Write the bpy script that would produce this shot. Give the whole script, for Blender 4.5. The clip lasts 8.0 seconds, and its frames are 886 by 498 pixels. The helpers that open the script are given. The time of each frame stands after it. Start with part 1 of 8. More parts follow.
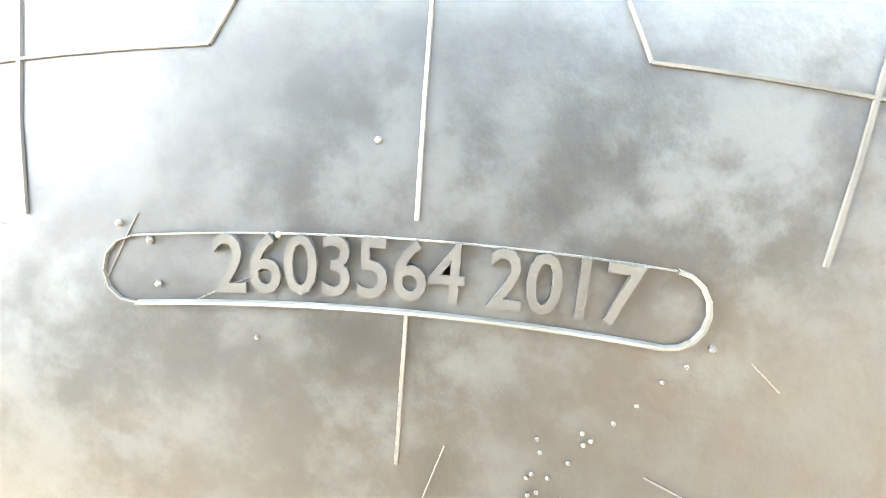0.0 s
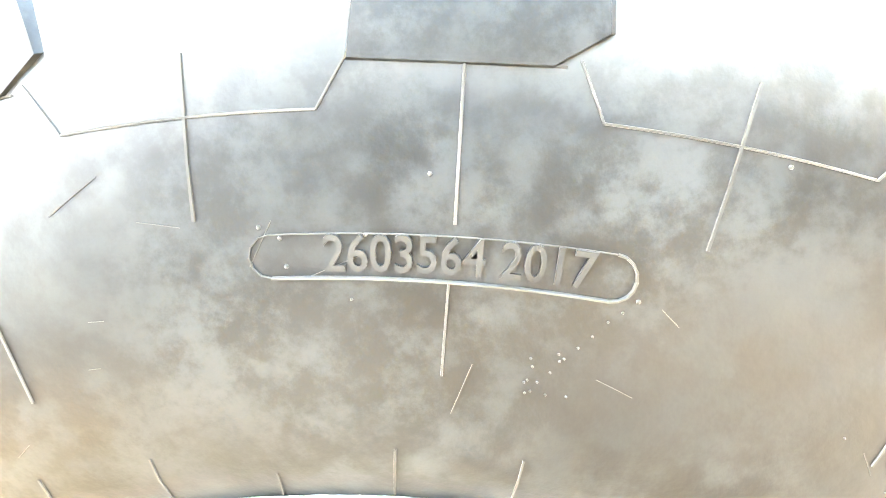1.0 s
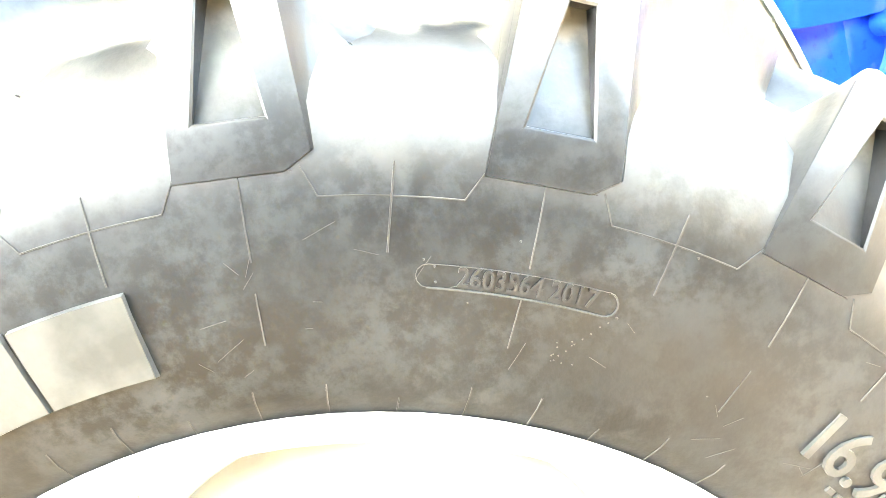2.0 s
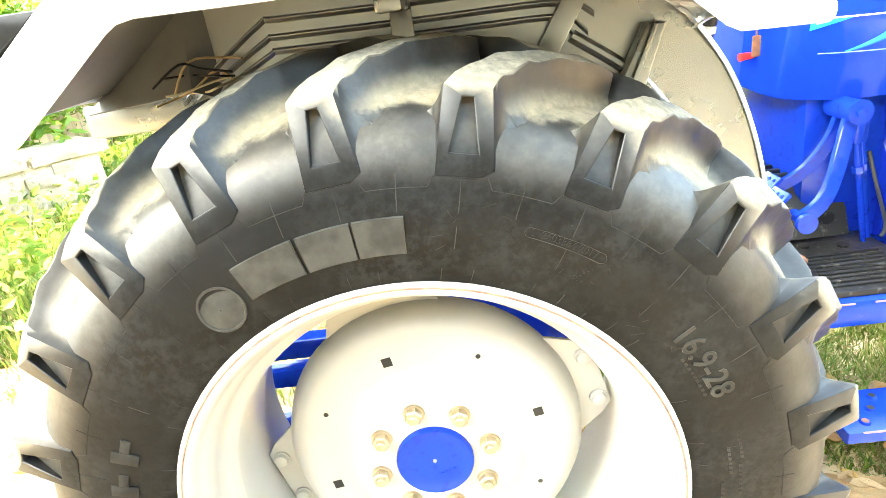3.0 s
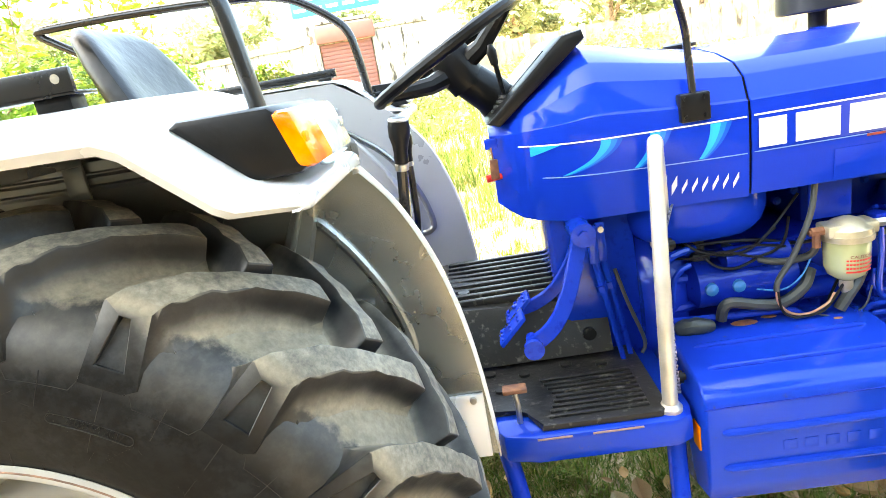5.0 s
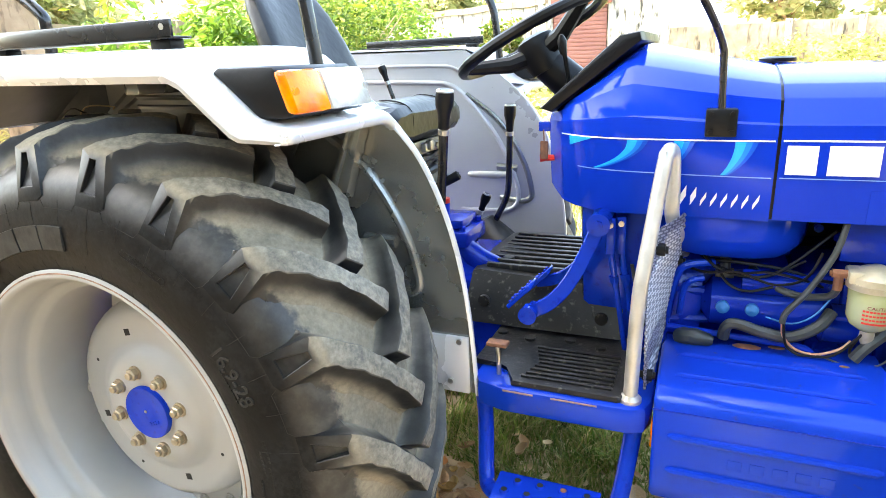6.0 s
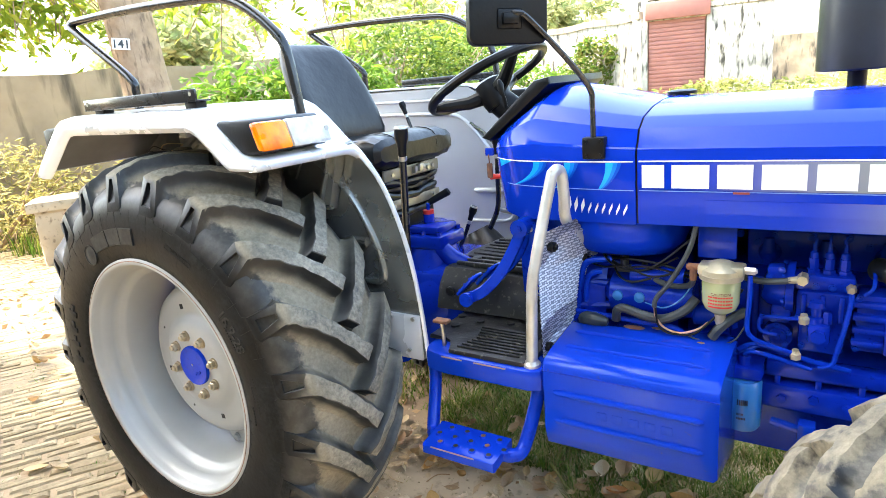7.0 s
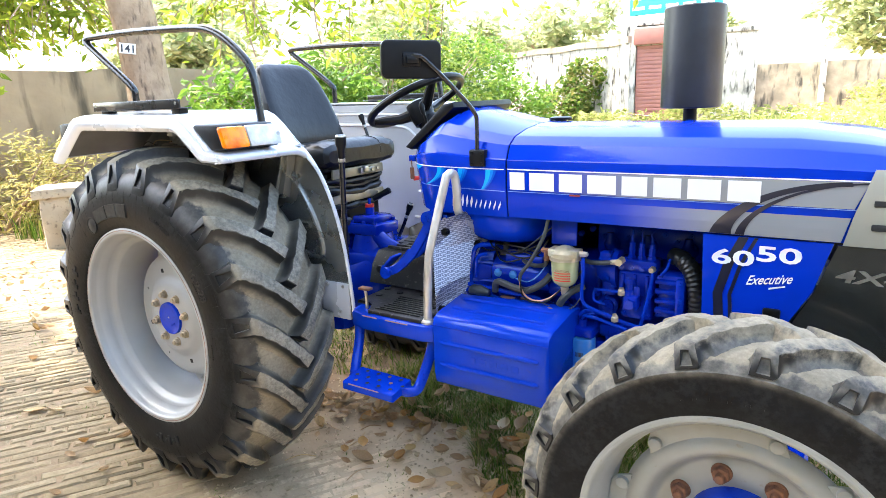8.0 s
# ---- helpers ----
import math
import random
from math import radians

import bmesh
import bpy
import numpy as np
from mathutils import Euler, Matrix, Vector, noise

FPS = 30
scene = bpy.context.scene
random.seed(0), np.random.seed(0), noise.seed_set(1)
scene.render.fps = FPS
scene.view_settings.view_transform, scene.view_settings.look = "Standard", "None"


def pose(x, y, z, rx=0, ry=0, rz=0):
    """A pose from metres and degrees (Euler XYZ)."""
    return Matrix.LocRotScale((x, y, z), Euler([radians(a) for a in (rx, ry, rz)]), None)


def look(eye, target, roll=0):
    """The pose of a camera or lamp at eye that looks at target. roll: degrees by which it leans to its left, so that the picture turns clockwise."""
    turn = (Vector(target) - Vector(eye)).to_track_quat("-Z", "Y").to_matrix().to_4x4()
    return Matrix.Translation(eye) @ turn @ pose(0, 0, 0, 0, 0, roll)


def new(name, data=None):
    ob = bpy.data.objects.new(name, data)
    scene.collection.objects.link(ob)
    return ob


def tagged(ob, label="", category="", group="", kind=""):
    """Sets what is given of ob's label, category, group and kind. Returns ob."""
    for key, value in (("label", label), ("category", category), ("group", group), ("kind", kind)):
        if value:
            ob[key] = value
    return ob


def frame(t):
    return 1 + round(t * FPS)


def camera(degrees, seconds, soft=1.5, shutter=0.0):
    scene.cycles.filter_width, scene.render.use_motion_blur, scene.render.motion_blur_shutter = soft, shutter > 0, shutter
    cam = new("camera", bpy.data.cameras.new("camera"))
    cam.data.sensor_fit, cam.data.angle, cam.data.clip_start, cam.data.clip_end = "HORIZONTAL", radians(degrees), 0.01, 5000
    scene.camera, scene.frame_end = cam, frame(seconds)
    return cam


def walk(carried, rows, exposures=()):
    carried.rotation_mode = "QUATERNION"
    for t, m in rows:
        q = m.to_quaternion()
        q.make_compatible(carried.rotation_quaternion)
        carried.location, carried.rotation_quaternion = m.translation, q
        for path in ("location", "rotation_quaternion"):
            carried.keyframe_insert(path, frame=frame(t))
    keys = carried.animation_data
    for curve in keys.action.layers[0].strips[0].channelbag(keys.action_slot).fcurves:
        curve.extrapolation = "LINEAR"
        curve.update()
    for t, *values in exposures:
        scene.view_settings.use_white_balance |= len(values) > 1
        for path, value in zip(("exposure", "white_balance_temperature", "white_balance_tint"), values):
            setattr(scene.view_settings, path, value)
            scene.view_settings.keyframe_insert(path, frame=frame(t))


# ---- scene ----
cam = camera(71.3, 8.0, soft=0.8)
PATH = [
    (0, (0.258, -0.034, 1.132), (-0.039, 1.937, 0.964), -25.1),
    (0.5, (0.262, -0.067, 1.146), (-0.07, 1.888, 0.883), -25.8),
    (1, (0.262, -0.096, 1.16), (-0.064, 1.837, 0.762), -26.2),
    (1.2, (0.266, -0.098, 1.162), (-0.024, 1.831, 0.719), -26.0),
    (2.3, (0.165, -0.353, 1.294), (0.131, 1.557, 0.701), -15.6),
    (2.5, (0.135, -0.443, 1.327), (0.063, 1.454, 0.699), -13.1),
    (3, (0.118, -0.656, 1.427), (0.005, 1.199, 0.689), -8.1),
    (3.5, (0.222, -0.839, 1.456), (0.004, 1.041, 0.812), -4.8),
    (4, (0.373, -0.838, 1.452), (0.185, 1.078, 0.909), -5.0),
    (4.5, (0.568, -0.648, 1.491), (0.563, 1.261, 0.894), -8.2),
    (4.7, (0.64, -0.596, 1.483), (0.626, 1.319, 0.906), -9.1),
    (5.8, (1.112, -0.625, 1.466), (0.4, 1.178, 0.974), -4.8),
    (6, (1.186, -0.706, 1.467), (0.422, 1.048, 0.883), -2.5),
    (6.5, (1.423, -0.82, 1.514), (0.516, 0.894, 1.022), -3.5),
    (7, (1.76, -0.887, 1.51), (0.68, 0.718, 1.002), -4.9),
    (7.5, (2.011, -0.991, 1.535), (0.896, 0.612, 1.103), -6.1),
    (8, (2.276, -1.17, 1.53), (1.199, 0.447, 1.053), -2.2),
]
walk(cam, [(t, look(eye, target, roll)) for t, eye, target, roll in PATH],
     exposures=[(0.0, 7.9, 7800, 0), (1.2, 7.85, 7800, 0), (2.3, 6.8, 8300, 0), (3.0, 5.4, 8700, -2), (3.5, 4.60, 8500, -3), (4.5, 4.3, 8600, -1), (5.8, 3.75, 7900, 3), (6.5, 3.8, 7500, 4), (7.0, 3.6, 7300, 4), (7.5, 3.55, 7100, 5), (8.0, 3.4, 6900, 7)])

# ---- light ----
SUN_EL, SUN_AZ = radians(58), radians(255)
world = bpy.data.worlds.new("sky")
scene.world = world
world.use_nodes = True
wn = world.node_tree.nodes
sky = wn.new("ShaderNodeTexSky")
sky.sky_type, sky.sun_disc = "NISHITA", False
sky.sun_elevation, sky.sun_rotation = SUN_EL, SUN_AZ
sky.air_density, sky.dust_density, sky.ozone_density = 1.0, 2.2, 0.6
world.node_tree.links.new(sky.outputs[0], wn["Background"].inputs[0])
wn["Background"].inputs[1].default_value = 0.15
sun = new("sun", bpy.data.lights.new("sun", "SUN"))
sun.data.energy, sun.data.angle, sun.data.color = 2.0, radians(0.6), (1.0, 0.94, 0.84)
sx, sy, sz = math.sin(SUN_AZ) * math.cos(SUN_EL), math.cos(SUN_AZ) * math.cos(SUN_EL), math.sin(SUN_EL)
sun.matrix_world = look((10 * sx, 10 * sy, 10 * sz), (0, 0, 0))


# ---- materials ----
def mat(name, color, rough=0.5, metal=0.0, color2=None, scale=8.0, bump=0.0, bscale=60.0, fine=None, coat=0.0, spec=0.5, speck=0.0, streak=0.0, tint=(1, 1, 1)):
    """Paint, metal, rubber and the like: two scales of noise in the colour, one in the roughness, a fine relief."""
    m = bpy.data.materials.new(name)
    m.use_nodes = True
    nt = m.node_tree
    b = nt.nodes["Principled BSDF"]
    b.inputs["Roughness"].default_value, b.inputs["Metallic"].default_value = rough, metal
    b.inputs["Coat Weight"].default_value, b.inputs["Specular IOR Level"].default_value = coat, spec
    b.inputs["Coat Roughness"].default_value = 0.08
    b.inputs["Specular Tint"].default_value = (*tint, 1)
    tc = nt.nodes.new("ShaderNodeTexCoord")
    if color2 is None:
        color2 = tuple(c * 0.82 for c in color)
    n1 = nt.nodes.new("ShaderNodeTexNoise")
    n1.inputs["Scale"].default_value, n1.inputs["Detail"].default_value = scale, 6
    nt.links.new(tc.outputs["Object"], n1.inputs["Vector"])
    r = nt.nodes.new("ShaderNodeValToRGB")
    r.color_ramp.elements[0].position, r.color_ramp.elements[1].position = 0.35, 0.68
    r.color_ramp.elements[0].color, r.color_ramp.elements[1].color = (*color2, 1), (*color, 1)
    nt.links.new(n1.outputs["Fac"], r.inputs["Fac"])
    out = r.outputs["Color"]
    if fine is not None:
        n2 = nt.nodes.new("ShaderNodeTexNoise")
        n2.inputs["Scale"].default_value, n2.inputs["Detail"].default_value = scale * (3 if streak else 9), 6
        mp = nt.nodes.new("ShaderNodeMapping")
        mp.inputs["Scale"].default_value = (1, 1, streak or 1)
        nt.links.new(tc.outputs["Object"], mp.inputs["Vector"])
        nt.links.new(mp.outputs["Vector"], n2.inputs["Vector"])
        r2 = nt.nodes.new("ShaderNodeValToRGB")
        r2.color_ramp.elements[0].position, r2.color_ramp.elements[1].position = 0.56 - speck, 0.72 - speck
        r2.color_ramp.elements[0].color, r2.color_ramp.elements[1].color = (0, 0, 0, 1), (1, 1, 1, 1)
        nt.links.new(n2.outputs["Fac"], r2.inputs["Fac"])
        mx = nt.nodes.new("ShaderNodeMix")
        mx.data_type = "RGBA"
        nt.links.new(r2.outputs["Color"], mx.inputs["Factor"])
        nt.links.new(out, mx.inputs["A"])
        mx.inputs["B"].default_value = (*fine, 1)
        out = mx.outputs["Result"]
    nt.links.new(out, b.inputs["Base Color"])
    mr = nt.nodes.new("ShaderNodeMapRange")
    mr.inputs["To Min"].default_value, mr.inputs["To Max"].default_value = max(0.02, rough - 0.1), min(1, rough + 0.12)
    nt.links.new(n1.outputs["Fac"], mr.inputs["Value"])
    nt.links.new(mr.outputs["Result"], b.inputs["Roughness"])
    if bump:
        n3 = nt.nodes.new("ShaderNodeTexNoise")
        n3.inputs["Scale"].default_value, n3.inputs["Detail"].default_value = bscale, 5
        nt.links.new(tc.outputs["Object"], n3.inputs["Vector"])
        bp = nt.nodes.new("ShaderNodeBump")
        bp.inputs["Strength"].default_value, bp.inputs["Distance"].default_value = bump, 0.01
        nt.links.new(n3.outputs["Fac"], bp.inputs["Height"])
        nt.links.new(bp.outputs["Normal"], b.inputs["Normal"])
    return m


def varied(name, colors, rough=0.6, spec=0.3, trans=0.0, object_random=False, bump=0.0):
    """For pieces that come in many: each takes its own shade."""
    m = bpy.data.materials.new(name)
    m.use_nodes = True
    nt = m.node_tree
    b = nt.nodes["Principled BSDF"]
    b.inputs["Roughness"].default_value, b.inputs["Specular IOR Level"].default_value = rough, spec
    if object_random:
        src = nt.nodes.new("ShaderNodeObjectInfo").outputs["Random"]
    else:
        src = nt.nodes.new("ShaderNodeNewGeometry").outputs["Random Per Island"]
    r = nt.nodes.new("ShaderNodeValToRGB")
    els = r.color_ramp.elements
    while len(els) < len(colors):
        els.new(0.5)
    for i, c in enumerate(colors):
        els[i].position, els[i].color = i / (len(colors) - 1), (*c, 1)
    nt.links.new(src, r.inputs["Fac"])
    tc = nt.nodes.new("ShaderNodeTexCoord")
    n = nt.nodes.new("ShaderNodeTexNoise")
    n.inputs["Scale"].default_value, n.inputs["Detail"].default_value = 25, 5
    nt.links.new(tc.outputs["Object"], n.inputs["Vector"])
    hsv = nt.nodes.new("ShaderNodeHueSaturation")
    mr = nt.nodes.new("ShaderNodeMapRange")
    mr.inputs["To Min"].default_value, mr.inputs["To Max"].default_value = 0.65, 1.35
    nt.links.new(n.outputs["Fac"], mr.inputs["Value"])
    nt.links.new(mr.outputs["Result"], hsv.inputs["Value"])
    nt.links.new(r.outputs["Color"], hsv.inputs["Color"])
    nt.links.new(hsv.outputs["Color"], b.inputs["Base Color"])
    if bump:
        bp = nt.nodes.new("ShaderNodeBump")
        bp.inputs["Strength"].default_value, bp.inputs["Distance"].default_value = bump, 0.02
        nt.links.new(n.outputs["Fac"], bp.inputs["Height"])
        nt.links.new(bp.outputs["Normal"], b.inputs["Normal"])
    if trans:
        t = nt.nodes.new("ShaderNodeBsdfTranslucent")
        nt.links.new(hsv.outputs["Color"], t.inputs["Color"])
        mx = nt.nodes.new("ShaderNodeMixShader")
        mx.inputs[0].default_value = trans
        nt.links.new(b.outputs[0], mx.inputs[1])
        nt.links.new(t.outputs[0], mx.inputs[2])
        nt.links.new(mx.outputs[0], nt.nodes["Material Output"].inputs[0])
    return m


def rubber(name, dust0, dust1, dust, mud0, mud1, mud, crest, gloss=0.4, lies=False):
    """Tyre rubber: hand-rubbed grey smudges; by the distance from the axle a grey dust film from dust0 to dust1 and
    dried tan mud past mud0 (lies: only in the tread's hollows); tan dust on the faces that look straight outwards (the
    lugs' crests). The shoulder is rubbed smooth (gloss), the sidewall matt."""
    m = mat(name, (0.0070, 0.0075, 0.0082), 0.40, color2=(0.0038, 0.0040, 0.0045), scale=12, bump=0.06, bscale=70, spec=0.13)
    nt = m.node_tree
    b = nt.nodes["Principled BSDF"]
    col = b.inputs["Base Color"].links[0].from_socket
    rough = b.inputs["Roughness"].links[0].from_socket
    tc = nt.nodes.new("ShaderNodeTexCoord")
    geo = nt.nodes.new("ShaderNodeNewGeometry")

    def math2(op, a, c):
        n = nt.nodes.new("ShaderNodeMath")
        n.operation = op
        for k, v in enumerate((a, c)):
            if isinstance(v, (int, float)):
                n.inputs[k].default_value = v
            else:
                nt.links.new(v, n.inputs[k])
        return n.outputs[0]

    def span(v, lo, hi, t0=0.0, t1=1.0):
        n = nt.nodes.new("ShaderNodeMapRange")
        n.interpolation_type = "SMOOTHSTEP"
        n.inputs["From Min"].default_value, n.inputs["From Max"].default_value = lo, hi
        n.inputs["To Min"].default_value, n.inputs["To Max"].default_value = t0, t1
        nt.links.new(v, n.inputs["Value"])
        return n.outputs["Result"]

    def cloud(scale, rough_n=0.6, detail=8):
        n = nt.nodes.new("ShaderNodeTexNoise")
        n.inputs["Scale"].default_value, n.inputs["Detail"].default_value, n.inputs["Roughness"].default_value = scale, detail, rough_n
        nt.links.new(geo.outputs["Position"], n.inputs["Vector"])
        return n.outputs["Fac"]

    def over(fac, c0, c1, noise_out, rgh):
        nonlocal col, rough
        r = nt.nodes.new("ShaderNodeValToRGB")
        r.color_ramp.elements[0].position, r.color_ramp.elements[1].position = 0.35, 0.68
        r.color_ramp.elements[0].color, r.color_ramp.elements[1].color = (*c0, 1), (*c1, 1)
        nt.links.new(noise_out, r.inputs["Fac"])
        mx = nt.nodes.new("ShaderNodeMix")
        mx.data_type = "RGBA"
        nt.links.new(fac, mx.inputs["Factor"])
        nt.links.new(col, mx.inputs["A"])
        nt.links.new(r.outputs["Color"], mx.inputs["B"])
        col = mx.outputs["Result"]
        mr = nt.nodes.new("ShaderNodeMix")
        mr.data_type = "FLOAT"
        nt.links.new(fac, mr.inputs["Factor"])
        nt.links.new(rough, mr.inputs["A"])
        mr.inputs["B"].default_value = rgh
        rough = mr.outputs["Result"]
    sep = nt.nodes.new("ShaderNodeSeparateXYZ")
    nt.links.new(tc.outputs["Object"], sep.inputs[0])
    xz = nt.nodes.new("ShaderNodeCombineXYZ")
    nt.links.new(sep.outputs["X"], xz.inputs["X"])
    nt.links.new(sep.outputs["Z"], xz.inputs["Z"])
    ln = nt.nodes.new("ShaderNodeVectorMath")
    ln.operation = "LENGTH"
    nt.links.new(xz.outputs[0], ln.inputs[0])
    rad = ln.outputs["Value"]
    nz = nt.nodes.new("ShaderNodeVectorMath")
    nz.operation = "NORMALIZE"
    nt.links.new(xz.outputs[0], nz.inputs[0])
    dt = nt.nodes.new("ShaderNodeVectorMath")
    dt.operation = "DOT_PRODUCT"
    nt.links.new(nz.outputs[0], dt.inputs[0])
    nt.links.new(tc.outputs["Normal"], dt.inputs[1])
    fine, mid, wide = cloud(75, 0.7), cloud(24, 0.65), cloud(7, 0.55)
    nt.links.new(span(rad, dust0 - 0.005, dust0 + 0.06, 0.12, gloss), b.inputs["Specular IOR Level"])
    # smudges
    over(span(math2("ADD", math2("MULTIPLY", mid, 0.45), math2("MULTIPLY", fine, 0.55)), 0.43, 0.58, 0.0, 0.65), (0.0060, 0.0068, 0.0076), (0.0222, 0.0246, 0.0264), wide, 0.52)
    # dust film
    f = math2("MULTIPLY", span(rad, dust0, dust1, 0.0, dust), span(math2("ADD", math2("MULTIPLY", wide, 0.6), math2("MULTIPLY", mid, 0.4)), 0.30, 0.66, 0.35, 1.0))
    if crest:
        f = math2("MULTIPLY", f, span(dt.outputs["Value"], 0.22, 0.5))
    over(f, (0.085, 0.080, 0.067), (0.230, 0.212, 0.170), mid, 0.62)
    # mud in the tread, and on the crests
    f = span(math2("ADD", mid, span(rad, mud0, mud1, -0.4, mud)), 0.38, 0.68)
    if lies:
        f = math2("MULTIPLY", f, math2("MULTIPLY", span(dt.outputs["Value"], 0.30, 0.75), span(rad, 0.655, 0.690, 1.0, 0.0)))
    over(f, (0.130, 0.112, 0.080), (0.33, 0.283, 0.200), math2("ADD", math2("MULTIPLY", fine, 0.5), math2("MULTIPLY", wide, 0.5)), 0.85)
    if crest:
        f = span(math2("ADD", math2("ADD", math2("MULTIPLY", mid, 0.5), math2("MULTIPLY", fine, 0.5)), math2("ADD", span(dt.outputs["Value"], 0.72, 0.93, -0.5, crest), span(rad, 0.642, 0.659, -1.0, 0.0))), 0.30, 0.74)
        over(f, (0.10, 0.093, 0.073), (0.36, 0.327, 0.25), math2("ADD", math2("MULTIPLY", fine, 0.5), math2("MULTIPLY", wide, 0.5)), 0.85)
    nt.links.new(col, b.inputs["Base Color"])
    nt.links.new(rough, b.inputs["Roughness"])
    return m


BLUE = mat("blue_paint", (0.0, 0.031, 0.45), 0.06, color2=(0.0, 0.027, 0.41), scale=3, bump=0.010, bscale=14, spec=0.26, tint=(0.45, 0.62, 1.0))
BLUE_WORN = mat("blue_paint_worn", (0.0, 0.030, 0.44), 0.12, color2=(0.0, 0.029, 0.38), scale=6, fine=(0.001, 0.014, 0.26), bump=0.04, bscale=40, spec=0.36, tint=(0.6, 0.75, 1.0))
BLUE_RUST = mat("blue_paint_chipped", (0.0, 0.036, 0.47), 0.17, color2=(0.0, 0.032, 0.39), scale=5, fine=(0.06, 0.045, 0.06), speck=-0.115, bump=0.05, bscale=30, spec=0.42, tint=(0.5, 0.68, 1.0))
BLUE_CAST = mat("blue_cast_iron", (0.0, 0.024, 0.40), 0.13, color2=(0.0, 0.014, 0.27), scale=9, fine=(0.0, 0.005, 0.09), speck=-0.08, bump=0.10, bscale=60, spec=0.36, tint=(0.6, 0.76, 1.0))
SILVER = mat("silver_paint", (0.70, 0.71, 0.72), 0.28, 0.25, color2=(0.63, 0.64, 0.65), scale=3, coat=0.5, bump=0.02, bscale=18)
# darker copies of the silver paint: shade inside the mudguards put into the colour
SILVER_HALF_SHADED = mat("silver_paint_shaded_inner_side", (0.53, 0.535, 0.54), 0.30, 0.35, color2=(0.47, 0.475, 0.48), scale=3, bump=0.02, bscale=18)
SILVER_SHADED = mat("silver_paint_shaded_underside", (0.31, 0.315, 0.30), 0.27, 0.75, color2=(0.26, 0.265, 0.25), scale=3, fine=(0.26, 0.245, 0.20), speck=-0.08, bump=0.04, bscale=40)
# dark grey that paints the shade under the mudguard's top and rear slope
SHADE_GREY = mat("shade_grey_underside", (0.15, 0.152, 0.15), 0.5, color2=(0.085, 0.085, 0.083), scale=6, bump=0.05)
RIM = mat("silver_rim_paint", (0.385, 0.39, 0.38), 0.40, 0.1, color2=(0.33, 0.333, 0.32), scale=4, coat=0.08, bump=0.03, bscale=30)
RIM_F = mat("dull_rim_paint", (0.31, 0.325, 0.31), 0.36, 0.2, color2=(0.26, 0.27, 0.25), scale=7, fine=(0.25, 0.22, 0.17), speck=-0.10, bump=0.05)
RUBBER = rubber("tyre_rubber", 0.53, 0.61, 0.22, 0.598, 0.648, 0.42, 0, 0.52, True)
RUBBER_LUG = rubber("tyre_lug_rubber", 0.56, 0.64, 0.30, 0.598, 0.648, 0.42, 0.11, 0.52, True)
RUBBER_F = rubber("front_tyre_rubber", 0.430, 0.456, 0.85, 0.448, 0.485, 0.26, 0)
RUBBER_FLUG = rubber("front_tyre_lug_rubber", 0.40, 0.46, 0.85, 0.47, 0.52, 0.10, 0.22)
LETTER = mat("tyre_letter_rubber", (0.046, 0.046, 0.043), 0.5, color2=(0.024, 0.024, 0.023), scale=30, bump=0.1, spec=0.1)
RIDGE = mat("tyre_ridge_rubber", (0.036, 0.0355, 0.034), 0.6, color2=(0.014, 0.014, 0.0135), scale=20, spec=0.08)
SERIAL = mat("tyre_serial_rubber", (0.017, 0.017, 0.0165), 0.55, color2=(0.011, 0.011, 0.011), scale=60, bump=0.1, spec=0.08)
BLACK = mat("black_plastic", (0.007, 0.007, 0.0075), 0.34, color2=(0.004, 0.004, 0.0045), scale=14, bump=0.05, bscale=120, spec=0.2)
BLACKTUBE = mat("black_painted_tube", (0.008, 0.0085, 0.0095), 0.25, color2=(0.005, 0.005, 0.006), scale=9, coat=0.2)
MATRUB = mat("black_rubber_mat", (0.010, 0.010, 0.011), 0.36, color2=(0.024, 0.023, 0.021), scale=7, fine=(0.11, 0.102, 0.090), speck=-0.03, bump=0.12, bscale=80, spec=0.30)
VINYL = mat("black_vinyl", (0.007, 0.007, 0.0085), 0.32, color2=(0.0045, 0.0045, 0.0055), scale=10, bump=0.6, bscale=9, spec=0.35)
STEEL = mat("bright_steel", (0.55, 0.54, 0.50), 0.32, 0.9, color2=(0.38, 0.36, 0.31), scale=25, bump=0.05)
NUT = mat("zinc_plated_nut", (0.50, 0.44, 0.33), 0.38, 0.8, color2=(0.33, 0.26, 0.18), scale=30, bump=0.08)
RUST = mat("rusty_iron", (0.26, 0.11, 0.05), 0.8, color2=(0.12, 0.05, 0.03), scale=40, bump=0.3)
TUBE = mat("aluminium_paint_tube", (0.60, 0.58, 0.53), 0.33, 0.5, color2=(0.45, 0.42, 0.36), scale=16, bump=0.04)
WHITE = mat("white_decal", (0.82, 0.82, 0.82), 0.35, color2=(0.76, 0.76, 0.76), scale=6)
CYAN = mat("cyan_decal", (0.0, 0.40, 0.86), 0.2, color2=(0.0, 0.34, 0.80), scale=9, spec=0.25)
CYAN_MID = mat("cyan_decal_fading", (0.0, 0.20, 0.72), 0.15, color2=(0.0, 0.17, 0.66), scale=9, spec=0.25)
CYAN_END = mat("cyan_decal_faded", (0.0, 0.085, 0.55), 0.1, color2=(0.0, 0.075, 0.52), scale=9, spec=0.25)
CREASE_GLINT = mat("pale_blue_crease_glint", (0.22, 0.38, 0.80), 0.2, color2=(0.16, 0.30, 0.72), scale=12, spec=0.3)
BLACKDEC = mat("dark_decal", (0.012, 0.013, 0.03), 0.3, color2=(0.008, 0.009, 0.02), coat=0.5)
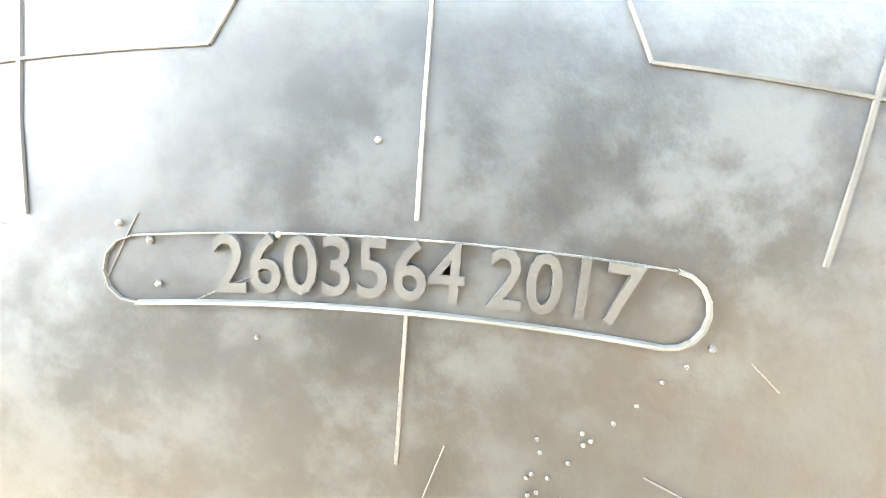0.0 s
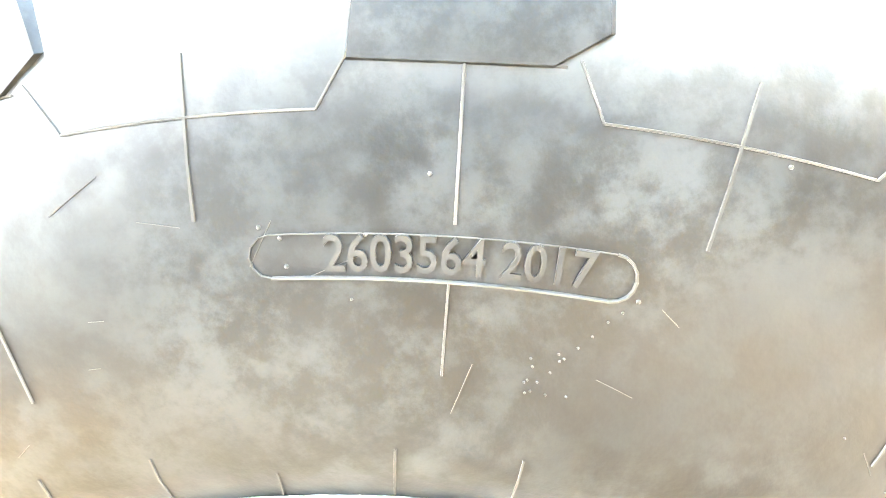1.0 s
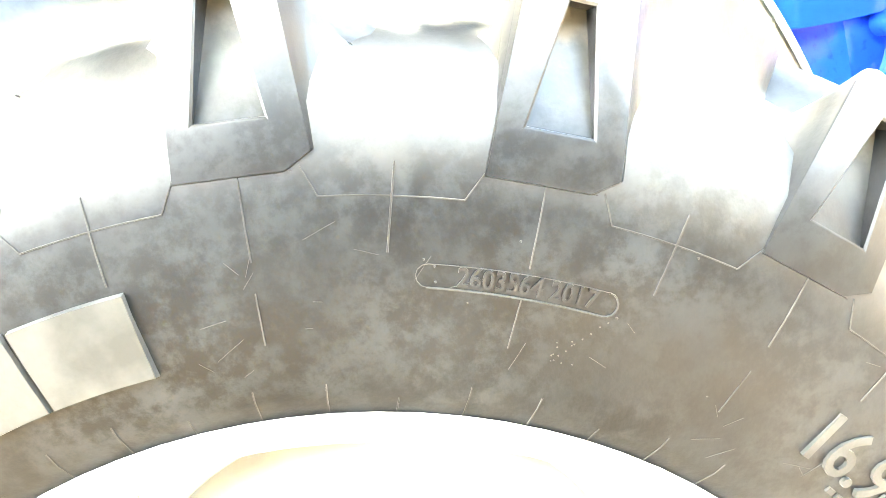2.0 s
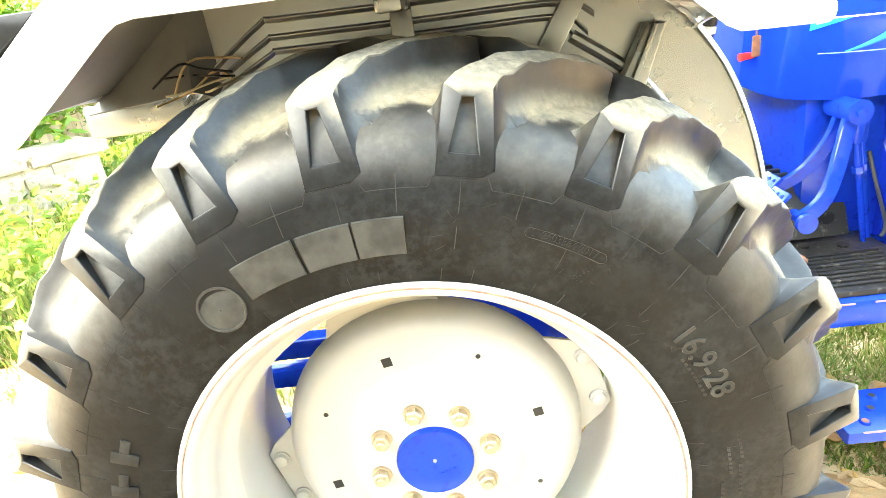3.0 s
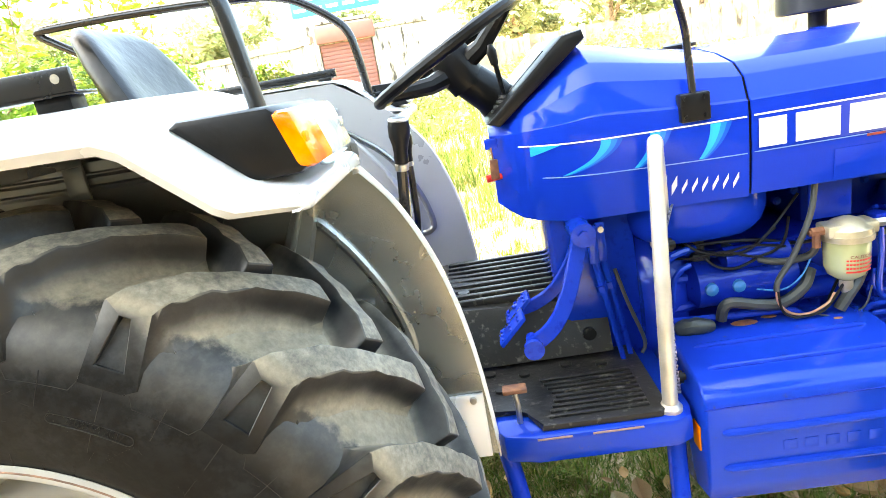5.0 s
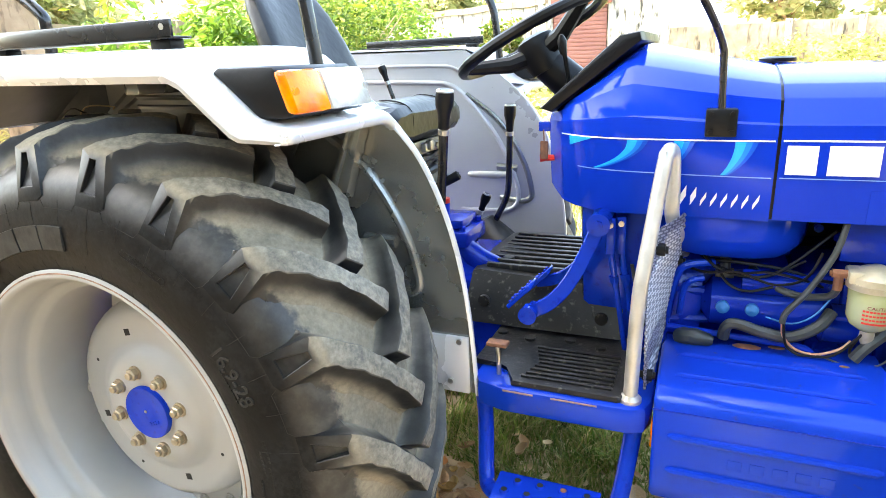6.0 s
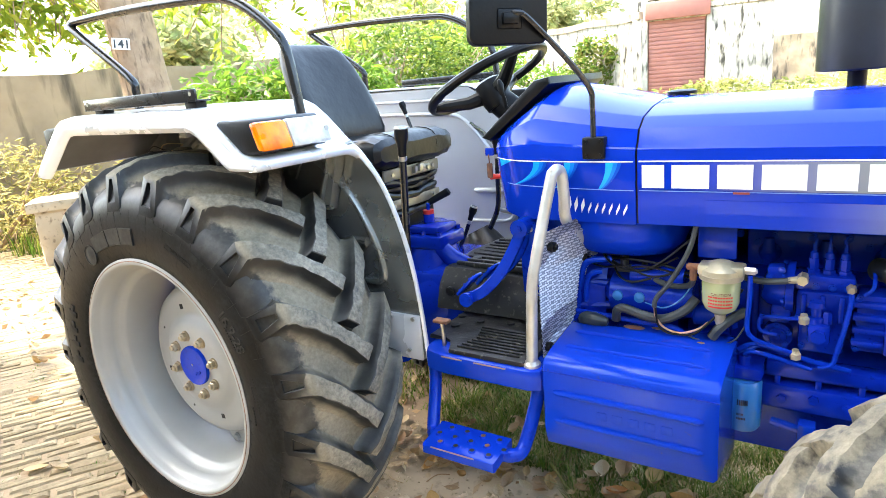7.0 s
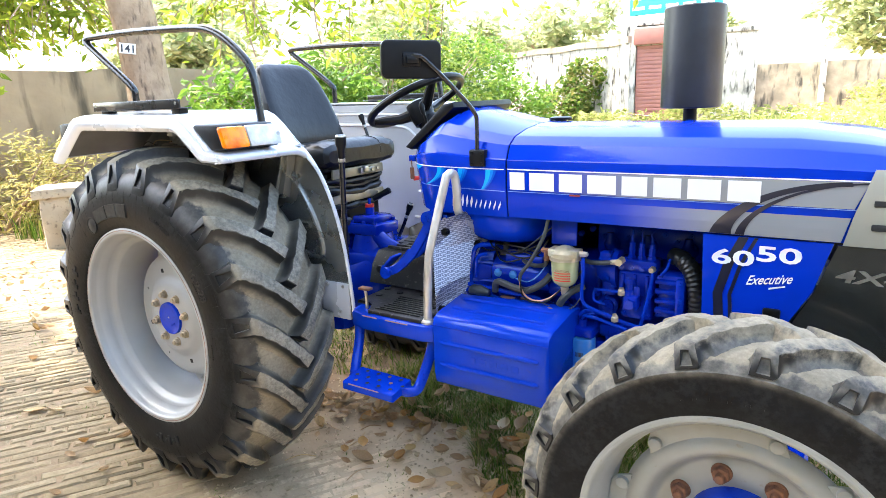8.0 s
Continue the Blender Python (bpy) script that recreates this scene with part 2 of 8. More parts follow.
ORANGE = mat("orange_lens", (0.90, 0.27, 0.0), 0.16, color2=(0.78, 0.12, 0.0), scale=24, coat=0.12, bump=0.12, bscale=150, spec=0.3)
CLEAR = mat("clear_lens", (0.66, 0.66, 0.60), 0.12, color2=(0.44, 0.44, 0.40), scale=26, coat=0.5, bump=0.12, bscale=150)
HOLE = mat("dark_hole", (0.012, 0.012, 0.012), 0.8)
HOSE = mat("grey_rubber_hose", (0.050, 0.058, 0.058), 0.42, color2=(0.025, 0.03, 0.03), scale=20, bump=0.1)
BRASS = mat("yellowed_casting", (0.55, 0.50, 0.36), 0.4, 0.55, color2=(0.40, 0.35, 0.24), scale=25, bump=0.1)
BOWL = mat("amber_plastic_bowl", (0.42, 0.46, 0.25), 0.18, color2=(0.34, 0.36, 0.17), scale=10, coat=0.6)
CAN = mat("light_blue_can", (0.02, 0.20, 0.52), 0.3, color2=(0.02, 0.16, 0.45), scale=8, coat=0.4)
COPPER = mat("copper_wire", (0.70, 0.38, 0.24), 0.35, 0.6, scale=50)
RED = mat("red_plastic", (0.75, 0.03, 0.02), 0.35, scale=20)
GRILLE = mat("grey_green_nose_paint", (0.36, 0.36, 0.31), 0.35, 0.2, color2=(0.31, 0.31, 0.26), scale=5, coat=0.4)
GLASSBLACK = mat("dark_grille", (0.016, 0.018, 0.016), 0.22, color2=(0.010, 0.011, 0.010), scale=12, coat=0.5)
BARK = mat("tree_bark", (0.40, 0.29, 0.20), 0.9, color2=(0.26, 0.18, 0.12), scale=7, fine=(0.10, 0.07, 0.05), speck=0.02, bump=1.0, bscale=26, streak=0.3)
CONCRETE = mat("weathered_concrete", (0.44, 0.335, 0.22), 0.9, color2=(0.27, 0.20, 0.13), scale=1.4, fine=(0.10, 0.08, 0.055), speck=0.02, bump=0.6, bscale=14, streak=0.16)
LIME = mat("limewashed_plaster", (0.58, 0.55, 0.49), 0.9, color2=(0.34, 0.315, 0.265), scale=3.4, fine=(0.035, 0.032, 0.027), speck=0.05, bump=0.3, bscale=9, streak=0.22)
WORN = mat("worn_whitewash", (0.44, 0.385, 0.30), 0.9, color2=(0.29, 0.24, 0.17), scale=2.2, fine=(0.16, 0.13, 0.095), speck=0.0, bump=0.6, bscale=16)
DARKWALL = mat("mossy_plaster", (0.35, 0.295, 0.215), 0.9, color2=(0.17, 0.145, 0.105), scale=2.1, fine=(0.045, 0.042, 0.034), speck=0.02, bump=0.6, bscale=9, streak=0.25)
SHUT = mat("red_brown_shutter", (0.32, 0.13, 0.10), 0.55, color2=(0.26, 0.10, 0.08), scale=3, bump=0.05)
STONE = mat("rough_stone", (0.42, 0.36, 0.28), 0.9, color2=(0.22, 0.18, 0.13), scale=5, fine=(0.16, 0.14, 0.09), bump=0.7, bscale=22)
SOIL = mat("dusty_soil", (0.76, 0.585, 0.39), 0.95, color2=(0.56, 0.42, 0.27), scale=2.6, fine=(0.40, 0.305, 0.195), speck=-0.02, bump=0.5, bscale=45)
nt = SOIL.node_tree
tc, sp, mr, mx = nt.nodes.new("ShaderNodeTexCoord"), nt.nodes.new("ShaderNodeSeparateXYZ"), nt.nodes.new("ShaderNodeMapRange"), nt.nodes.new("ShaderNodeMix")
nt.links.new(tc.outputs["Object"], sp.inputs[0])
nt.links.new(sp.outputs["X"], mr.inputs["Value"])
mr.inputs["From Min"].default_value, mr.inputs["From Max"].default_value = 0.1, 0.8
mx.data_type, mx.blend_type = "RGBA", "MULTIPLY"
mr.inputs["To Min"].default_value, mr.inputs["To Max"].default_value = 1.0, 0.0
nt.links.new(mr.outputs["Result"], mx.inputs["Factor"])
nt.links.new(nt.nodes["Principled BSDF"].inputs["Base Color"].links[0].from_socket, mx.inputs["A"])
mx.inputs["B"].default_value = (0.40, 0.37, 0.33, 1)   # dark packed sand in the paving's joints
nt.links.new(mx.outputs["Result"], nt.nodes["Principled BSDF"].inputs["Base Color"])
BRICK = varied("worn_paving_brick", [(0.215, 0.158, 0.090), (0.295, 0.230, 0.140), (0.25, 0.188, 0.112), (0.34, 0.272, 0.170)], 0.9, 0.2, object_random=True, bump=0.5)
BRICK2 = varied("worn_paving_brick_far", [(0.215, 0.158, 0.090), (0.295, 0.230, 0.140), (0.25, 0.188, 0.112), (0.34, 0.272, 0.170)], 0.9, 0.2, bump=0.5)


def silted(m):
    """Loose soil from the bare ground, trodden in patches over the paving's end."""
    nt = m.node_tree
    b = nt.nodes["Principled BSDF"]
    geo, sp, mr = nt.nodes.new("ShaderNodeNewGeometry"), nt.nodes.new("ShaderNodeSeparateXYZ"), nt.nodes.new("ShaderNodeMapRange")
    n, ad, st, mx = nt.nodes.new("ShaderNodeTexNoise"), nt.nodes.new("ShaderNodeMath"), nt.nodes.new("ShaderNodeMapRange"), nt.nodes.new("ShaderNodeMix")
    nt.links.new(geo.outputs["Position"], sp.inputs[0])
    nt.links.new(sp.outputs["X"], mr.inputs["Value"])
    mr.inputs["From Min"].default_value, mr.inputs["From Max"].default_value = -0.1, 0.7
    mr.inputs["To Min"].default_value, mr.inputs["To Max"].default_value = -0.35, 0.22
    n.inputs["Scale"].default_value, n.inputs["Detail"].default_value, n.inputs["Roughness"].default_value = 11, 8, 0.7
    nt.links.new(geo.outputs["Position"], n.inputs["Vector"])
    nt.links.new(n.outputs["Fac"], ad.inputs[0])
    nt.links.new(mr.outputs["Result"], ad.inputs[1])
    st.inputs["From Min"].default_value, st.inputs["From Max"].default_value = 0.42, 0.72
    nt.links.new(ad.outputs[0], st.inputs["Value"])
    mx.data_type = "RGBA"
    nt.links.new(st.outputs["Result"], mx.inputs["Factor"])
    nt.links.new(b.inputs["Base Color"].links[0].from_socket, mx.inputs["A"])
    mx.inputs["B"].default_value = (0.76, 0.585, 0.39, 1)
    nt.links.new(mx.outputs["Result"], b.inputs["Base Color"])


silted(BRICK)
silted(BRICK2)
GRASS = varied("grass_blades", [(0.045, 0.095, 0.010), (0.09, 0.165, 0.016), (0.16, 0.225, 0.028), (0.28, 0.25, 0.085), (0.36, 0.29, 0.13)], 0.6, 0.25, 0.35)
WEED = varied("weed_leaves", [(0.06, 0.125, 0.016), (0.11, 0.18, 0.03), (0.18, 0.22, 0.045), (0.27, 0.25, 0.085)], 0.5, 0.3, 0.5)
LEAF = varied("tree_leaves", [(0.050, 0.10, 0.016), (0.09, 0.16, 0.022), (0.16, 0.23, 0.035), (0.26, 0.29, 0.05)], 0.42, 0.4, 0.45)
# brighter copy of the tree's leaves: sunlight put into the colour of the sprays
HANG_LIT = varied("hanging_leaves", [(0.12, 0.19, 0.018), (0.20, 0.28, 0.03), (0.30, 0.36, 0.04), (0.38, 0.38, 0.06)], 0.42, 0.4, 0.62)
BRIGHT = varied("sapling_leaves", [(0.08, 0.17, 0.018), (0.13, 0.24, 0.03), (0.20, 0.28, 0.045)], 0.45, 0.4, 0.45)
# field leaves lightened: sun and haze are put into their colour
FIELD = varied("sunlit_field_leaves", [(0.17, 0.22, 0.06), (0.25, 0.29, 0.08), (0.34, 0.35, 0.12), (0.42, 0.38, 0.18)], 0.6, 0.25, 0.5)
# leaves beyond the wall, paled to paint the haze of distance
FARLEAF = varied("haze_paled_leaves", [(0.22, 0.28, 0.11), (0.30, 0.34, 0.16), (0.38, 0.40, 0.21), (0.44, 0.44, 0.26)], 0.7, 0.2, 0.45)
DRYLEAF = varied("dry_leaves", [(0.30, 0.17, 0.08), (0.42, 0.28, 0.15), (0.58, 0.45, 0.28), (0.36, 0.23, 0.12), (0.52, 0.36, 0.20), (0.45, 0.30, 0.10), (0.46, 0.20, 0.07)], 0.7, 0.3, 0.2, object_random=True)
DRYLEAF2 = varied("dry_leaf_litter", [(0.34, 0.19, 0.08), (0.48, 0.33, 0.18), (0.60, 0.47, 0.29), (0.40, 0.26, 0.14)], 0.7, 0.3, 0.2)


# ---- mesh helpers ----
def link(name, bm, material, smooth=True, sharp=35):
    me = bpy.data.meshes.new(name)
    bmesh.ops.recalc_face_normals(bm, faces=bm.faces)
    if smooth:
        for f in bm.faces:
            f.smooth = True
        lim = radians(sharp)
        for e in bm.edges:
            if len(e.link_faces) == 2 and e.calc_face_angle(0) > lim:
                e.smooth = False
    bm.to_mesh(me)
    bm.free()
    me.materials.append(material)
    return new(name, me)


def part(name, bm, material, parent, label="", smooth=True, sharp=35):
    ob = link(name, bm, material, smooth, sharp)
    ob.parent = parent
    if label:
        tagged(ob, label)
    return ob


def again(ob, m):
    """Another piece on the same mesh, under the same parent."""
    o = ob.copy()
    scene.collection.objects.link(o)
    o.matrix_basis = m
    return o


def thing(name, label, category, group="", kind="", at=(0, 0, 0)):
    ob = new(name)
    ob.location = at
    ob.empty_display_size = 0.1
    return tagged(ob, label, category, group, kind)


def B():
    return bmesh.new()


def box(bm, x0, x1, y0, y1, z0, z1, bevel=0.0, m=None):
    r = bmesh.ops.create_cube(bm, size=1.0)
    vs = r["verts"]
    for v in vs:
        v.co = Vector((x0 + (v.co.x + 0.5) * (x1 - x0), y0 + (v.co.y + 0.5) * (y1 - y0), z0 + (v.co.z + 0.5) * (z1 - z0)))
    if m is not None:
        for v in vs:
            v.co = m @ v.co
    if bevel:
        es = list({e for v in vs for e in v.link_edges})
        bmesh.ops.bevel(bm, geom=es, offset=bevel, segments=2, affect="EDGES", profile=0.5)
    return bm


def ring_faces(bm, rings, closed_ring=True, cap=True):
    n = len(rings[0])
    for a, b in zip(rings, rings[1:]):
        for i in range(n if closed_ring else n - 1):
            j = (i + 1) % n
            bm.faces.new((a[i], a[j], b[j], b[i]))
    if cap:
        bm.faces.new(rings[0][::-1])
        bm.faces.new(rings[-1])


def tube(bm, pts, r, seg=10, cap=True):
    """A round tube along points; r may be a list."""
    pts = [Vector(p) for p in pts]
    rs = r if isinstance(r, (list, tuple)) else [r] * len(pts)
    rings = []
    up = None
    for i, p in enumerate(pts):
        d = (pts[min(i + 1, len(pts) - 1)] - pts[max(i - 1, 0)]).normalized()
        if up is None:
            up = d.orthogonal().normalized()
        up = (up - d * up.dot(d)).normalized()
        s = d.cross(up)
        rings.append([bm.verts.new(p + (up * math.cos(a) + s * math.sin(a)) * rs[i]) for a in [2 * math.pi * k / seg for k in range(seg)]])
    ring_faces(bm, rings, True, cap)
    return bm


def smooth_path(pts, n=6):
    """Catmull-Rom through the points."""
    p = [Vector(q) for q in pts]
    out = []
    for i in range(len(p) - 1):
        a, b, c, d = p[max(i - 1, 0)], p[i], p[i + 1], p[min(i + 2, len(p) - 1)]
        for k in range(n):
            t = k / n
            out.append(0.5 * ((2 * b) + (c - a) * t + (2 * a - 5 * b + 4 * c - d) * t * t + (3 * b - a - 3 * c + d) * t ** 3))
    out.append(p[-1])
    return out


def cyl(bm, p0, p1, r, seg=16, r2=None):
    return tube(bm, [p0, p1], [r, r if r2 is None else r2], seg)


def revolve(bm, prof, seg=48, cap=False):
    """prof: (y, r) turned round the y axis."""
    rings = []
    for y, r in prof:
        rings.append([bm.verts.new((r * math.sin(a), y, r * math.cos(a))) for a in [2 * math.pi * k / seg for k in range(seg)]])
    ring_faces(bm, rings, True, cap)
    return bm


def prism(bm, pts, y0, y1, bevel=0.0):
    """A polygon of (x, z) drawn out from y0 to y1."""
    a = [bm.verts.new((x, y0, z)) for x, z in pts]
    b = [bm.verts.new((x, y1, z)) for x, z in pts]
    f0 = bm.faces.new(a)
    f1 = bm.faces.new(b[::-1])
    sides = []
    n = len(pts)
    for i in range(n):
        j = (i + 1) % n
        sides.append(bm.faces.new((a[j], a[i], b[i], b[j])))
    if bevel:
        es = list({e for f in (f0, f1) for e in f.edges})
        bmesh.ops.bevel(bm, geom=es, offset=bevel, segments=2, affect="EDGES", profile=0.5)
    return bm


def sheet(bm, rows, thick):
    """A skin through rows of points, with thickness towards its back."""
    g = [[bm.verts.new(p) for p in r] for r in rows]
    fs = []
    for a, b in zip(g, g[1:]):
        for i in range(len(a) - 1):
            fs.append(bm.faces.new((a[i], a[i + 1], b[i + 1], b[i])))
    bmesh.ops.recalc_face_normals(bm, faces=fs)
    bmesh.ops.solidify(bm, geom=fs, thickness=thick)
    return bm


def letters(body, height, depth, shear=0.0, width=1.0, bold=0.0, spacing=1.0):
    """Solid writing in the built-in font: x along, z up, standing out towards -y; its left foot at the origin."""
    cu = bpy.data.curves.new("writing", "FONT")
    cu.body, cu.extrude, cu.shear, cu.offset, cu.space_character = body, depth / 2, shear, bold, spacing
    cu.resolution_u = 3
    ob = bpy.data.objects.new("writing", cu)
    me = bpy.data.meshes.new_from_object(ob)
    bpy.data.objects.remove(ob)
    bm = B()
    bm.from_mesh(me)
    bpy.data.meshes.remove(me)
    x0, z1 = min(v.co.x for v in bm.verts), max(v.co.y for v in bm.verts)
    z0 = min(0, min(v.co.y for v in bm.verts)) * 0
    k = height / (z1 - z0)
    for v in bm.verts:
        v.co = Vector(((v.co.x - x0) * k * width, -v.co.z, v.co.y * k))
    return bm


def islands(bm):
    """The separate pieces of a mesh, each as a mesh of its own, from left to right."""
    seen, out = set(), []
    for v0 in bm.verts:
        if v0 in seen:
            continue
        stack, piece = [v0], []
        seen.add(v0)
        while stack:
            v = stack.pop()
            piece.append(v)
            for e in v.link_edges:
                w = e.other_vert(v)
                if w not in seen:
                    seen.add(w)
                    stack.append(w)
        nb = B()
        twin = {v: nb.verts.new(v.co) for v in piece}
        for f in {f for v in piece for f in v.link_faces}:
            nb.faces.new([twin[v] for v in f.verts])
        out.append((min(v.co.x for v in piece), nb))
    bm.free()
    return [b for _, b in sorted(out, key=lambda t: t[0])]


def leaf_mesh(name, centres, size, material, droop=0.0, seed=1, aspect=0.45, jitter=0.4):
    """Many small folded leaves as one mesh; centres: an array of places."""
    rng = np.random.default_rng(seed)
    n = len(centres)
    s = size * (1 - jitter + 2 * jitter * rng.random(n))[:, None]
    d = rng.normal(size=(n, 3))
    d[:, 2] = d[:, 2] * 0.6 - droop
    d /= np.linalg.norm(d, axis=1)[:, None]
    u = np.cross(d, rng.normal(size=(n, 3)))
    u /= np.linalg.norm(u, axis=1)[:, None] + 1e-9
    w = np.cross(d, u)
    c = np.asarray(centres, float)
    tip, left, right = c + d * s, c + d * s * 0.45 + u * s * aspect * 0.5 + w * s * 0.08, c + d * s * 0.45 - u * s * aspect * 0.5 + w * s * 0.08
    vs = np.stack([c, left, tip, right], 1).reshape(-1, 3)
    idx = np.arange(n) * 4
    fs = np.concatenate([np.stack([idx, idx + 1, idx + 2], 1), np.stack([idx, idx + 2, idx + 3], 1)])
    me = bpy.data.meshes.new(name)
    me.from_pydata(vs.tolist(), [], fs.tolist())
    me.materials.append(material)
    return new(name, me)


def blob_points(blobs, n, seed, shell=0.35):
    """Places in a set of ellipsoids (centre, radii), thinned towards the middle and clumped."""
    rng = np.random.default_rng(seed)
    vol = np.array([b[1][0] * b[1][1] * b[1][2] for b in blobs]) ** 0.7
    out = []
    for (c, r), k in zip(blobs, (n * vol / vol.sum()).astype(int)):
        nc = max(6, k // 22)
        d = rng.normal(size=(nc, 3))
        d /= np.linalg.norm(d, axis=1)[:, None]
        cl = d * (shell + (1 - shell) * rng.random((nc, 1))) ** 0.6
        p = cl[rng.integers(0, nc, k)] + rng.normal(size=(k, 3)) * 0.13
        out.append(np.array(c) + p * np.array(r))
    return np.concatenate(out)


# ---- ground and setting ----
def ground_z(x, y):
    far = max(0.0, (y - 3.0) / 12.0)
    bank = 0.62 * min(1.0, far) ** 1.3
    return bank + 0.012 * math.sin(x * 1.7 + y * 0.9) * min(1.0, max(0.0, y - 0.9) + max(0.0, -x - 3.0))


bm = B()
xs = [-300, -80, -40, -24] + [-16 + 0.8 * i for i in range(41)] + [24, 40, 80, 300]
ys = [-300, -60, -20, -8] + [-4 + 0.6 * i for i in range(46)] + [28, 34, 45, 80, 300]
grid = [[bm.verts.new((x, y, ground_z(x, y) - 0.0085)) for x in xs] for y in ys]
for a, b in zip(grid, grid[1:]):
    for i in range(len(xs) - 1):
        bm.faces.new((a[i], a[i + 1], b[i + 1], b[i]))
ground = tagged(link("ground", bm, SOIL), "dusty brown soil with worn patches round the tractor", "ground", kind="structure")


def wall_between(name, p, q, h, t, material, label, cap=None):
    p, q = Vector((*p, 0)), Vector((*q, 0))
    d = (q - p).normalized()
    nrm = Vector((-d.y, d.x, 0))
    n = max(2, int((q - p).length / 0.6))
    rows = []
    for k in range(n + 1):
        c = p + (q - p) * k / n
        top = h + 0.03 * math.sin(k * 1.9) + 0.02 * math.sin(k * 4.3)
        rows.append([c - nrm * t / 2 + Vector((0, 0, -0.3)), c - nrm * t / 2 + Vector((0, 0, top)), c + nrm * t / 2 + Vector((0, 0, top)), c + nrm * t / 2 + Vector((0, 0, -0.3))])
    bm = B()
    rings = [[bm.verts.new(v) for v in r] for r in rows]
    ring_faces(bm, rings, True, True)
    ob = tagged(link(name, bm, material, smooth=False), label, "wall", kind="structure")
    if cap:
        bm = B()
        rings = []
        for k in range(n + 1):
            c = p + (q - p) * k / n
            top = h + 0.03 * math.sin(k * 1.9) + 0.02 * math.sin(k * 4.3) + 0.004
            rings.append([bm.verts.new(c + nrm * s + Vector((0, 0, top + z))) for s, z in ((-t / 2 - 0.05, 0), (-t / 2 - 0.05, cap), (t / 2 + 0.05, cap), (t / 2 + 0.05, 0))])
        ring_faces(bm, rings, True, True)
        part("coping", bm, DARKWALL, ob, "blackened projecting coping course", smooth=False)
    return ob


wall_between("wall_west", (-11.5, -3.0), (-5.2, 7.4), 2.12, 0.25, CONCRETE, "tall weathered brown concrete compound wall with streaks")
wall_between("wall_north_west", (-5.2, 7.4), (-10.2, 19.2), 2.2, 0.25, CONCRETE, "weathered brown compound wall running away behind shrubs")
wall_between("wall_north", (-10.2, 19.2), (-2.62, 15.25), 2.66, 0.3, LIME, "limewashed wall with black rain streaks", cap=0.16)
wall_between("wall_north_east", (-1.2, 22.65), (14.0, 23.4), 2.2, 0.25, DARKWALL, "low blackened plaster wall with pale posts")
# two walls out of view, added so the tractor's sides reflect something dark
wall_between("unseen_wall_south", (-11.5, -3.7), (7.5, -3.7), 3.3, 0.25, DARKWALL, "unseen dark wall added to darken reflections")
wall_between("unseen_wall_east", (7.6, -3.7), (7.6, 11.0), 3.0, 0.25, DARKWALL, "unseen dark wall added to darken reflections")
for k in range(7):
    bm = B()
    box(bm, -0.09, 0.09, -0.09, 0.09, 0, 2.28, 0.015)
    o = tagged(link("wall_post", bm, LIME), "pale concrete post in the blackened wall", "post", "wall posts", "structure")
    o.matrix_basis = pose(-0.74 + k * 2.0, 22.50 + k * 0.1, 0.0)

# the little shop with the rolling shutter
shop = thing("shop", "limewashed shop with a red-brown rolling shutter", "building", at=(0, 0, 0))
M = pose(-2.55, 15.2, 0, 0, 0, 12)
for x0, x1, z0, z1 in ((-0.35, 0.0, 0, 3.1), (1.32, 2.75, 0, 2.78), (0.0, 1.32, 2.6, 3.05)):
    bm = B()
    box(bm, x0, x1, 0, 2.6, z0, z1, 0.02, M)
    part("wall", bm, LIME, shop)
bm = B()
box(bm, -0.05, 1.4, -0.10, 0.0, 2.62, 3.02, 0.03, M)
part("shutter_hood", bm, SHUT, shop, "red painted shutter box")
bm = B()
box(bm, 0.02, 1.30, 0.085, 0.11, 0.05, 2.62, 0.004, M)
shutter = part("shutter", bm, SHUT, shop, "ribbed red-brown rolling shutter, closed")
for k in range(26):
    bm = B()
    box(bm, 0.02, 1.30, 0.06, 0.084, 0.1 + k * 0.097, 0.19 + k * 0.097, 0.008, M)
    part("slat", bm, SHUT, shutter)
bm = B()
box(bm, -0.37, 1.34, 0.02, 2.62, 3.08, 3.15, 0.02, M)
part("roof", bm, LIME, shop)
bm = B()
box(bm, 1.345, 2.80, -0.04, 2.6, 2.784, 2.90, 0.02, M)
part("coping", bm, LIME, shop, "stained parapet course")

# billboard over the far wall
bb = thing("billboard", "turquoise signboard with white lines on a post", "signboard")
bm = B()
box(bm, -4.2, -1.4, 19.95, 20.05, 3.85, 4.9, 0.02)
part("panel", bm, mat("turquoise_board", (0.02, 0.42, 0.50), 0.5), bb)
bm = B()
cyl(bm, (-4.0, 20.1, 0), (-4.0, 20.1, 4.6), 0.06)
part("post", bm, STEEL, bb)
for k in range(3):
    bm = B()
    for i in range(5):
        box(bm, -4.1 + i * 0.52, -3.72 + i * 0.52, 19.94, 19.95, 4.0 + k * 0.3, 4.1 + k * 0.3)
    part("line_of_bars", bm, WHITE, bb)

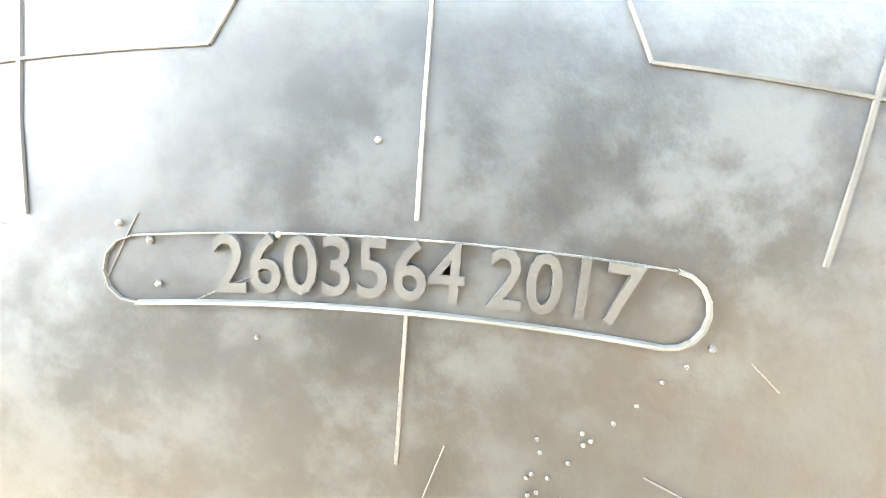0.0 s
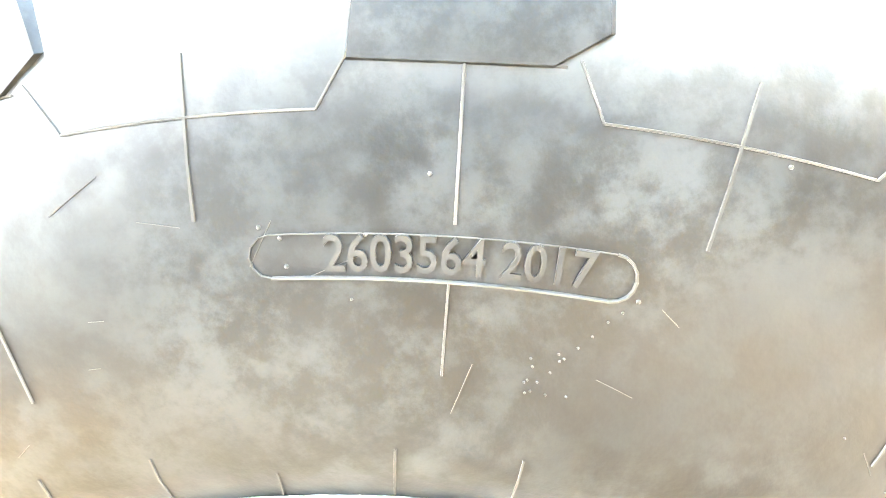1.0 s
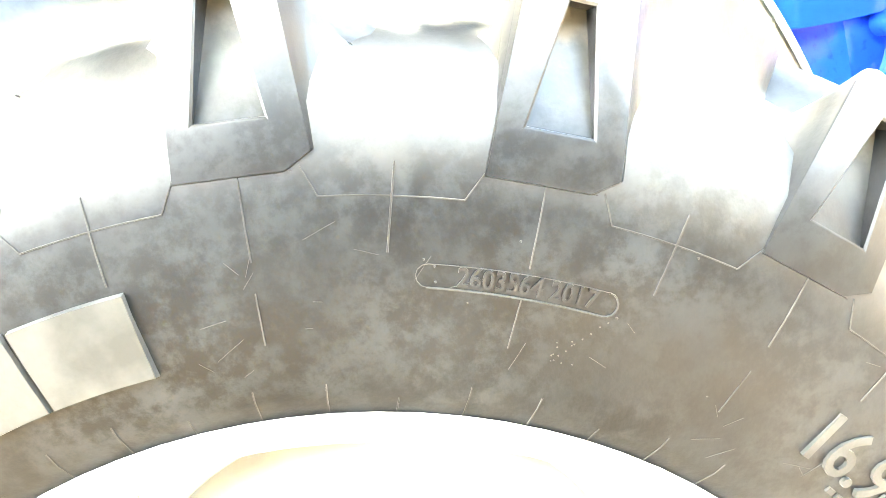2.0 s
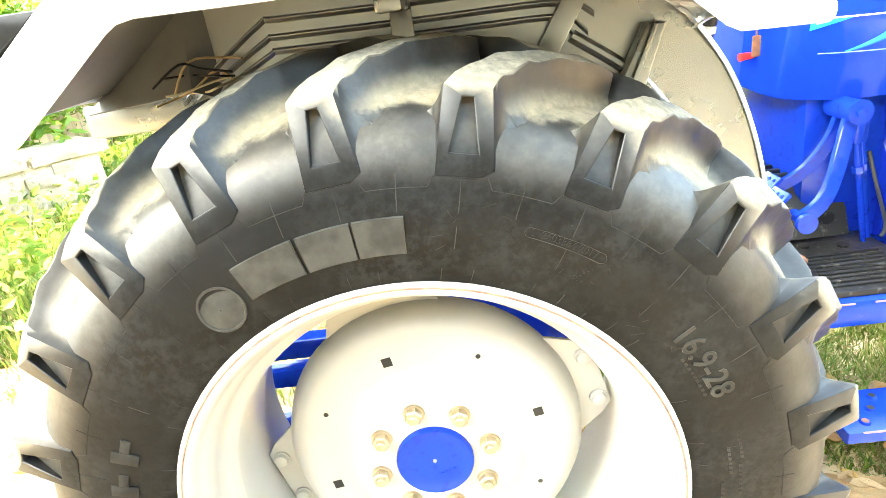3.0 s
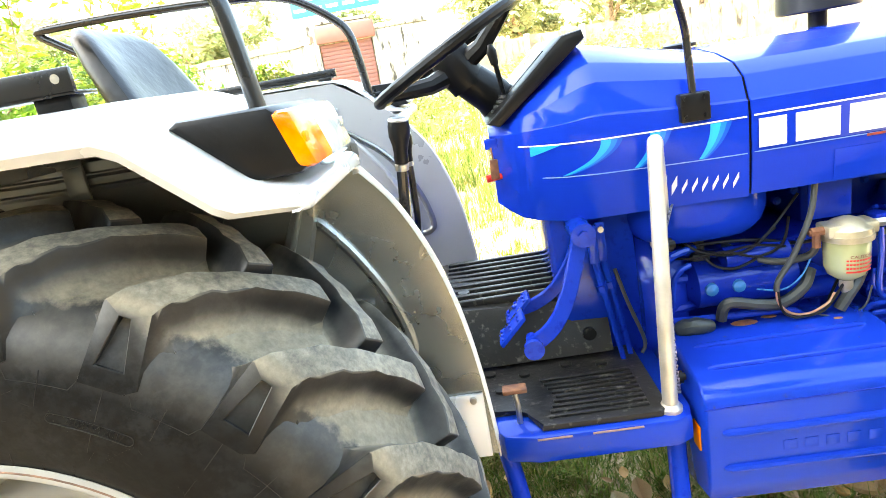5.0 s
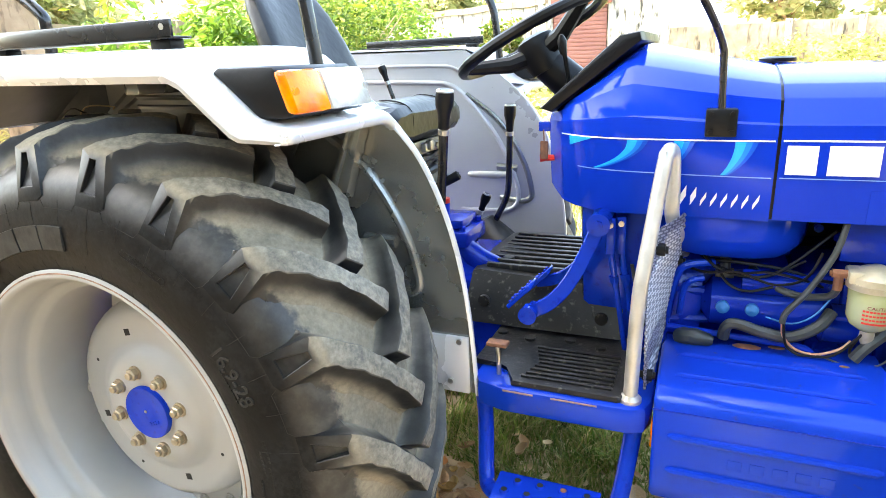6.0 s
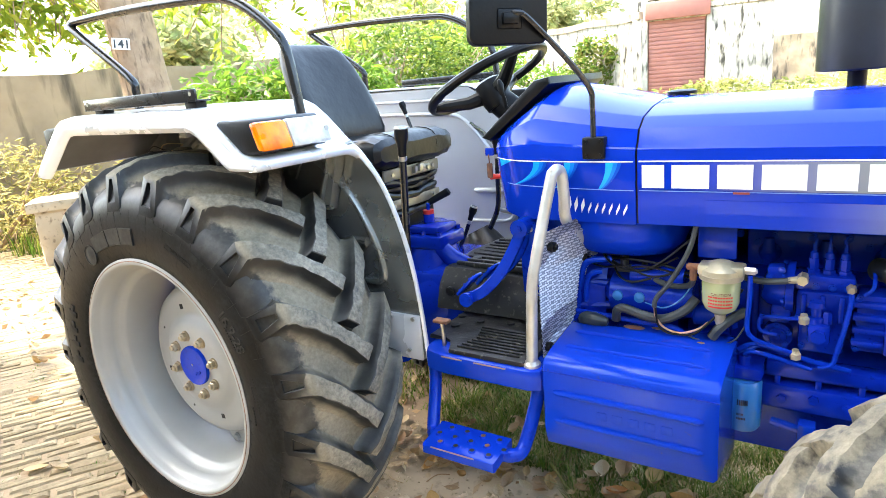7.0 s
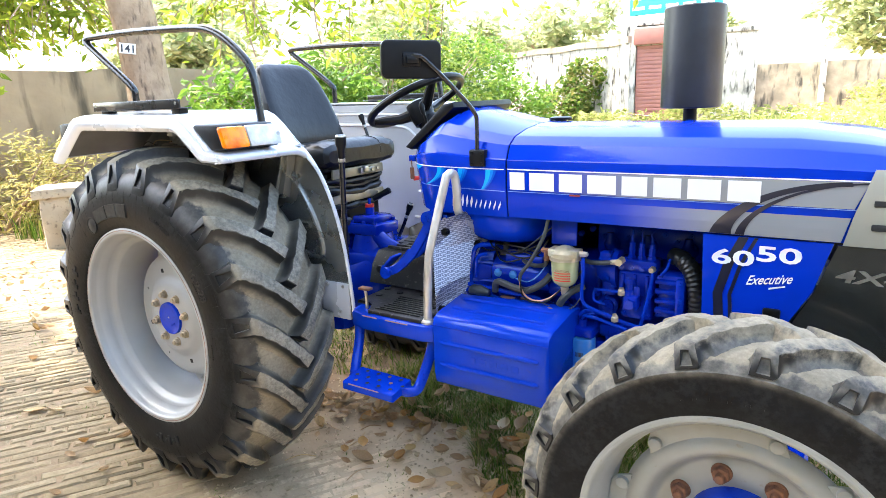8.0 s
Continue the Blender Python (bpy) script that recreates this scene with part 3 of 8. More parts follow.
# low stone kerb wall beside the weeds
stone = thing("stone_bench", "low rough stone wall with a pale worn top", "stone wall")
rng = random.Random(4)
SM = pose(-5.0, 3.0, 0, 0, 0, 52)
bm = B()
def rough_block(bm, x0, x1, y0, y1, z0, z1, nx, ny, nz, amp, seed, m):
    """A worn block: a box in small facets, each corner pushed about."""
    made = {}

    def at(i, j, k):
        if (i, j, k) not in made:
            p = Vector((x0 + (x1 - x0) * i / nx, y0 + (y1 - y0) * j / ny, z0 + (z1 - z0) * k / nz))
            q = noise.noise_vector(p * 3.1 + Vector((seed, 0, 0))) + 0.5 * noise.noise_vector(p * 9.0 + Vector((0, seed, 0)))
            e = sum(v in (0, n) for v, n in ((i, nx), (j, ny), (k, nz)))
            c = Vector(((x0 + x1) / 2, (y0 + y1) / 2, (z0 + z1) / 2))
            if e > 1:
                p = p + (c - p).normalized() * amp * 0.9
            made[i, j, k] = bm.verts.new(m @ (p + q * amp))
        return made[i, j, k]
    for a, n1, n2, f in ((nz, nx, ny, lambda u, v, w: at(u, v, w)), (ny, nx, nz, lambda u, v, w: at(u, w, v)), (nx, ny, nz, lambda u, v, w: at(w, u, v))):
        for w in (0, a):
            for u in range(n1):
                for v in range(n2):
                    bm.faces.new((f(u, v, w), f(u + 1, v, w), f(u + 1, v + 1, w), f(u, v + 1, w)))
    bmesh.ops.recalc_face_normals(bm, faces=bm.faces)


rough_block(bm, -0.95, 2.6, -0.27, 0.27, -0.08, 0.60, 44, 8, 10, 0.022, 1.0, SM)
part("core", bm, WORN, stone, "whitewashed rubble with worn plaster", sharp=60)
x, k = -1.0, 0
while x < 2.6:
    w = 0.55 + rng.random() * 0.5
    bm = B()
    rough_block(bm, x, min(2.66, x + w - 0.012), -0.32, 0.32, 0.585, 0.685 + rng.random() * 0.02, 9, 8, 2, 0.014, 3.0 + k, SM)
    part("coping_stone", bm, WORN, stone, sharp=60)
    x += w
    k += 1
for k in range(26):
    xx, zz, s, fy = -0.9 + rng.random() * 3.4, rng.random() * 0.5, 0.05 + rng.random() * 0.07, -0.27 if k % 4 else 0.27
    bm = B()
    rough_block(bm, xx, xx + s * 1.9, fy - 0.03, fy + 0.03, zz, zz + s, 4, 2, 3, 0.012, 9.0 + k, SM)
    part("stone", bm, STONE, stone, sharp=60)


# ---- tyres ----
def interp(tab, v):
    for (a, b), (c, d) in zip(tab, tab[1:]):
        if v <= c:
            t = (v - a) / (c - a) if c > a else 0
            return b + (d - b) * max(0, min(1, t))
    return tab[-1][1]


def mirror_bm(bm, yc):
    for v in bm.verts:
        v.co.y = 2 * yc - v.co.y
    bmesh.ops.reverse_faces(bm, faces=bm.faces)


def carcass_normal(P, y, r):
    """The outward direction (along y, along r) of the carcass near (y, r), on the near half."""
    ny = nr = 0.0
    for (ya, ra), (yb, rb) in zip(P["carcass"][4:], P["carcass"][5:]):
        k = 1 / (((ya + yb) / 2 - y) ** 2 + ((ra + rb) / 2 - r) ** 2 + 0.0006) / math.hypot(yb - ya, rb - ra)
        ny, nr = ny - (rb - ra) * k, nr + (yb - ya) * k
    n = math.hypot(ny, nr)
    return ny / n, nr / n


def lug(P, side):
    """One tread lug: a foot with a scooped pocket on the sidewall, and a tall bar over the tread towards the middle.
    Steep flanks run out into the carcass in wide hollow fillets."""
    bm = B()
    wall, out, crest, floor = P["wall"], P["foot"], P["crest"], P["floor"]

    def pos(th, r, y):
        a = radians(th)
        return Vector((r * math.sin(a), y, r * math.cos(a)))

    def foot_at(th, r, d=0.0):
        return pos(th, r, interp(out, r) + d)

    stations = []                    # crest vertex, foot of the fillet, direction of height

    def station(c, th, r, y):
        q = pos(th, r, y)
        ny, nr = carcass_normal(P, min(y, 0.0), r)
        a = radians(th)
        stations.append((bm.verts.new(c), q, Vector((nr * math.sin(a), ny, nr * math.cos(a)))))
        return stations[-1][0]

    y0, y1, adv, bend, n = P["y0"], P["y1"], P["advance"], P["bend"], 14
    fil = P["fillet"]

    def bar(i, sg):
        """Crest and fillet foot of the bar's side sg at its step i."""
        t = i / n
        th, y = adv * t ** bend, y0 + (y1 - y0) * t
        ta, tb = max(i - 1, 0) / n, min(i + 1, n) / n
        rr = interp(crest, y)
        ds, dy = radians(adv * (tb ** bend - ta ** bend)) * rr, (y1 - y0) * (tb - ta)
        L = math.hypot(ds, dy)
        ns, ny = dy / L, -ds / L
        if i < 4:
            ny *= 0.25 * i
            ns = math.sqrt(1 - ny * ny)
        w = interp(P["widths"], t) + 0.0016 * math.sin(i * 2.1 + sg)
        yy = y + sg * ny * w
        c = pos(th + math.degrees(sg * ns * w / rr), interp(crest, yy) - (0.003 if i == n else 0) + 0.0012 * math.sin(i * 1.7), yy)
        f = fil * (1.0 if sg > 0 else 0.8) * interp([(0, 1.1), (0.5, 1.0), (1, 0.75)], t)
        ahead = 0.018 if i == n else 0.0
        yb = y + sg * ny * (w + f) + ahead * dy / L
        return c, th + math.degrees((sg * ns * (w + f) + ahead * ds / L) / rr), interp(floor, yb) - 0.004, yb

    left, right = [], []
    for i in range(n, 0, -1):
        left.insert(0, station(*bar(i, -1)))
    A, Bv, C, D, E = P["foot_poly"]
    o = []
    for (th, r), dth, dr in ((E, -P["flare"] * 0.55, -P["slump"] * 0.8), (A, -0.55, -0.003), (Bv, 0.2, -0.003), (C, P["flare"] * 0.16, 0.003), (D, P["flare"], -P["slump"])):
        o.append(station(foot_at(th, r), th + dth, r + dr, interp(wall, r + dr) + 0.003))
    o = o[1:] + o[:1]                # A, B, C, D, E
    for i in range(1, n + 1):
        right.append(station(*bar(i, 1)))
    # fillets
    cols = []
    for c, q, h in stations:
        d = c.co - q
        up = h * d.dot(h)
        side_way = d - up
        cols.append([c] + [bm.verts.new(q + side_way * (1 - u) + up * (1 - u) ** 2.6) for u in (0.13, 0.30, 0.52, 0.76)] + [bm.verts.new(q)])
    for k in range(len(cols)):
        a, b = cols[k], cols[(k + 1) % len(cols)]
        for i in range(5):
            bm.faces.new((a[i], b[i], b[i + 1], a[i + 1]))
    # crest
    lo, ro = o[4], o[3]
    for l, r in zip(left, right):
        bm.faces.new((lo, l, r, ro))
        lo, ro = l, r
    # foot's face with its pocket: a raised hem, steep sides, a floor that sinks towards the crest
    k = P["pocket"]
    p = [bm.verts.new(foot_at(*q)) for q in k]
    mid = (sum(q[0] for q in k) / 4, sum(q[1] for q in k) / 4)
    hem = [bm.verts.new(foot_at(th + (th - mid[0]) * 0.10, r + (r - mid[1]) * 0.05, -0.0012)) for th, r in k]
    q = [bm.verts.new(foot_at(th, r, d)) for (th, r), d in zip(k, P["pocket_depth"])]
    for face in ((o[0], o[1], hem[1], hem[0]), (o[1], o[2], hem[1]), (o[2], o[3], hem[2], hem[1]), (o[3], o[4], hem[3], hem[2]), (o[4], o[0], hem[0], hem[3])):
        bm.faces.new(face)
    for i in range(4):
        j = (i + 1) % 4
        bm.faces.new((hem[i], hem[j], p[j], p[i]))
        bm.faces.new((p[i], p[j], q[j], q[i]))
    bm.faces.new(q)
    bmesh.ops.recalc_face_normals(bm, faces=bm.faces)
    es = [x for x in bm.edges if len(x.link_faces) == 2 and x.calc_face_angle(0) > 0.6 and all(v.co.xz.length > P["bevel_from"] for v in x.verts)]
    bmesh.ops.bevel(bm, geom=es, offset=P["bevel"], segments=2, affect="EDGES", profile=0.6)
    for v in bm.verts:
        if v.co.xz.length > P["bevel_from"] + 0.004:
            v.co += noise.noise_vector(v.co * 38.0) * 0.0018 + noise.noise_vector(v.co * 90.0) * 0.0008
    if side:
        mirror_bm(bm, 0.0)
    return bm


def wheel(parent, P, at, rubber_mat, label, lug_mat):
    """A tractor tyre: the carcass carries its lugs as pieces. Local y is measured from the tyre's middle."""
    half = P["carcass"]
    prof = half + [(-y, r) for y, r in half[::-1][1:]]
    bm = B()
    revolve(bm, prof, P["seg"])
    tyre = part("tyre", bm, rubber_mat, parent, label, sharp=50)
    tyre.location = at
    step = 360 / P["count"]
    for side in (0, 1):
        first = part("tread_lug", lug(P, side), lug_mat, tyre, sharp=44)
        first.matrix_basis = pose(0, 0, 0, 0, P["phase"] + side * step / 2, 0)
        for k in range(1, P["count"]):
            again(first, pose(0, 0, 0, 0, P["phase"] + side * step / 2 + k * step, 0))
    return tyre


REAR = dict(
    carcass=[(-0.150, 0.376), (-0.180, 0.382), (-0.196, 0.390), (-0.203, 0.396), (-0.211, 0.415), (-0.216, 0.445), (-0.218, 0.485), (-0.215, 0.52), (-0.210, 0.55),
             (-0.201, 0.58), (-0.186, 0.604), (-0.160, 0.622), (-0.120, 0.635), (-0.06, 0.644), (0.0, 0.648)],
    wall=[(0.52, -0.215), (0.55, -0.210), (0.58, -0.201), (0.604, -0.186), (0.622, -0.160), (0.635, -0.12)],
    foot=[(0.54, -0.2130), (0.556, -0.2104), (0.60, -0.2060), (0.656, -0.188)],
    foot_poly=((-3.5, 0.546), (2.6, 0.546), (4.1, 0.556), (2.7, 0.652), (-2.6, 0.655)),
    pocket=((-1.75, 0.574), (1.95, 0.574), (0.75, 0.640), (-0.55, 0.640)), pocket_depth=(0.003, 0.003, 0.020, 0.020),
    crest=[(-0.20, 0.652), (-0.188, 0.6545), (-0.170, 0.6655), (-0.15, 0.676), (-0.13, 0.684), (-0.08, 0.697), (0.0, 0.703), (0.05, 0.702)],
    floor=[(-0.215, 0.52), (-0.210, 0.55), (-0.201, 0.58), (-0.186, 0.604), (-0.160, 0.622), (-0.12, 0.635), (-0.06, 0.644), (0.0, 0.648), (0.06, 0.644), (0.10, 0.638)],
    y0=-0.188, y1=0.012, advance=17.3, bend=1.12, widths=[(0, 0.029), (0.2, 0.022), (0.6, 0.0185), (0.88, 0.020), (1, 0.0235)], fillet=0.040,
    bevel=0.003, bevel_from=0.655, flare=4.6, slump=0.050, count=21, phase=11.4, seg=126)
FRONT = dict(
    carcass=[(-0.085, 0.325), (-0.105, 0.333), (-0.112, 0.342), (-0.118, 0.355), (-0.123, 0.38), (-0.125, 0.41), (-0.122, 0.436), (-0.124, 0.440), (-0.124, 0.450), (-0.119, 0.453), (-0.114, 0.462), (-0.100, 0.476),
             (-0.075, 0.487), (-0.04, 0.493), (0.0, 0.496)],
    wall=[(0.44, -0.119), (0.453, -0.119), (0.462, -0.114), (0.476, -0.100), (0.487, -0.075), (0.493, -0.04)],
    foot=[(0.45, -0.123), (0.47, -0.121), (0.49, -0.115), (0.507, -0.106)],
    foot_poly=((-3.2, 0.456), (2.3, 0.456), (3.2, 0.462), (2.4, 0.505), (-2.4, 0.507)),
    pocket=((-1.5, 0.464), (1.5, 0.464), (0.9, 0.495), (-0.9, 0.495)), pocket_depth=(0.003, 0.003, 0.011, 0.011),
    crest=[(-0.12, 0.500), (-0.106, 0.507), (-0.07, 0.521), (-0.03, 0.528), (0.0, 0.531), (0.03, 0.530)],
    floor=[(-0.124, 0.44), (-0.119, 0.453), (-0.114, 0.462), (-0.100, 0.476), (-0.075, 0.487), (-0.04, 0.493), (0.0, 0.496), (0.04, 0.493), (0.07, 0.488)],
    y0=-0.106, y1=0.018, advance=16.5, bend=1.1, widths=[(0, 0.021), (0.3, 0.018), (1, 0.021)], fillet=0.026,
    bevel=0.003, bevel_from=0.507, flare=3.5, slump=0.040, count=20, phase=-1.8, seg=120)

HX, HZ, YW, CY = 0.0, 0.69, 0.295, 1.035
tractor = thing("tractor", "royal blue farm tractor with silver mudguards, parked on brick paving", "tractor")
tyre_r = wheel(tractor, REAR, (HX, YW, HZ), RUBBER, "large black ribbed rear tyre with dried mud on the lugs", RUBBER_LUG)


def arc_place(bm, r, th0, y):
    """Bends writing round the axle: x runs clockwise from th0, z outwards from r."""
    for v in bm.verts:
        a = radians(th0) + v.co.x / r
        rr = r + v.co.z
        v.co = Vector((rr * math.sin(a), y + v.co.y, rr * math.cos(a)))
    return bm


def on_wall(r):
    return interp([(0.386, -0.196), (0.396, -0.203), (0.415, -0.211), (0.445, -0.216), (0.485, -0.218), (0.52, -0.215), (0.55, -0.210)], r)


def ridge(bm, r0, th0, r1, th1, w=0.0006, h=0.0006, n=6):
    """A fine moulded line on the sidewall."""
    rows = []
    for i in range(n + 1):
        t = i / n
        r, th = r0 + (r1 - r0) * t, radians(th0 + (th1 - th0) * t)
        y = on_wall(r)
        dr, dt = r1 - r0, radians(th1 - th0) * r
        L = math.hypot(dr, dt)
        nr, nt = -dt / L * w, dr / L * w
        rows.append([bm.verts.new(((r + s * nr) * math.sin(th + s * nt / r), y - hh, (r + s * nr) * math.cos(th + s * nt / r))) for s, hh in ((-1, -0.001), (-0.5, h), (0.5, h), (1, -0.001))])
    ring_faces(bm, rows, False, False)


step = 360 / 21
bm = B()
for k in range(21):
    c = 11.4 + k * step
    ridge(bm, 0.532, c - 4.5, 0.532, c + 4.3 - step, n=8)
    ridge(bm, 0.549, c - 3.4, 0.532, c - 4.5)
    ridge(bm, 0.548, c + 3.4, 0.532, c + 4.3)
    ridge(bm, 0.546, c - 3.4, 0.546, c + 3.0)
    ridge(bm, 0.546, c, 0.500, c, w=0.0007)
    ridge(bm, 0.483, c - 0.1, 0.452, c - 0.2)
    ridge(bm, 0.550, c - step / 2, 0.502, c - step / 2 - 0.3, w=0.0008)
    for j in range(3):
        t = c + 3.4 + j * step / 3
        ridge(bm, 0.397, t, 0.423 if j != 1 else 0.412, t + 0.2, w=0.0007)
o = part("moulded_line", bm, RIDGE, tyre_r, "fine pale moulded lines on the sidewall")
tagged(o, kind="stuff")

# maker's mark as plain blocks, a medallion, the size and the serial plate
for th0, w in ((-24.5, 0.083), (-13.2, 0.066), (-4.3, 0.060)):
    bm = B()
    n = 10
    front = [[bm.verts.new((w * q / n, d, z)) for d, z in ((0.006, -0.0015), (0.0, 0.0), (-0.0004, 0.025), (0.0005, 0.049), (0.006, 0.0505))] for q in range(n + 1)]
    ring_faces(bm, front, False, False)
    for r in (front[0], front[-1]):
        bm.faces.new(r)
    part("moulded_block", arc_place(bm, 0.447, th0, -0.2212), LETTER, tyre_r, "raised grey rubber block")
for th0, w in ((-92, 0.05), (-84.5, 0.045), (-77.5, 0.045), (-70, 0.05), (162, 0.05), (169, 0.045), (176, 0.05)):
    bm = B()
    box(bm, 0, w * 0.4, -0.0015, 0.002, 0, 0.042, 0.0012)
    box(bm, w * 0.4, w * 0.85, -0.0015, 0.002, 0.015, 0.030, 0.0012)
    part("moulded_block", arc_place(bm, 0.452, th0, -0.2185), RIDGE, tyre_r)
bm = B()
rings = []
for rr, yy in ((0.034, 0.001), (0.034, -0.002), (0.031, -0.002), (0.030, 0.000), (0.018, -0.001), (0.012, -0.0032), (0.001, -0.0036)):
    rings.append([bm.verts.new((rr * math.cos(a), yy, rr * math.sin(a))) for a in [2 * math.pi * i / 32 for i in range(32)]])
ring_faces(bm, rings, True, False)
o = part("medallion", bm, LETTER, tyre_r, "raised round medallion")
a = radians(-30.3)
o.location = (0.459 * math.sin(a), -0.2175, 0.459 * math.cos(a))
bm = letters("16.9-28", 0.034, 0.004, width=0.86, bold=0.01)
for piece in islands(bm):
    part("size_digit", arc_place(piece, 0.456, 53.3, -0.2175), LETTER, tyre_r, "raised grey sign of the tyre size 16.9-28")
bm = letters("2603564 2017", 0.0112, 0.0016, width=0.92, bold=0.012)
w = max(v.co.x for v in bm.verts)
for v in bm.verts:
    v.co.x *= 0.0785 / w
for piece in islands(bm):
    part("serial_digit", arc_place(piece, 0.4855, 24.1, -0.2180), SERIAL, tyre_r, "small raised digit of the serial number")
bm = B()
ridge(bm, 0.4835, 22.2, 0.4825, 34.0, w=0.0006, h=0.0016, n=12)
for k in range(8):
    a0, a1 = radians(-90 + k * 22.5), radians(-90 + (k + 1) * 22.5)
    ridge(bm, 0.4895 + 0.007 * math.sin(a0), 34.0 + 0.8 * math.cos(a0), 0.4895 + 0.007 * math.sin(a1), 34.0 + 0.8 * math.cos(a1), w=0.0006, h=0.0014, n=2)
ridge(bm, 0.4965, 22.2, 0.4965, 34.0, w=0.0003, h=0.0007, n=12)
for k in range(6):
    a0, a1 = radians(90 + k * 30), radians(90 + (k + 1) * 30)
    ridge(bm, 0.4900 + 0.0065 * math.sin(a0), 22.2 + 0.75 * math.cos(a0), 0.4900 + 0.0065 * math.sin(a1), 22.2 + 0.75 * math.cos(a1), w=0.0003, h=0.0008, n=2)
part("plate_outline", bm, RIDGE, tyre_r, "raised rounded outline round the serial number")
rng = random.Random(11)
bm = B()
spots = [(0.4955, 22.6), (0.487, 22.75), (0.499, 21.9)] + [(0.484 - 0.0044 * k + rng.uniform(-.001, .001), 35.0 - 0.42 * k) for k in range(9)] + [(0.455 + rng.uniform(-.006, .009), 32.4 + rng.uniform(-.9, .9)) for k in range(9)]
spots += [(rng.uniform(0.43, 0.53), rng.uniform(10, 44)) for k in range(6)]
for r, th in spots:
    a, y = radians(th), on_wall(r)
    q = 0.0005 if r < 0.48 else 0.0008
    bmesh.ops.create_icosphere(bm, subdivisions=1, radius=q, matrix=Matrix.Translation((r * math.sin(a), y - 0.0004, r * math.cos(a))))
o = part("rubber_nib", bm, RIDGE, tyre_r, "pale pimples and nicks in the rubber")
tagged(o, kind="stuff")
bm = B()
for k in range(26):
    r, th = rng.uniform(0.43, 0.53), rng.uniform(5, 60)
    ridge(bm, r, th, r + rng.uniform(-0.02, 0.008), th - rng.uniform(0.4, 2.2), w=0.00022, h=0.0003, n=3)
o = part("scratch", bm, RIDGE, tyre_r, "pale fine scratches across the sidewall")
tagged(o, kind="stuff")
for th0, r, L, n in ((57.5, 0.446, 0.075, 9), (77, 0.470, 0.05, 6), (80, 0.452, 0.05, 6), (84, 0.466, 0.06, 7), (88, 0.44, 0.06, 7)):
    bm = B()
    for k in range(n):
        box(bm, k * L / n, (k + 0.62) * L / n, -0.001, 0.002, 0, 0.004)
    part("moulded_bars", arc_place(bm, r, th0, -0.217), RIDGE, tyre_r)

# rear rim, disc, nuts, cap
bm = B()
prof = [(-0.199, 0.397), (-0.206, 0.394), (-0.2095, 0.388), (-0.208, 0.381), (-0.200, 0.376), (-0.188, 0.374), (-0.180, 0.369), (-0.170, 0.362), (-0.150, 0.358), (-0.136, 0.356),
        (-0.128, 0.350), (-0.120, 0.338), (-0.110, 0.333), (0.02, 0.331), (0.05, 0.334), (0.09, 0.345), (0.18, 0.356), (0.20, 0.376), (0.209, 0.388), (0.200, 0.397)]
revolve(bm, prof + [(y, r + 0.006) for y, r in prof[::-1][1:-1]] + [prof[0]], 96)
rim = part("rim", bm, RIM, tractor, "deep silver painted steel rim", sharp=50)
rim.location = (HX, YW, HZ)
bm = B()
revolve(bm, [(-0.2035, 0.3975), (-0.208, 0.3952), (-0.2102, 0.3915), (-0.2098, 0.3900)], 96)
part("worn_edge", bm, mat("rust_stained_edge", (0.33, 0.18, 0.12), 0.6, color2=(0.12, 0.07, 0.05), scale=40), rim, "rust-stained outer lip")
bm = B()
disc = [(-0.080, 0.0), (-0.082, 0.06), (-0.082, 0.118), (-0.080, 0.135), (-0.072, 0.152), (-0.062, 0.166), (-0.057, 0.180), (-0.056, 0.225), (-0.053, 0.240), (-0.042, 0.257), (-0.020, 0.268), (0.006, 0.272)]
revolve(bm, disc + [(y + 0.008, r - 0.002 if r > .01 else r) for y, r in disc[::-1]], 72)
wd = part("wheel_disc", bm, RIM, tractor, "pressed silver wheel disc", sharp=50)
wd.location = (HX, YW, HZ)
for k in range(4):
    c = radians(15 + 90 * k)
    bm = B()
    pts = []
    for da, r in ((-26, 0.262), (-15, 0.312), (-11, 0.328), (11, 0.328), (15, 0.312), (26, 0.262)):
        pts.append((r * math.cos(c + radians(da)), r * math.sin(c + radians(da))))
    prism(bm, pts, 0.000, 0.009, 0.002)
    tab = part("fixing_tab", bm, RIM, wd)
    for da in (-8.7, 8.7):
        bm = B()
        ang = c + radians(da)
        x, z = 0.306 * math.cos(ang), 0.306 * math.sin(ang)
        cyl(bm, (x, -0.004, z), (x, 0.004, z), 0.017, 16)
        tube(bm, [(x, -0.004, z), (x, -0.010, z), (x, -0.0125, z)], [0.0145, 0.012, 0.005], 16)
        part("rivet_head", bm, RIM, wd)
for ang in (107, 197, 287, 17):
    a = radians(ang)
    bm = B()
    x, z = 0.197 * math.cos(a), 0.197 * math.sin(a)
    box(bm, -0.0085, 0.0085, -0.0572, -0.03, -0.0085, 0.0085, 0, Matrix.Translation((x, 0, z)) @ pose(0, 0, 0, 0, -ang + 96, 0))
    part("square_hole", bm, HOLE, wd, "small dark square hole")
for ang in (152, 332, 62, 242):
    a = radians(ang)
    bm = B()
    x, z = 0.205 * math.cos(a), 0.205 * math.sin(a)
    cyl(bm, (x, -0.0568, z), (x, -0.03, z), 0.0045, 12)
    part("round_hole", bm, HOLE, wd)


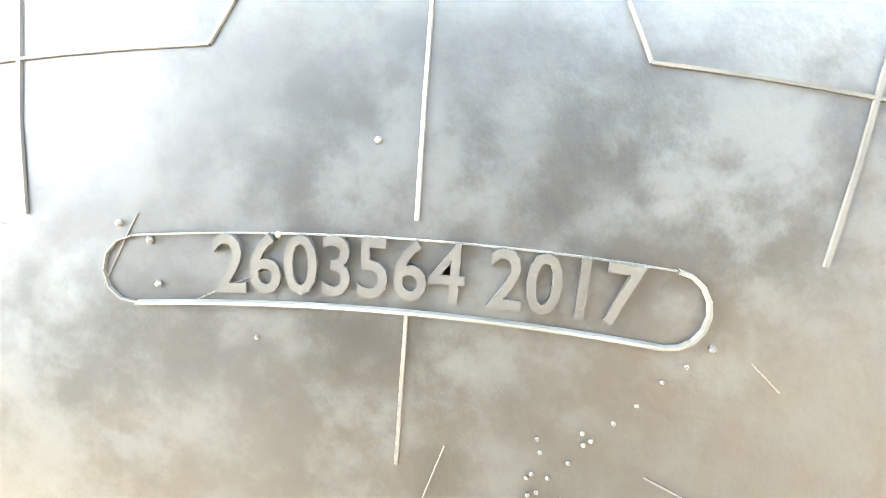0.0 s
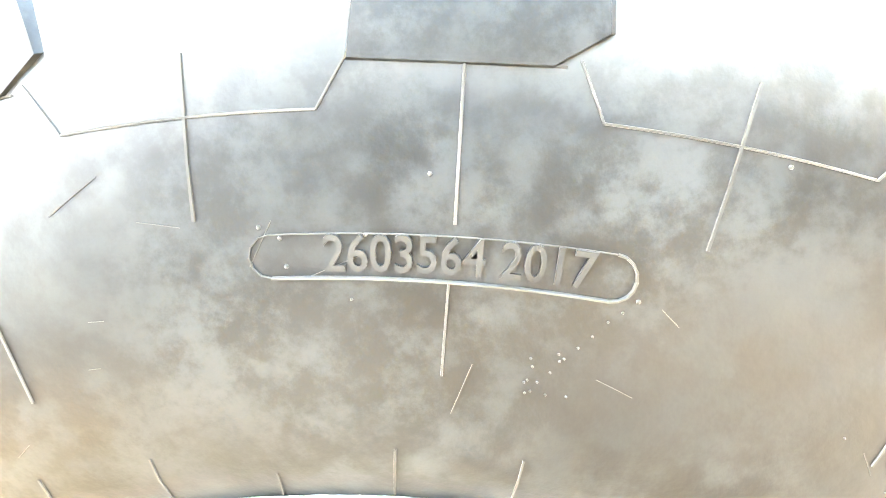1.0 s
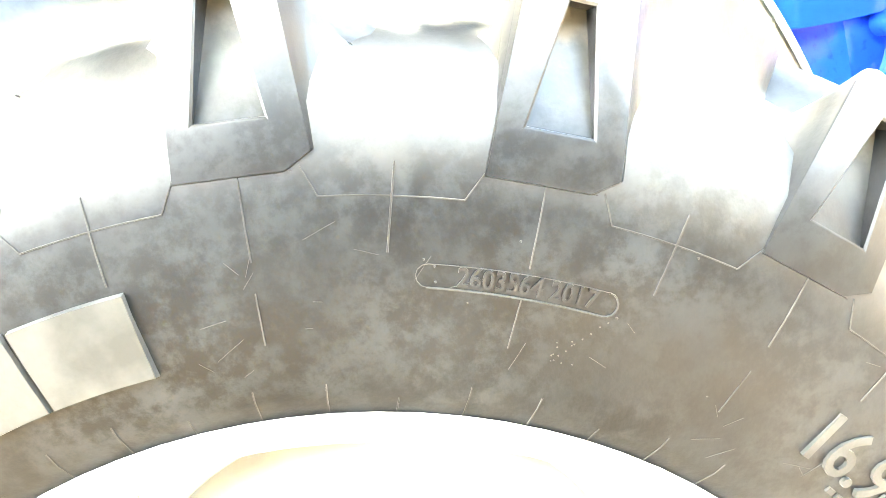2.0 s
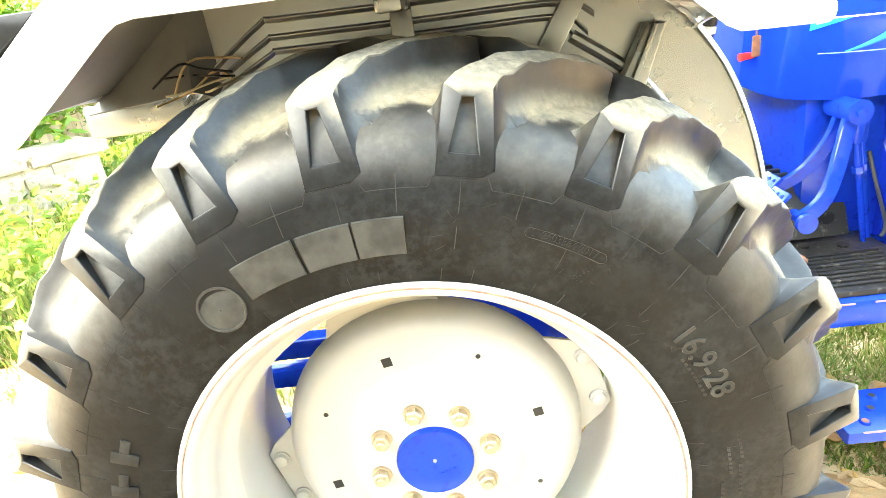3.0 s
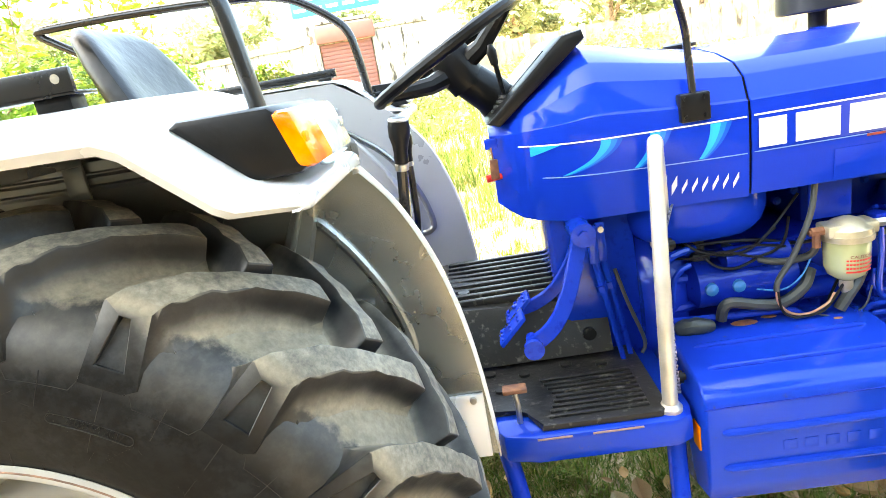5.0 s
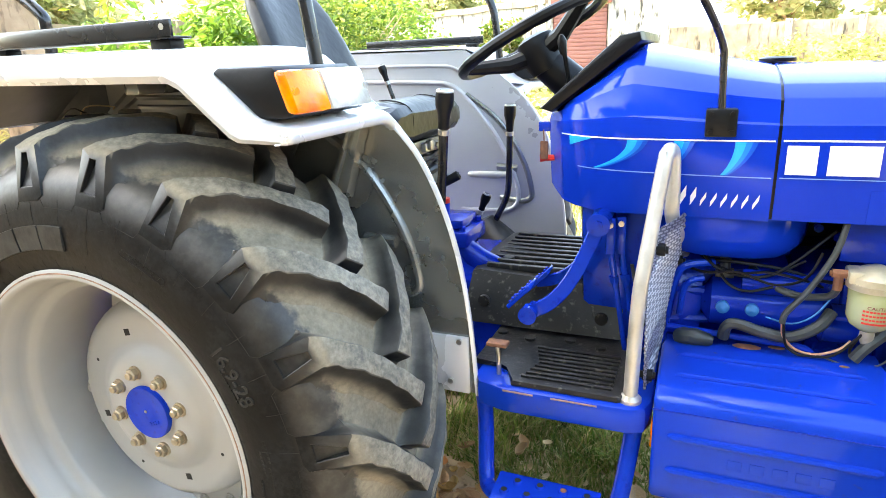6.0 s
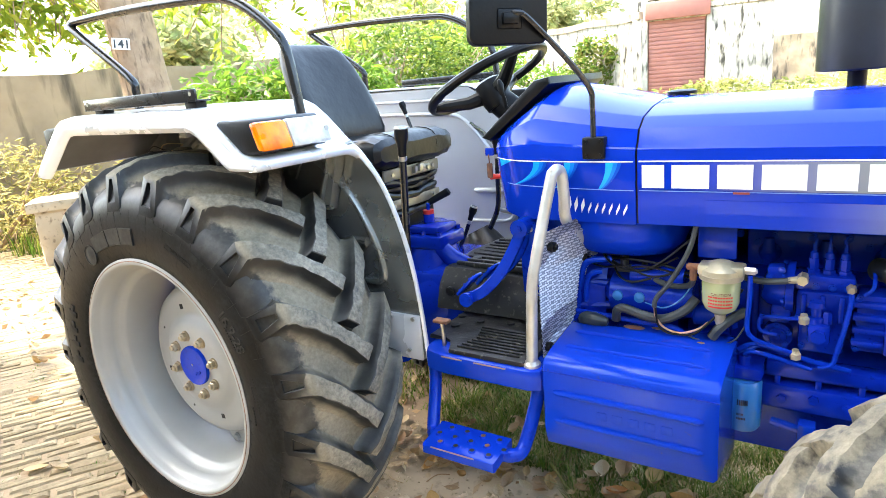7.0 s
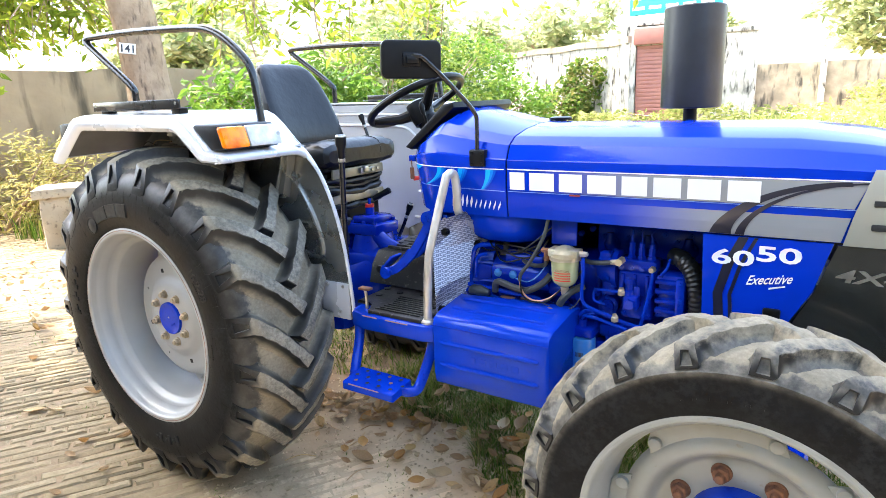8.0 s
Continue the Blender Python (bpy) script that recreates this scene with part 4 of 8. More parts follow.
def nut_bm(r, h, stud, sh):
    bm = B()
    tube(bm, [(0, 0, 0), (0, -0.004, 0)], [r * 1.22, r * 1.15], 20)
    tube(bm, [(0, -0.004, 0), (0, -h + 0.002, 0), (0, -h, 0)], [r, r, r * 0.86], 6)
    tube(bm, [(0, -h, 0), (0, -h - sh, 0), (0, -h - sh - 0.0015, 0)], [stud, stud, stud * 0.8], 14)
    return bm


first = None
for k in range(8):
    a = radians(22.5 - 9 + 45 * k)
    m = Matrix.Translation((0.1016 * math.cos(a), -0.082, 0.1016 * math.sin(a))) @ pose(0, 0, 0, 0, 17 * k, 0)
    if first is None:
        first = part("wheel_nut", nut_bm(0.0155, 0.017, 0.009, 0.006), NUT, wd, "zinc plated wheel nut on a stud", sharp=25)
        first.matrix_basis = m
    else:
        again(first, m)
bm = B()
revolve(bm, [(-0.080, 0.068), (-0.090, 0.068), (-0.0935, 0.066), (-0.0935, 0.060), (-0.0915, 0.057), (-0.0935, 0.030), (-0.0945, 0.0005)], 48)
cap = part("hub_cap", bm, BLUE_WORN, wd, "round blue hub cap", sharp=50)
bm = B()
cyl(bm, (0, -0.0935, 0.006), (0, -0.096, 0.006), 0.0035, 10)
part("cap_screw", bm, STEEL, wd, "small screw in the cap")
bm = B()
for k in range(4):
    box(bm, 0.006 + k * 0.008, 0.012 + k * 0.008, -0.0955, -0.092, -0.03 + k * 0.003, -0.022 + k * 0.003)
tagged(part("cap_marking", bm, BLUE_WORN, wd, "small worn marking on the cap"), kind="stuff")

# far rear wheel: the same, mirrored across the tractor
far = wheel(tractor, dict(REAR, phase=3.0, seg=84), (HX, 2 * CY - YW, HZ), RUBBER, "far rear tyre", RUBBER_LUG)
bm = B()
revolve(bm, prof + [(y, r + 0.006) for y, r in prof[::-1][1:-1]] + [prof[0]], 64)
o = part("rim", bm, RIM, tractor)
o.matrix_basis = pose(HX, 2 * CY - YW, HZ, 0, 0, 180)
bm = B()
revolve(bm, disc + [(y + 0.008, r - 0.002 if r > .01 else r) for y, r in disc[::-1]], 48)
o = part("wheel_disc", bm, RIM, tractor)
o.matrix_basis = pose(HX, 2 * CY - YW, HZ, 0, 0, 180)

# front wheels
FX, FZ, FY = 2.14, 0.510, 0.235
prof_f = [(-0.108, 0.345), (-0.114, 0.343), (-0.1165, 0.337), (-0.113, 0.330), (-0.104, 0.327), (-0.096, 0.322), (-0.085, 0.314), (-0.05, 0.310), (-0.038, 0.300), (0.03, 0.297), (0.06, 0.312), (0.108, 0.345)]
disc_f = [(0.004, 0.0), (0.004, 0.14), (0.006, 0.180), (0.004, 0.190), (-0.012, 0.202), (-0.030, 0.212), (-0.036, 0.224), (-0.036, 0.245), (-0.026, 0.262), (-0.018, 0.268)]


def front_wheel(fy, turn, phase):
    t = wheel(tractor, dict(FRONT, phase=phase), (FX, fy, FZ), RUBBER_F, "front tyre caked with pale dried mud", RUBBER_FLUG)
    bm = B()
    for k in range(5):
        box(bm, 0.0 + k * 0.034, 0.026 + k * 0.034, -0.001, 0.002, 0, 0.020, 0.001)
    part("moulded_block", arc_place(bm, 0.385, -18, -0.1235), RUBBER_F, t)
    bm = B()
    revolve(bm, prof_f + [(y, r + 0.005) for y, r in prof_f[::-1][1:-1]] + [prof_f[0]], 80)
    r = part("rim", bm, RIM_F, tractor, "dull cream-silver front rim with rust", sharp=50)
    r.matrix_basis = pose(FX, fy, FZ, 0, 0, turn)
    bm = B()
    revolve(bm, disc_f + [(y + 0.008, max(0, q - 0.002)) for y, q in disc_f[::-1]], 64)
    d = part("wheel_disc", bm, RIM_F, tractor, sharp=50)
    d.matrix_basis = pose(FX, fy, FZ, 0, 0, turn)
    for k in range(4):
        c = radians(105 + 90 * k)
        bm = B()
        prism(bm, [(q * math.cos(c + radians(da)), q * math.sin(c + radians(da))) for da, q in ((-36, 0.258), (-31, 0.288), (-27, 0.300), (-14, 0.300), (0, 0.300), (14, 0.300), (27, 0.300), (31, 0.288), (36, 0.258), (0, 0.250))], -0.030, -0.022, 0.002)
        part("fixing_tab", bm, RIM_F, d)
        for da in (-29, 29):
            bm = B()
            x, z = 0.272 * math.cos(c + radians(da)), 0.272 * math.sin(c + radians(da))
            tube(bm, [(x, -0.028, z), (x, -0.040, z), (x, -0.043, z)], [0.017, 0.015, 0.008], 14)
            part("rivet_head", bm, RIM_F, d)
    one = None
    for k in range(8):
        a = radians(17 + 45 * k)
        m = Matrix.Translation((0.150 * math.cos(a), 0.005, 0.150 * math.sin(a)))
        if one is None:
            one = part("wheel_nut", nut_bm(0.020, 0.022, 0.011, 0.014), RUST, d, "rusty wheel nut", sharp=25)
            one.matrix_basis = m
        else:
            again(one, m)
    bm = B()
    tube(bm, [(0, 0.005, 0), (0, -0.040, 0), (0, -0.052, 0), (0, -0.056, 0)], [0.116, 0.114, 0.098, 0.01], 40)
    part("hub", bm, BLUE_WORN, d, "blue front hub")


front_wheel(FY, 0, 4.0)
front_wheel(2 * CY - FY, 180, 11.0)

# ---- mudguards ----
def mudguard(flip):
    """Silver mudguard with a lipped top, an inner panel, lamps, a grab rail and a black bar. flip: the one on the far side."""
    made = []

    def P(name, bm, material, label="", parent=None, **kw):
        if flip:
            mirror_bm(bm, CY)
        o = part(name, bm, material, parent or tractor, label, **kw)
        made.append(o)
        return o
    # top plate: (x, z) along its length, from the rear lip to the front lip
    top = [(-0.555, 1.330), (-0.54, 1.352), (-0.36, 1.488), (-0.325, 1.503), (-0.285, 1.508), (0.27, 1.500), (0.335, 1.497), (0.378, 1.479), (0.425, 1.442), (0.485, 1.390), (0.515, 1.378), (0.550, 1.373), (0.566, 1.366)]
    low = [(-0.465, 1.318), (-0.445, 1.328), (-0.295, 1.442), (-0.278, 1.452), (-0.255, 1.456), (0.28, 1.449), (0.322, 1.448), (0.346, 1.437), (0.400, 1.391), (0.440, 1.357), (0.458, 1.348), (0.540, 1.3455), (0.553, 1.3465)]
    rows = []
    for (x, z), (xl, zl) in zip(top, low):
        lift = 1.0 if x < 0.45 else max(0.0, 1 - (x - 0.45) / 0.10)
        # the inner front corner runs down into the flange
        fall = max(0.0, x - 0.46) ** 2
        rows.append([(xl, 0.122, zl), (xl * 0.75 + x * 0.25, 0.112, zl * 0.75 + z * 0.25), (xl * 0.25 + x * 0.75, 0.114, zl * 0.25 + z * 0.75), (x, 0.126, z), (x + 0.002 * lift, 0.150, z + 0.006 * lift),
                     (x, 0.30, z + 0.012 * lift), (x, 0.42, z + 0.014 * lift), (x - 0.4 * fall, 0.47, z + 0.013 * lift - 0.5 * fall), (x - 1.2 * fall, 0.51, z + 0.011 * lift - 1.9 * fall), (x - 1.7 * fall, 0.535, z + 0.009 * lift - 2.9 * fall)])
    bm = B()
    sheet(bm, rows, 0.004)
    g = P("mudguard", bm, SILVER, "silver painted steel mudguard, worn at the edges", sharp=40)
    # inner panel with its rounded front edge
    edge = [(-0.345, 1.490), (-0.31, 1.505), (0.33, 1.500), (0.45, 1.425), (0.543, 1.345), (0.606, 1.262), (0.655, 1.155), (0.690, 1.03), (0.712, 0.88), (0.725, 0.70)]
    inner = [(-0.34, 1.28), (-0.29, 1.02), (0.05, 0.86), (0.16, 0.85), (0.24, 0.83), (0.30, 0.80), (0.36, 0.78), (0.40, 0.75), (0.43, 0.72), (0.46, 0.69)]
    bm = B()
    sheet(bm, [[(a, 0.531, b) for (a, b) in ((x0 + (x1 - x0) * k / 4, z0 + (z1 - z0) * k / 4) for k in range(5))] for (x0, z0), (x1, z1) in zip(inner, edge)], 0.004)
    P("inner_panel", bm, SILVER_HALF_SHADED if flip else SILVER_SHADED, "inner mudguard panel, its silver greyed for shade, with pressed ridges")
    bm = B()
    fe = smooth_path([(x, 0, z) for x, z in [(0.515, 1.366)] + edge[4:]], 5)
    rows = []
    for i, p in enumerate(fe):
        w = 0.014 + 0.022 * max(0.0, 1 - i / 9)
        rows.append([(p.x - 0.003, 0.534, p.z - 0.002), (p.x + 0.002, 0.532, p.z), (p.x + 0.003, 0.534 - 0.4 * w, p.z), (p.x + 0.003, 0.534 - 0.8 * w, p.z), (p.x, 0.534 - w, p.z - 0.002), (p.x - 0.004, 0.533 - w, p.z - 0.005)])
    sheet(bm, rows, 0.004)
    P("edge_flange", bm, SILVER, "pale rolled front flange")
    # pressed ridges: an L-shaped bead, and beads under the top
    bm = B()
    tube(bm, smooth_path([(0.33, 0.527, 1.34), (0.46, 0.527, 1.24), (0.55, 0.527, 1.10), (0.585, 0.527, 0.98), (0.57, 0.527, 0.945), (0.53, 0.527, 0.94), (0.46, 0.527, 0.95)], 5), 0.012, 10)
    P("pressed_ridge", bm, SILVER_SHADED)
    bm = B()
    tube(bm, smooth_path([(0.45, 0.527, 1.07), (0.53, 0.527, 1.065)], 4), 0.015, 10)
    P("pressed_ridge", bm, SILVER_SHADED)
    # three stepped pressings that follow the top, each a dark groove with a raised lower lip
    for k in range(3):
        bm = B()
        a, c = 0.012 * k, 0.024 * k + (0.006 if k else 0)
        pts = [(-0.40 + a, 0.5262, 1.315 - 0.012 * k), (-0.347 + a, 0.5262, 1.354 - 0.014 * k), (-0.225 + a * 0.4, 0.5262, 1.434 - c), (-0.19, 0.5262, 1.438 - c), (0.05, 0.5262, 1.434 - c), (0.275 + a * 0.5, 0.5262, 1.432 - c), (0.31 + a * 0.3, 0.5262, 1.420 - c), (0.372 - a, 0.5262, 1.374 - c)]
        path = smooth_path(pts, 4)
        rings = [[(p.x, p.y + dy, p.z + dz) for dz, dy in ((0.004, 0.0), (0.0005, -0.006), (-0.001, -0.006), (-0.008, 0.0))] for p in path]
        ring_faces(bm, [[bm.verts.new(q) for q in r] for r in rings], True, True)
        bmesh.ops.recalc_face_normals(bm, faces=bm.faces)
        P("pressed_ridge", bm, SILVER_SHADED)
    if flip:
        bm = B()
        path = smooth_path([(-0.28, 0.534, 1.398), (0.0, 0.534, 1.393), (0.20, 0.534, 1.386), (0.262, 0.534, 1.378), (0.31, 0.534, 1.350), (0.375, 0.534, 1.285), (0.453, 0.534, 1.180), (0.507, 0.534, 1.070), (0.534, 0.534, 0.975), (0.524, 0.534, 0.925), (0.49, 0.534, 0.902), (0.43, 0.534, 0.898), (0.30, 0.534, 0.896)], 6)
        tube(bm, path, 0.0085, 10)
        P("pressed_ridge", bm, SILVER_HALF_SHADED)
        bm = B()
        tube(bm, smooth_path([(-0.28, 0.534, 1.455), (0.0, 0.534, 1.452), (0.21, 0.534, 1.448), (0.28, 0.534, 1.440), (0.33, 0.534, 1.412)], 5), 0.006, 10)
        P("pressed_ridge", bm, SILVER_HALF_SHADED)
        bm = B()
        tube(bm, [(0.330, 0.533, 1.038), (0.334, 0.533, 1.038), (0.345, 0.533, 1.038), (0.490, 0.533, 1.040), (0.501, 0.533, 1.040), (0.505, 0.533, 1.040)], [0.004, 0.009, 0.0125, 0.0125, 0.009, 0.004], 12)
        P("pressed_ridge", bm, SILVER_HALF_SHADED)
    for x in (0.03, 0.36):
        bm = B()
        m = pose(x, 0, 1.44, 0, 0 if x < 0.1 else 32, 0)
        box(bm, -0.02, 0.02, 0.30, 0.52, -0.018, 0.008 if x < .1 else -0.03, 0.004, m)
        box(bm, -0.02, 0.02, 0.512, 0.522, -0.20, 0.0, 0.003, m)
        P("stay", bm, SILVER_SHADED, "folded steel stay under the mudguard")
    bm = B()
    prism(bm, [(0.455, 1.345), (0.488, 1.345), (0.428, 1.17), (0.368, 1.17)], 0.485, 0.525, 0.003)
    prism(bm, [(0.462, 1.345), (0.470, 1.345), (0.402, 1.18), (0.392, 1.18)], 0.470, 0.4855, 0.002)
    P("front_stay", bm, SILVER_SHADED, "folded grey stay behind the tyre")
    bm = B()
    box(bm, 0.48, 0.706, 0.518, 0.5265, 0.70, 0.846, 0.002)
    P("lower_panel", bm, SILVER, "bolted-on lower panel")
    for x, z in ((0.60, 0.835), (0.685, 0.835), (0.66, 0.73)):
        bm = B()
        cyl(bm, (x, 0.519, z), (x, 0.511, z), 0.007, 10)
        P("bolt", bm, STEEL)
    # wiring under the top
    rr = random.Random(3)
    for k in range(6):
        bm = B()
        pts = [(-0.40 + 0.045 * i + rr.uniform(-.012, .012), 0.43 + rr.uniform(-.03, .03) + 0.012 * k, 1.375 + 0.015 * (i > 0) - rr.uniform(0, .06)) for i in range(4)]
        tube(bm, smooth_path(pts, 4), 0.0022, 6)
        P("wire", bm, BLACK if k % 3 == 0 else (BRASS if k % 3 == 1 else DRYLEAF2))
    # lining of the underside, its dark grey standing in for shade
    bm = B()
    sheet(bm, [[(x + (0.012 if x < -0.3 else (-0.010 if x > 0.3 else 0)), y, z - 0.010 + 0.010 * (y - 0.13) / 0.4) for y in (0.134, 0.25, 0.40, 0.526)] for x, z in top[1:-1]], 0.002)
    P("underside", bm, SHADE_GREY, "grey underside of the mudguard, darkened for shade")
    # panel under the rear slope, coloured dark for the shade there
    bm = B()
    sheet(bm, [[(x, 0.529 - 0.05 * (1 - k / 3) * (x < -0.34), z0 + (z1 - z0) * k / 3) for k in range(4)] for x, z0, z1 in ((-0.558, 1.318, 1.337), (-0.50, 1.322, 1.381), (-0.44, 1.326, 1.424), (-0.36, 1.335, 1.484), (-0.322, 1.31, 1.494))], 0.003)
    P("rear_panel", bm, SHADE_GREY, "panel under the mudguard's rear slope, darkened for shade")
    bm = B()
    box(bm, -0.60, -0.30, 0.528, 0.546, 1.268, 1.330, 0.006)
    P("rear_brace", bm, SILVER_SHADED, "dusty flat brace behind the tyre")
    # turned-down front lip, rounded over the top plate's end
    bm = B()
    rows = []
    for y in [0.113, 0.1145, 0.117, 0.120, 0.124] + [0.13 + 0.38 * i / 20 for i in range(21)]:
        d = max(0.0, y - 0.43) / 0.08
        back, drop = 0.012 * d * d, 0.020 * d * d
        c = 0.013 * max(0.0, 1 - (y - 0.113) / 0.013) ** 2
        rows.append([(x - back - c, y, z - drop) for x, z in ((0.553, 1.3755), (0.562, 1.3725), (0.5685, 1.366), (0.5695, 1.358), (0.5675, 1.350), (0.562, 1.3455), (0.553, 1.345))])
    sheet(bm, rows, 0.003)
    P("front_lip", bm, SILVER, "turned-down front lip of the mudguard", sharp=60)
    # front lamp: a black wedge housing with a leaning face, an orange and a clear lens round its front
    def lens(bm, y0, y1, back, front, z0, z1):
        """A lens block: its face leans back by 22 mm to the top; rounded all round."""
        m = Matrix(((1, 0, -0.32, 0.32 * 1.39), (0, 1, 0, 0), (0, 0, 1, 0), (0, 0, 0, 1)))
        box(bm, back, front, y0, y1, z0, z1, 0.009, m)
    bm = B()
    prism(bm, [(0.405, 1.463), (0.418, 1.471), (0.530, 1.469), (0.539, 1.462), (0.562, 1.392), (0.554, 1.386), (0.494, 1.384)], 0.140, 0.378, 0.007)
    lamp = P("front_lamp", bm, BLACK, "black wedge-shaped lamp housing")
    bm = B()
    lens(bm, 0.137, 0.2395, 0.553, 0.580, 1.392, 1.463)
    P("orange_lens", bm, ORANGE, "ribbed orange indicator lens", lamp)
    bm = B()
    lens(bm, 0.2405, 0.382, 0.553, 0.580, 1.392, 1.463)
    P("clear_lens", bm, CLEAR, "clear side lamp lens", lamp)
    for y, z in ((0.148, 1.428), (0.371, 1.428)):
        bm = B()
        cyl(bm, (0.560, y, z), (0.5695, y, z), 0.0075, 14)
        P("lens_screw", bm, ORANGE if y < 0.2 else CLEAR, "", lamp)
    bm = B()
    prism(bm, [(-0.37, 1.482), (-0.455, 1.482), (-0.485, 1.475), (-0.487, 1.408), (-0.41, 1.462)], 0.142, 0.40, 0.004)
    lamp = P("rear_lamp", bm, BLACK, "black rear lamp housing")
    bm = B()
    box(bm, -0.505, -0.477, 0.150, 0.27, 1.412, 1.472, 0.008)
    P("orange_lens", bm, ORANGE, "orange rear indicator lens", lamp)
    bm = B()
    box(bm, -0.503, -0.477, 0.272, 0.395, 1.412, 1.472, 0.008)
    P("red_lens", bm, RED, "red tail lens", lamp)
    # black angle bar and grab rail
    bm = B()
    box(bm, -0.275, 0.285, 0.184, 0.192, 1.526, 1.559, 0.002)
    box(bm, -0.275, 0.285, 0.184, 0.235, 1.525, 1.530, 0.001)
    bar = P("angle_bar", bm, BLACKTUBE, "black steel angle bar with end holes")
    for x in (-0.255, 0.265):
        bm = B()
        cyl(bm, (x, 0.1835, 1.546), (x, 0.190, 1.546), 0.006, 12)
        P("bar_hole", bm, STEEL, "", bar)
    for x in (-0.24, 0.22):
        bm = B()
        box(bm, x, x + 0.05, 0.195, 0.23, 1.505, 1.527, 0.003)
        P("bar_foot", bm, BLACK, "", bar)
    bm = B()
    pts = [(-0.345, 0.41, 1.50), (-0.345, 0.41, 1.58), (-0.375, 0.41, 1.635), (-0.655, 0.41, 1.815), (-0.67, 0.415, 1.838), (-0.645, 0.42, 1.848), (-0.30, 0.42, 1.845), (0.08, 0.42, 1.826), (0.20, 0.42, 1.806),
           (0.29, 0.42, 1.762), (0.37, 0.42, 1.700), (0.400, 0.42, 1.66), (0.415, 0.42, 1.60), (0.432, 0.42, 1.445)]
    tube(bm, smooth_path(pts, 4), 0.0145, 12)
    rail = P("grab_rail", bm, BLACKTUBE, "bent black steel grab rail")
    bm = B()
    box(bm, 0.40, 0.475, 0.405, 0.455, 1.440, 1.447, 0.002)
    cyl(bm, (0.455, 0.438, 1.445), (0.455, 0.438, 1.457), 0.009, 6)
    P("rail_foot", bm, BLACKTUBE, "", rail)


mudguard(False)
mudguard(True)

# ---- bonnet ----
SEC = [(0.682, 1.126), (0.678, 1.150), (0.672, 1.225), (0.670, 1.290), (0.6712, 1.3175), (0.6775, 1.3215), (0.6970, 1.3635), (0.7040, 1.3670), (0.7390, 1.3888), (0.7480, 1.3912), (0.83, 1.409), (0.93, 1.420), (1.035, 1.424)]


def section(x, dz=0.0, squeeze=1.0, low=None):
    s = []
    for y, z in SEC:
        zz = z + dz * max(0, (z - 1.29)) / 0.134
        if low is not None and z < 1.23:
            zz = low + (z - 1.126)
        s.append((x, CY - (CY - y) * squeeze, zz))
    return s + [(p[0], 2 * CY - p[1], p[2]) for p in s[::-1][1:]]


bm = B()
sheet(bm, [section(x, dz, q) for x, dz, q in ((1.318, 0.004, 1.0), (1.6, 0.001, 1.0), (1.95, 0.0, 1.0), (2.15, -0.002, 0.998), (2.30, -0.02, 0.99), (2.5, -0.06, 0.96), (2.66, -0.12, 0.9))], 0.004)
bonnet = part("bonnet", bm, BLUE, tractor, "glossy royal blue bonnet with white pinstripes", sharp=45)
# cowl behind the seam: rises to the dash, narrows to the rear
bm = B()
rows = []
for x, q, top, low, edge in ((1.312, 1.0, 1.428, 1.122, 1.29), (1.25, 1.0, 1.440, 1.122, 1.29), (1.15, 0.985, 1.462, 1.118, 1.292), (1.03, 0.945, 1.490, 1.112, 1.295), (1.00, 0.93, 1.478, 1.110, 1.297), (0.94, 0.87, 1.432, 1.108, 1.300), (0.89, 0.765, 1.396, 1.110, 1.302), (0.858, 0.675, 1.372, 1.114, 1.302), (0.852, 0.645, 1.368, 1.116, 1.302), (0.83, 0.52, 1.354, 1.125, 1.302), (0.805, 0.38, 1.338, 1.14, 1.302)):
    s = []
    for i, (y, z) in enumerate(SEC):
        if z <= 1.29:
            zz = low + (edge - low) * (z - 1.126) / (1.29 - 1.126)
        else:
            zz = edge + (top - edge) * ((z - 1.29) / 0.134) ** 1.0
        lean = 0.02 * (1 - min(1, (z - 1.126) / 0.17)) * (1.312 - x) / 0.5 * 3
        s.append((x, CY - (CY - y - lean) * q, zz))
    rows.append(s + [(p[0], 2 * CY - p[1], p[2]) for p in s[::-1][1:]])
sheet(bm, rows, 0.005)
v = [bm.verts.new(p) for p in rows[-1]]
bm.faces.new(v)
cowl = part("cowl", bm, BLUE, tractor, "blue cowl behind the bonnet seam", sharp=30)
bm = B()
rows = [[(p[0], CY - (CY - p[1]) * 0.99, p[2]) for p in section(x, 0.0, 0.992)] for x in (1.309, 1.3205)]
sheet(bm, rows, 0.004)
part("seam_gasket", bm, BLACK, bonnet, "black rubber strip in the seam")
# dash panel with its black surround
bm = B()
prism(bm, [(0.83, 1.335), (0.80, 1.345), (0.985, 1.505), (1.03, 1.512), (1.035, 1.492)], 0.80, 2 * CY - 0.80, 0.008)
dash = part("dash_panel", bm, BLACK, cowl, "black dash panel")
bm = B()
box(bm, -0.07, 0.07, 0.90, 1.17, 0, 0.004, 0.002, pose(0.905, 0, 1.434, 0, -41, 0))
part("instrument_glass", bm, GLASSBLACK, cowl, "glossy instrument cluster")


def decal(name, bm, material, parent, label=""):
    return part(name, bm, material, parent, label, smooth=False)


def side_y(z):
    return interp([(1.126, 0.682), (1.150, 0.678), (1.225, 0.672), (1.290, 0.670), (1.325, 0.676)], z)


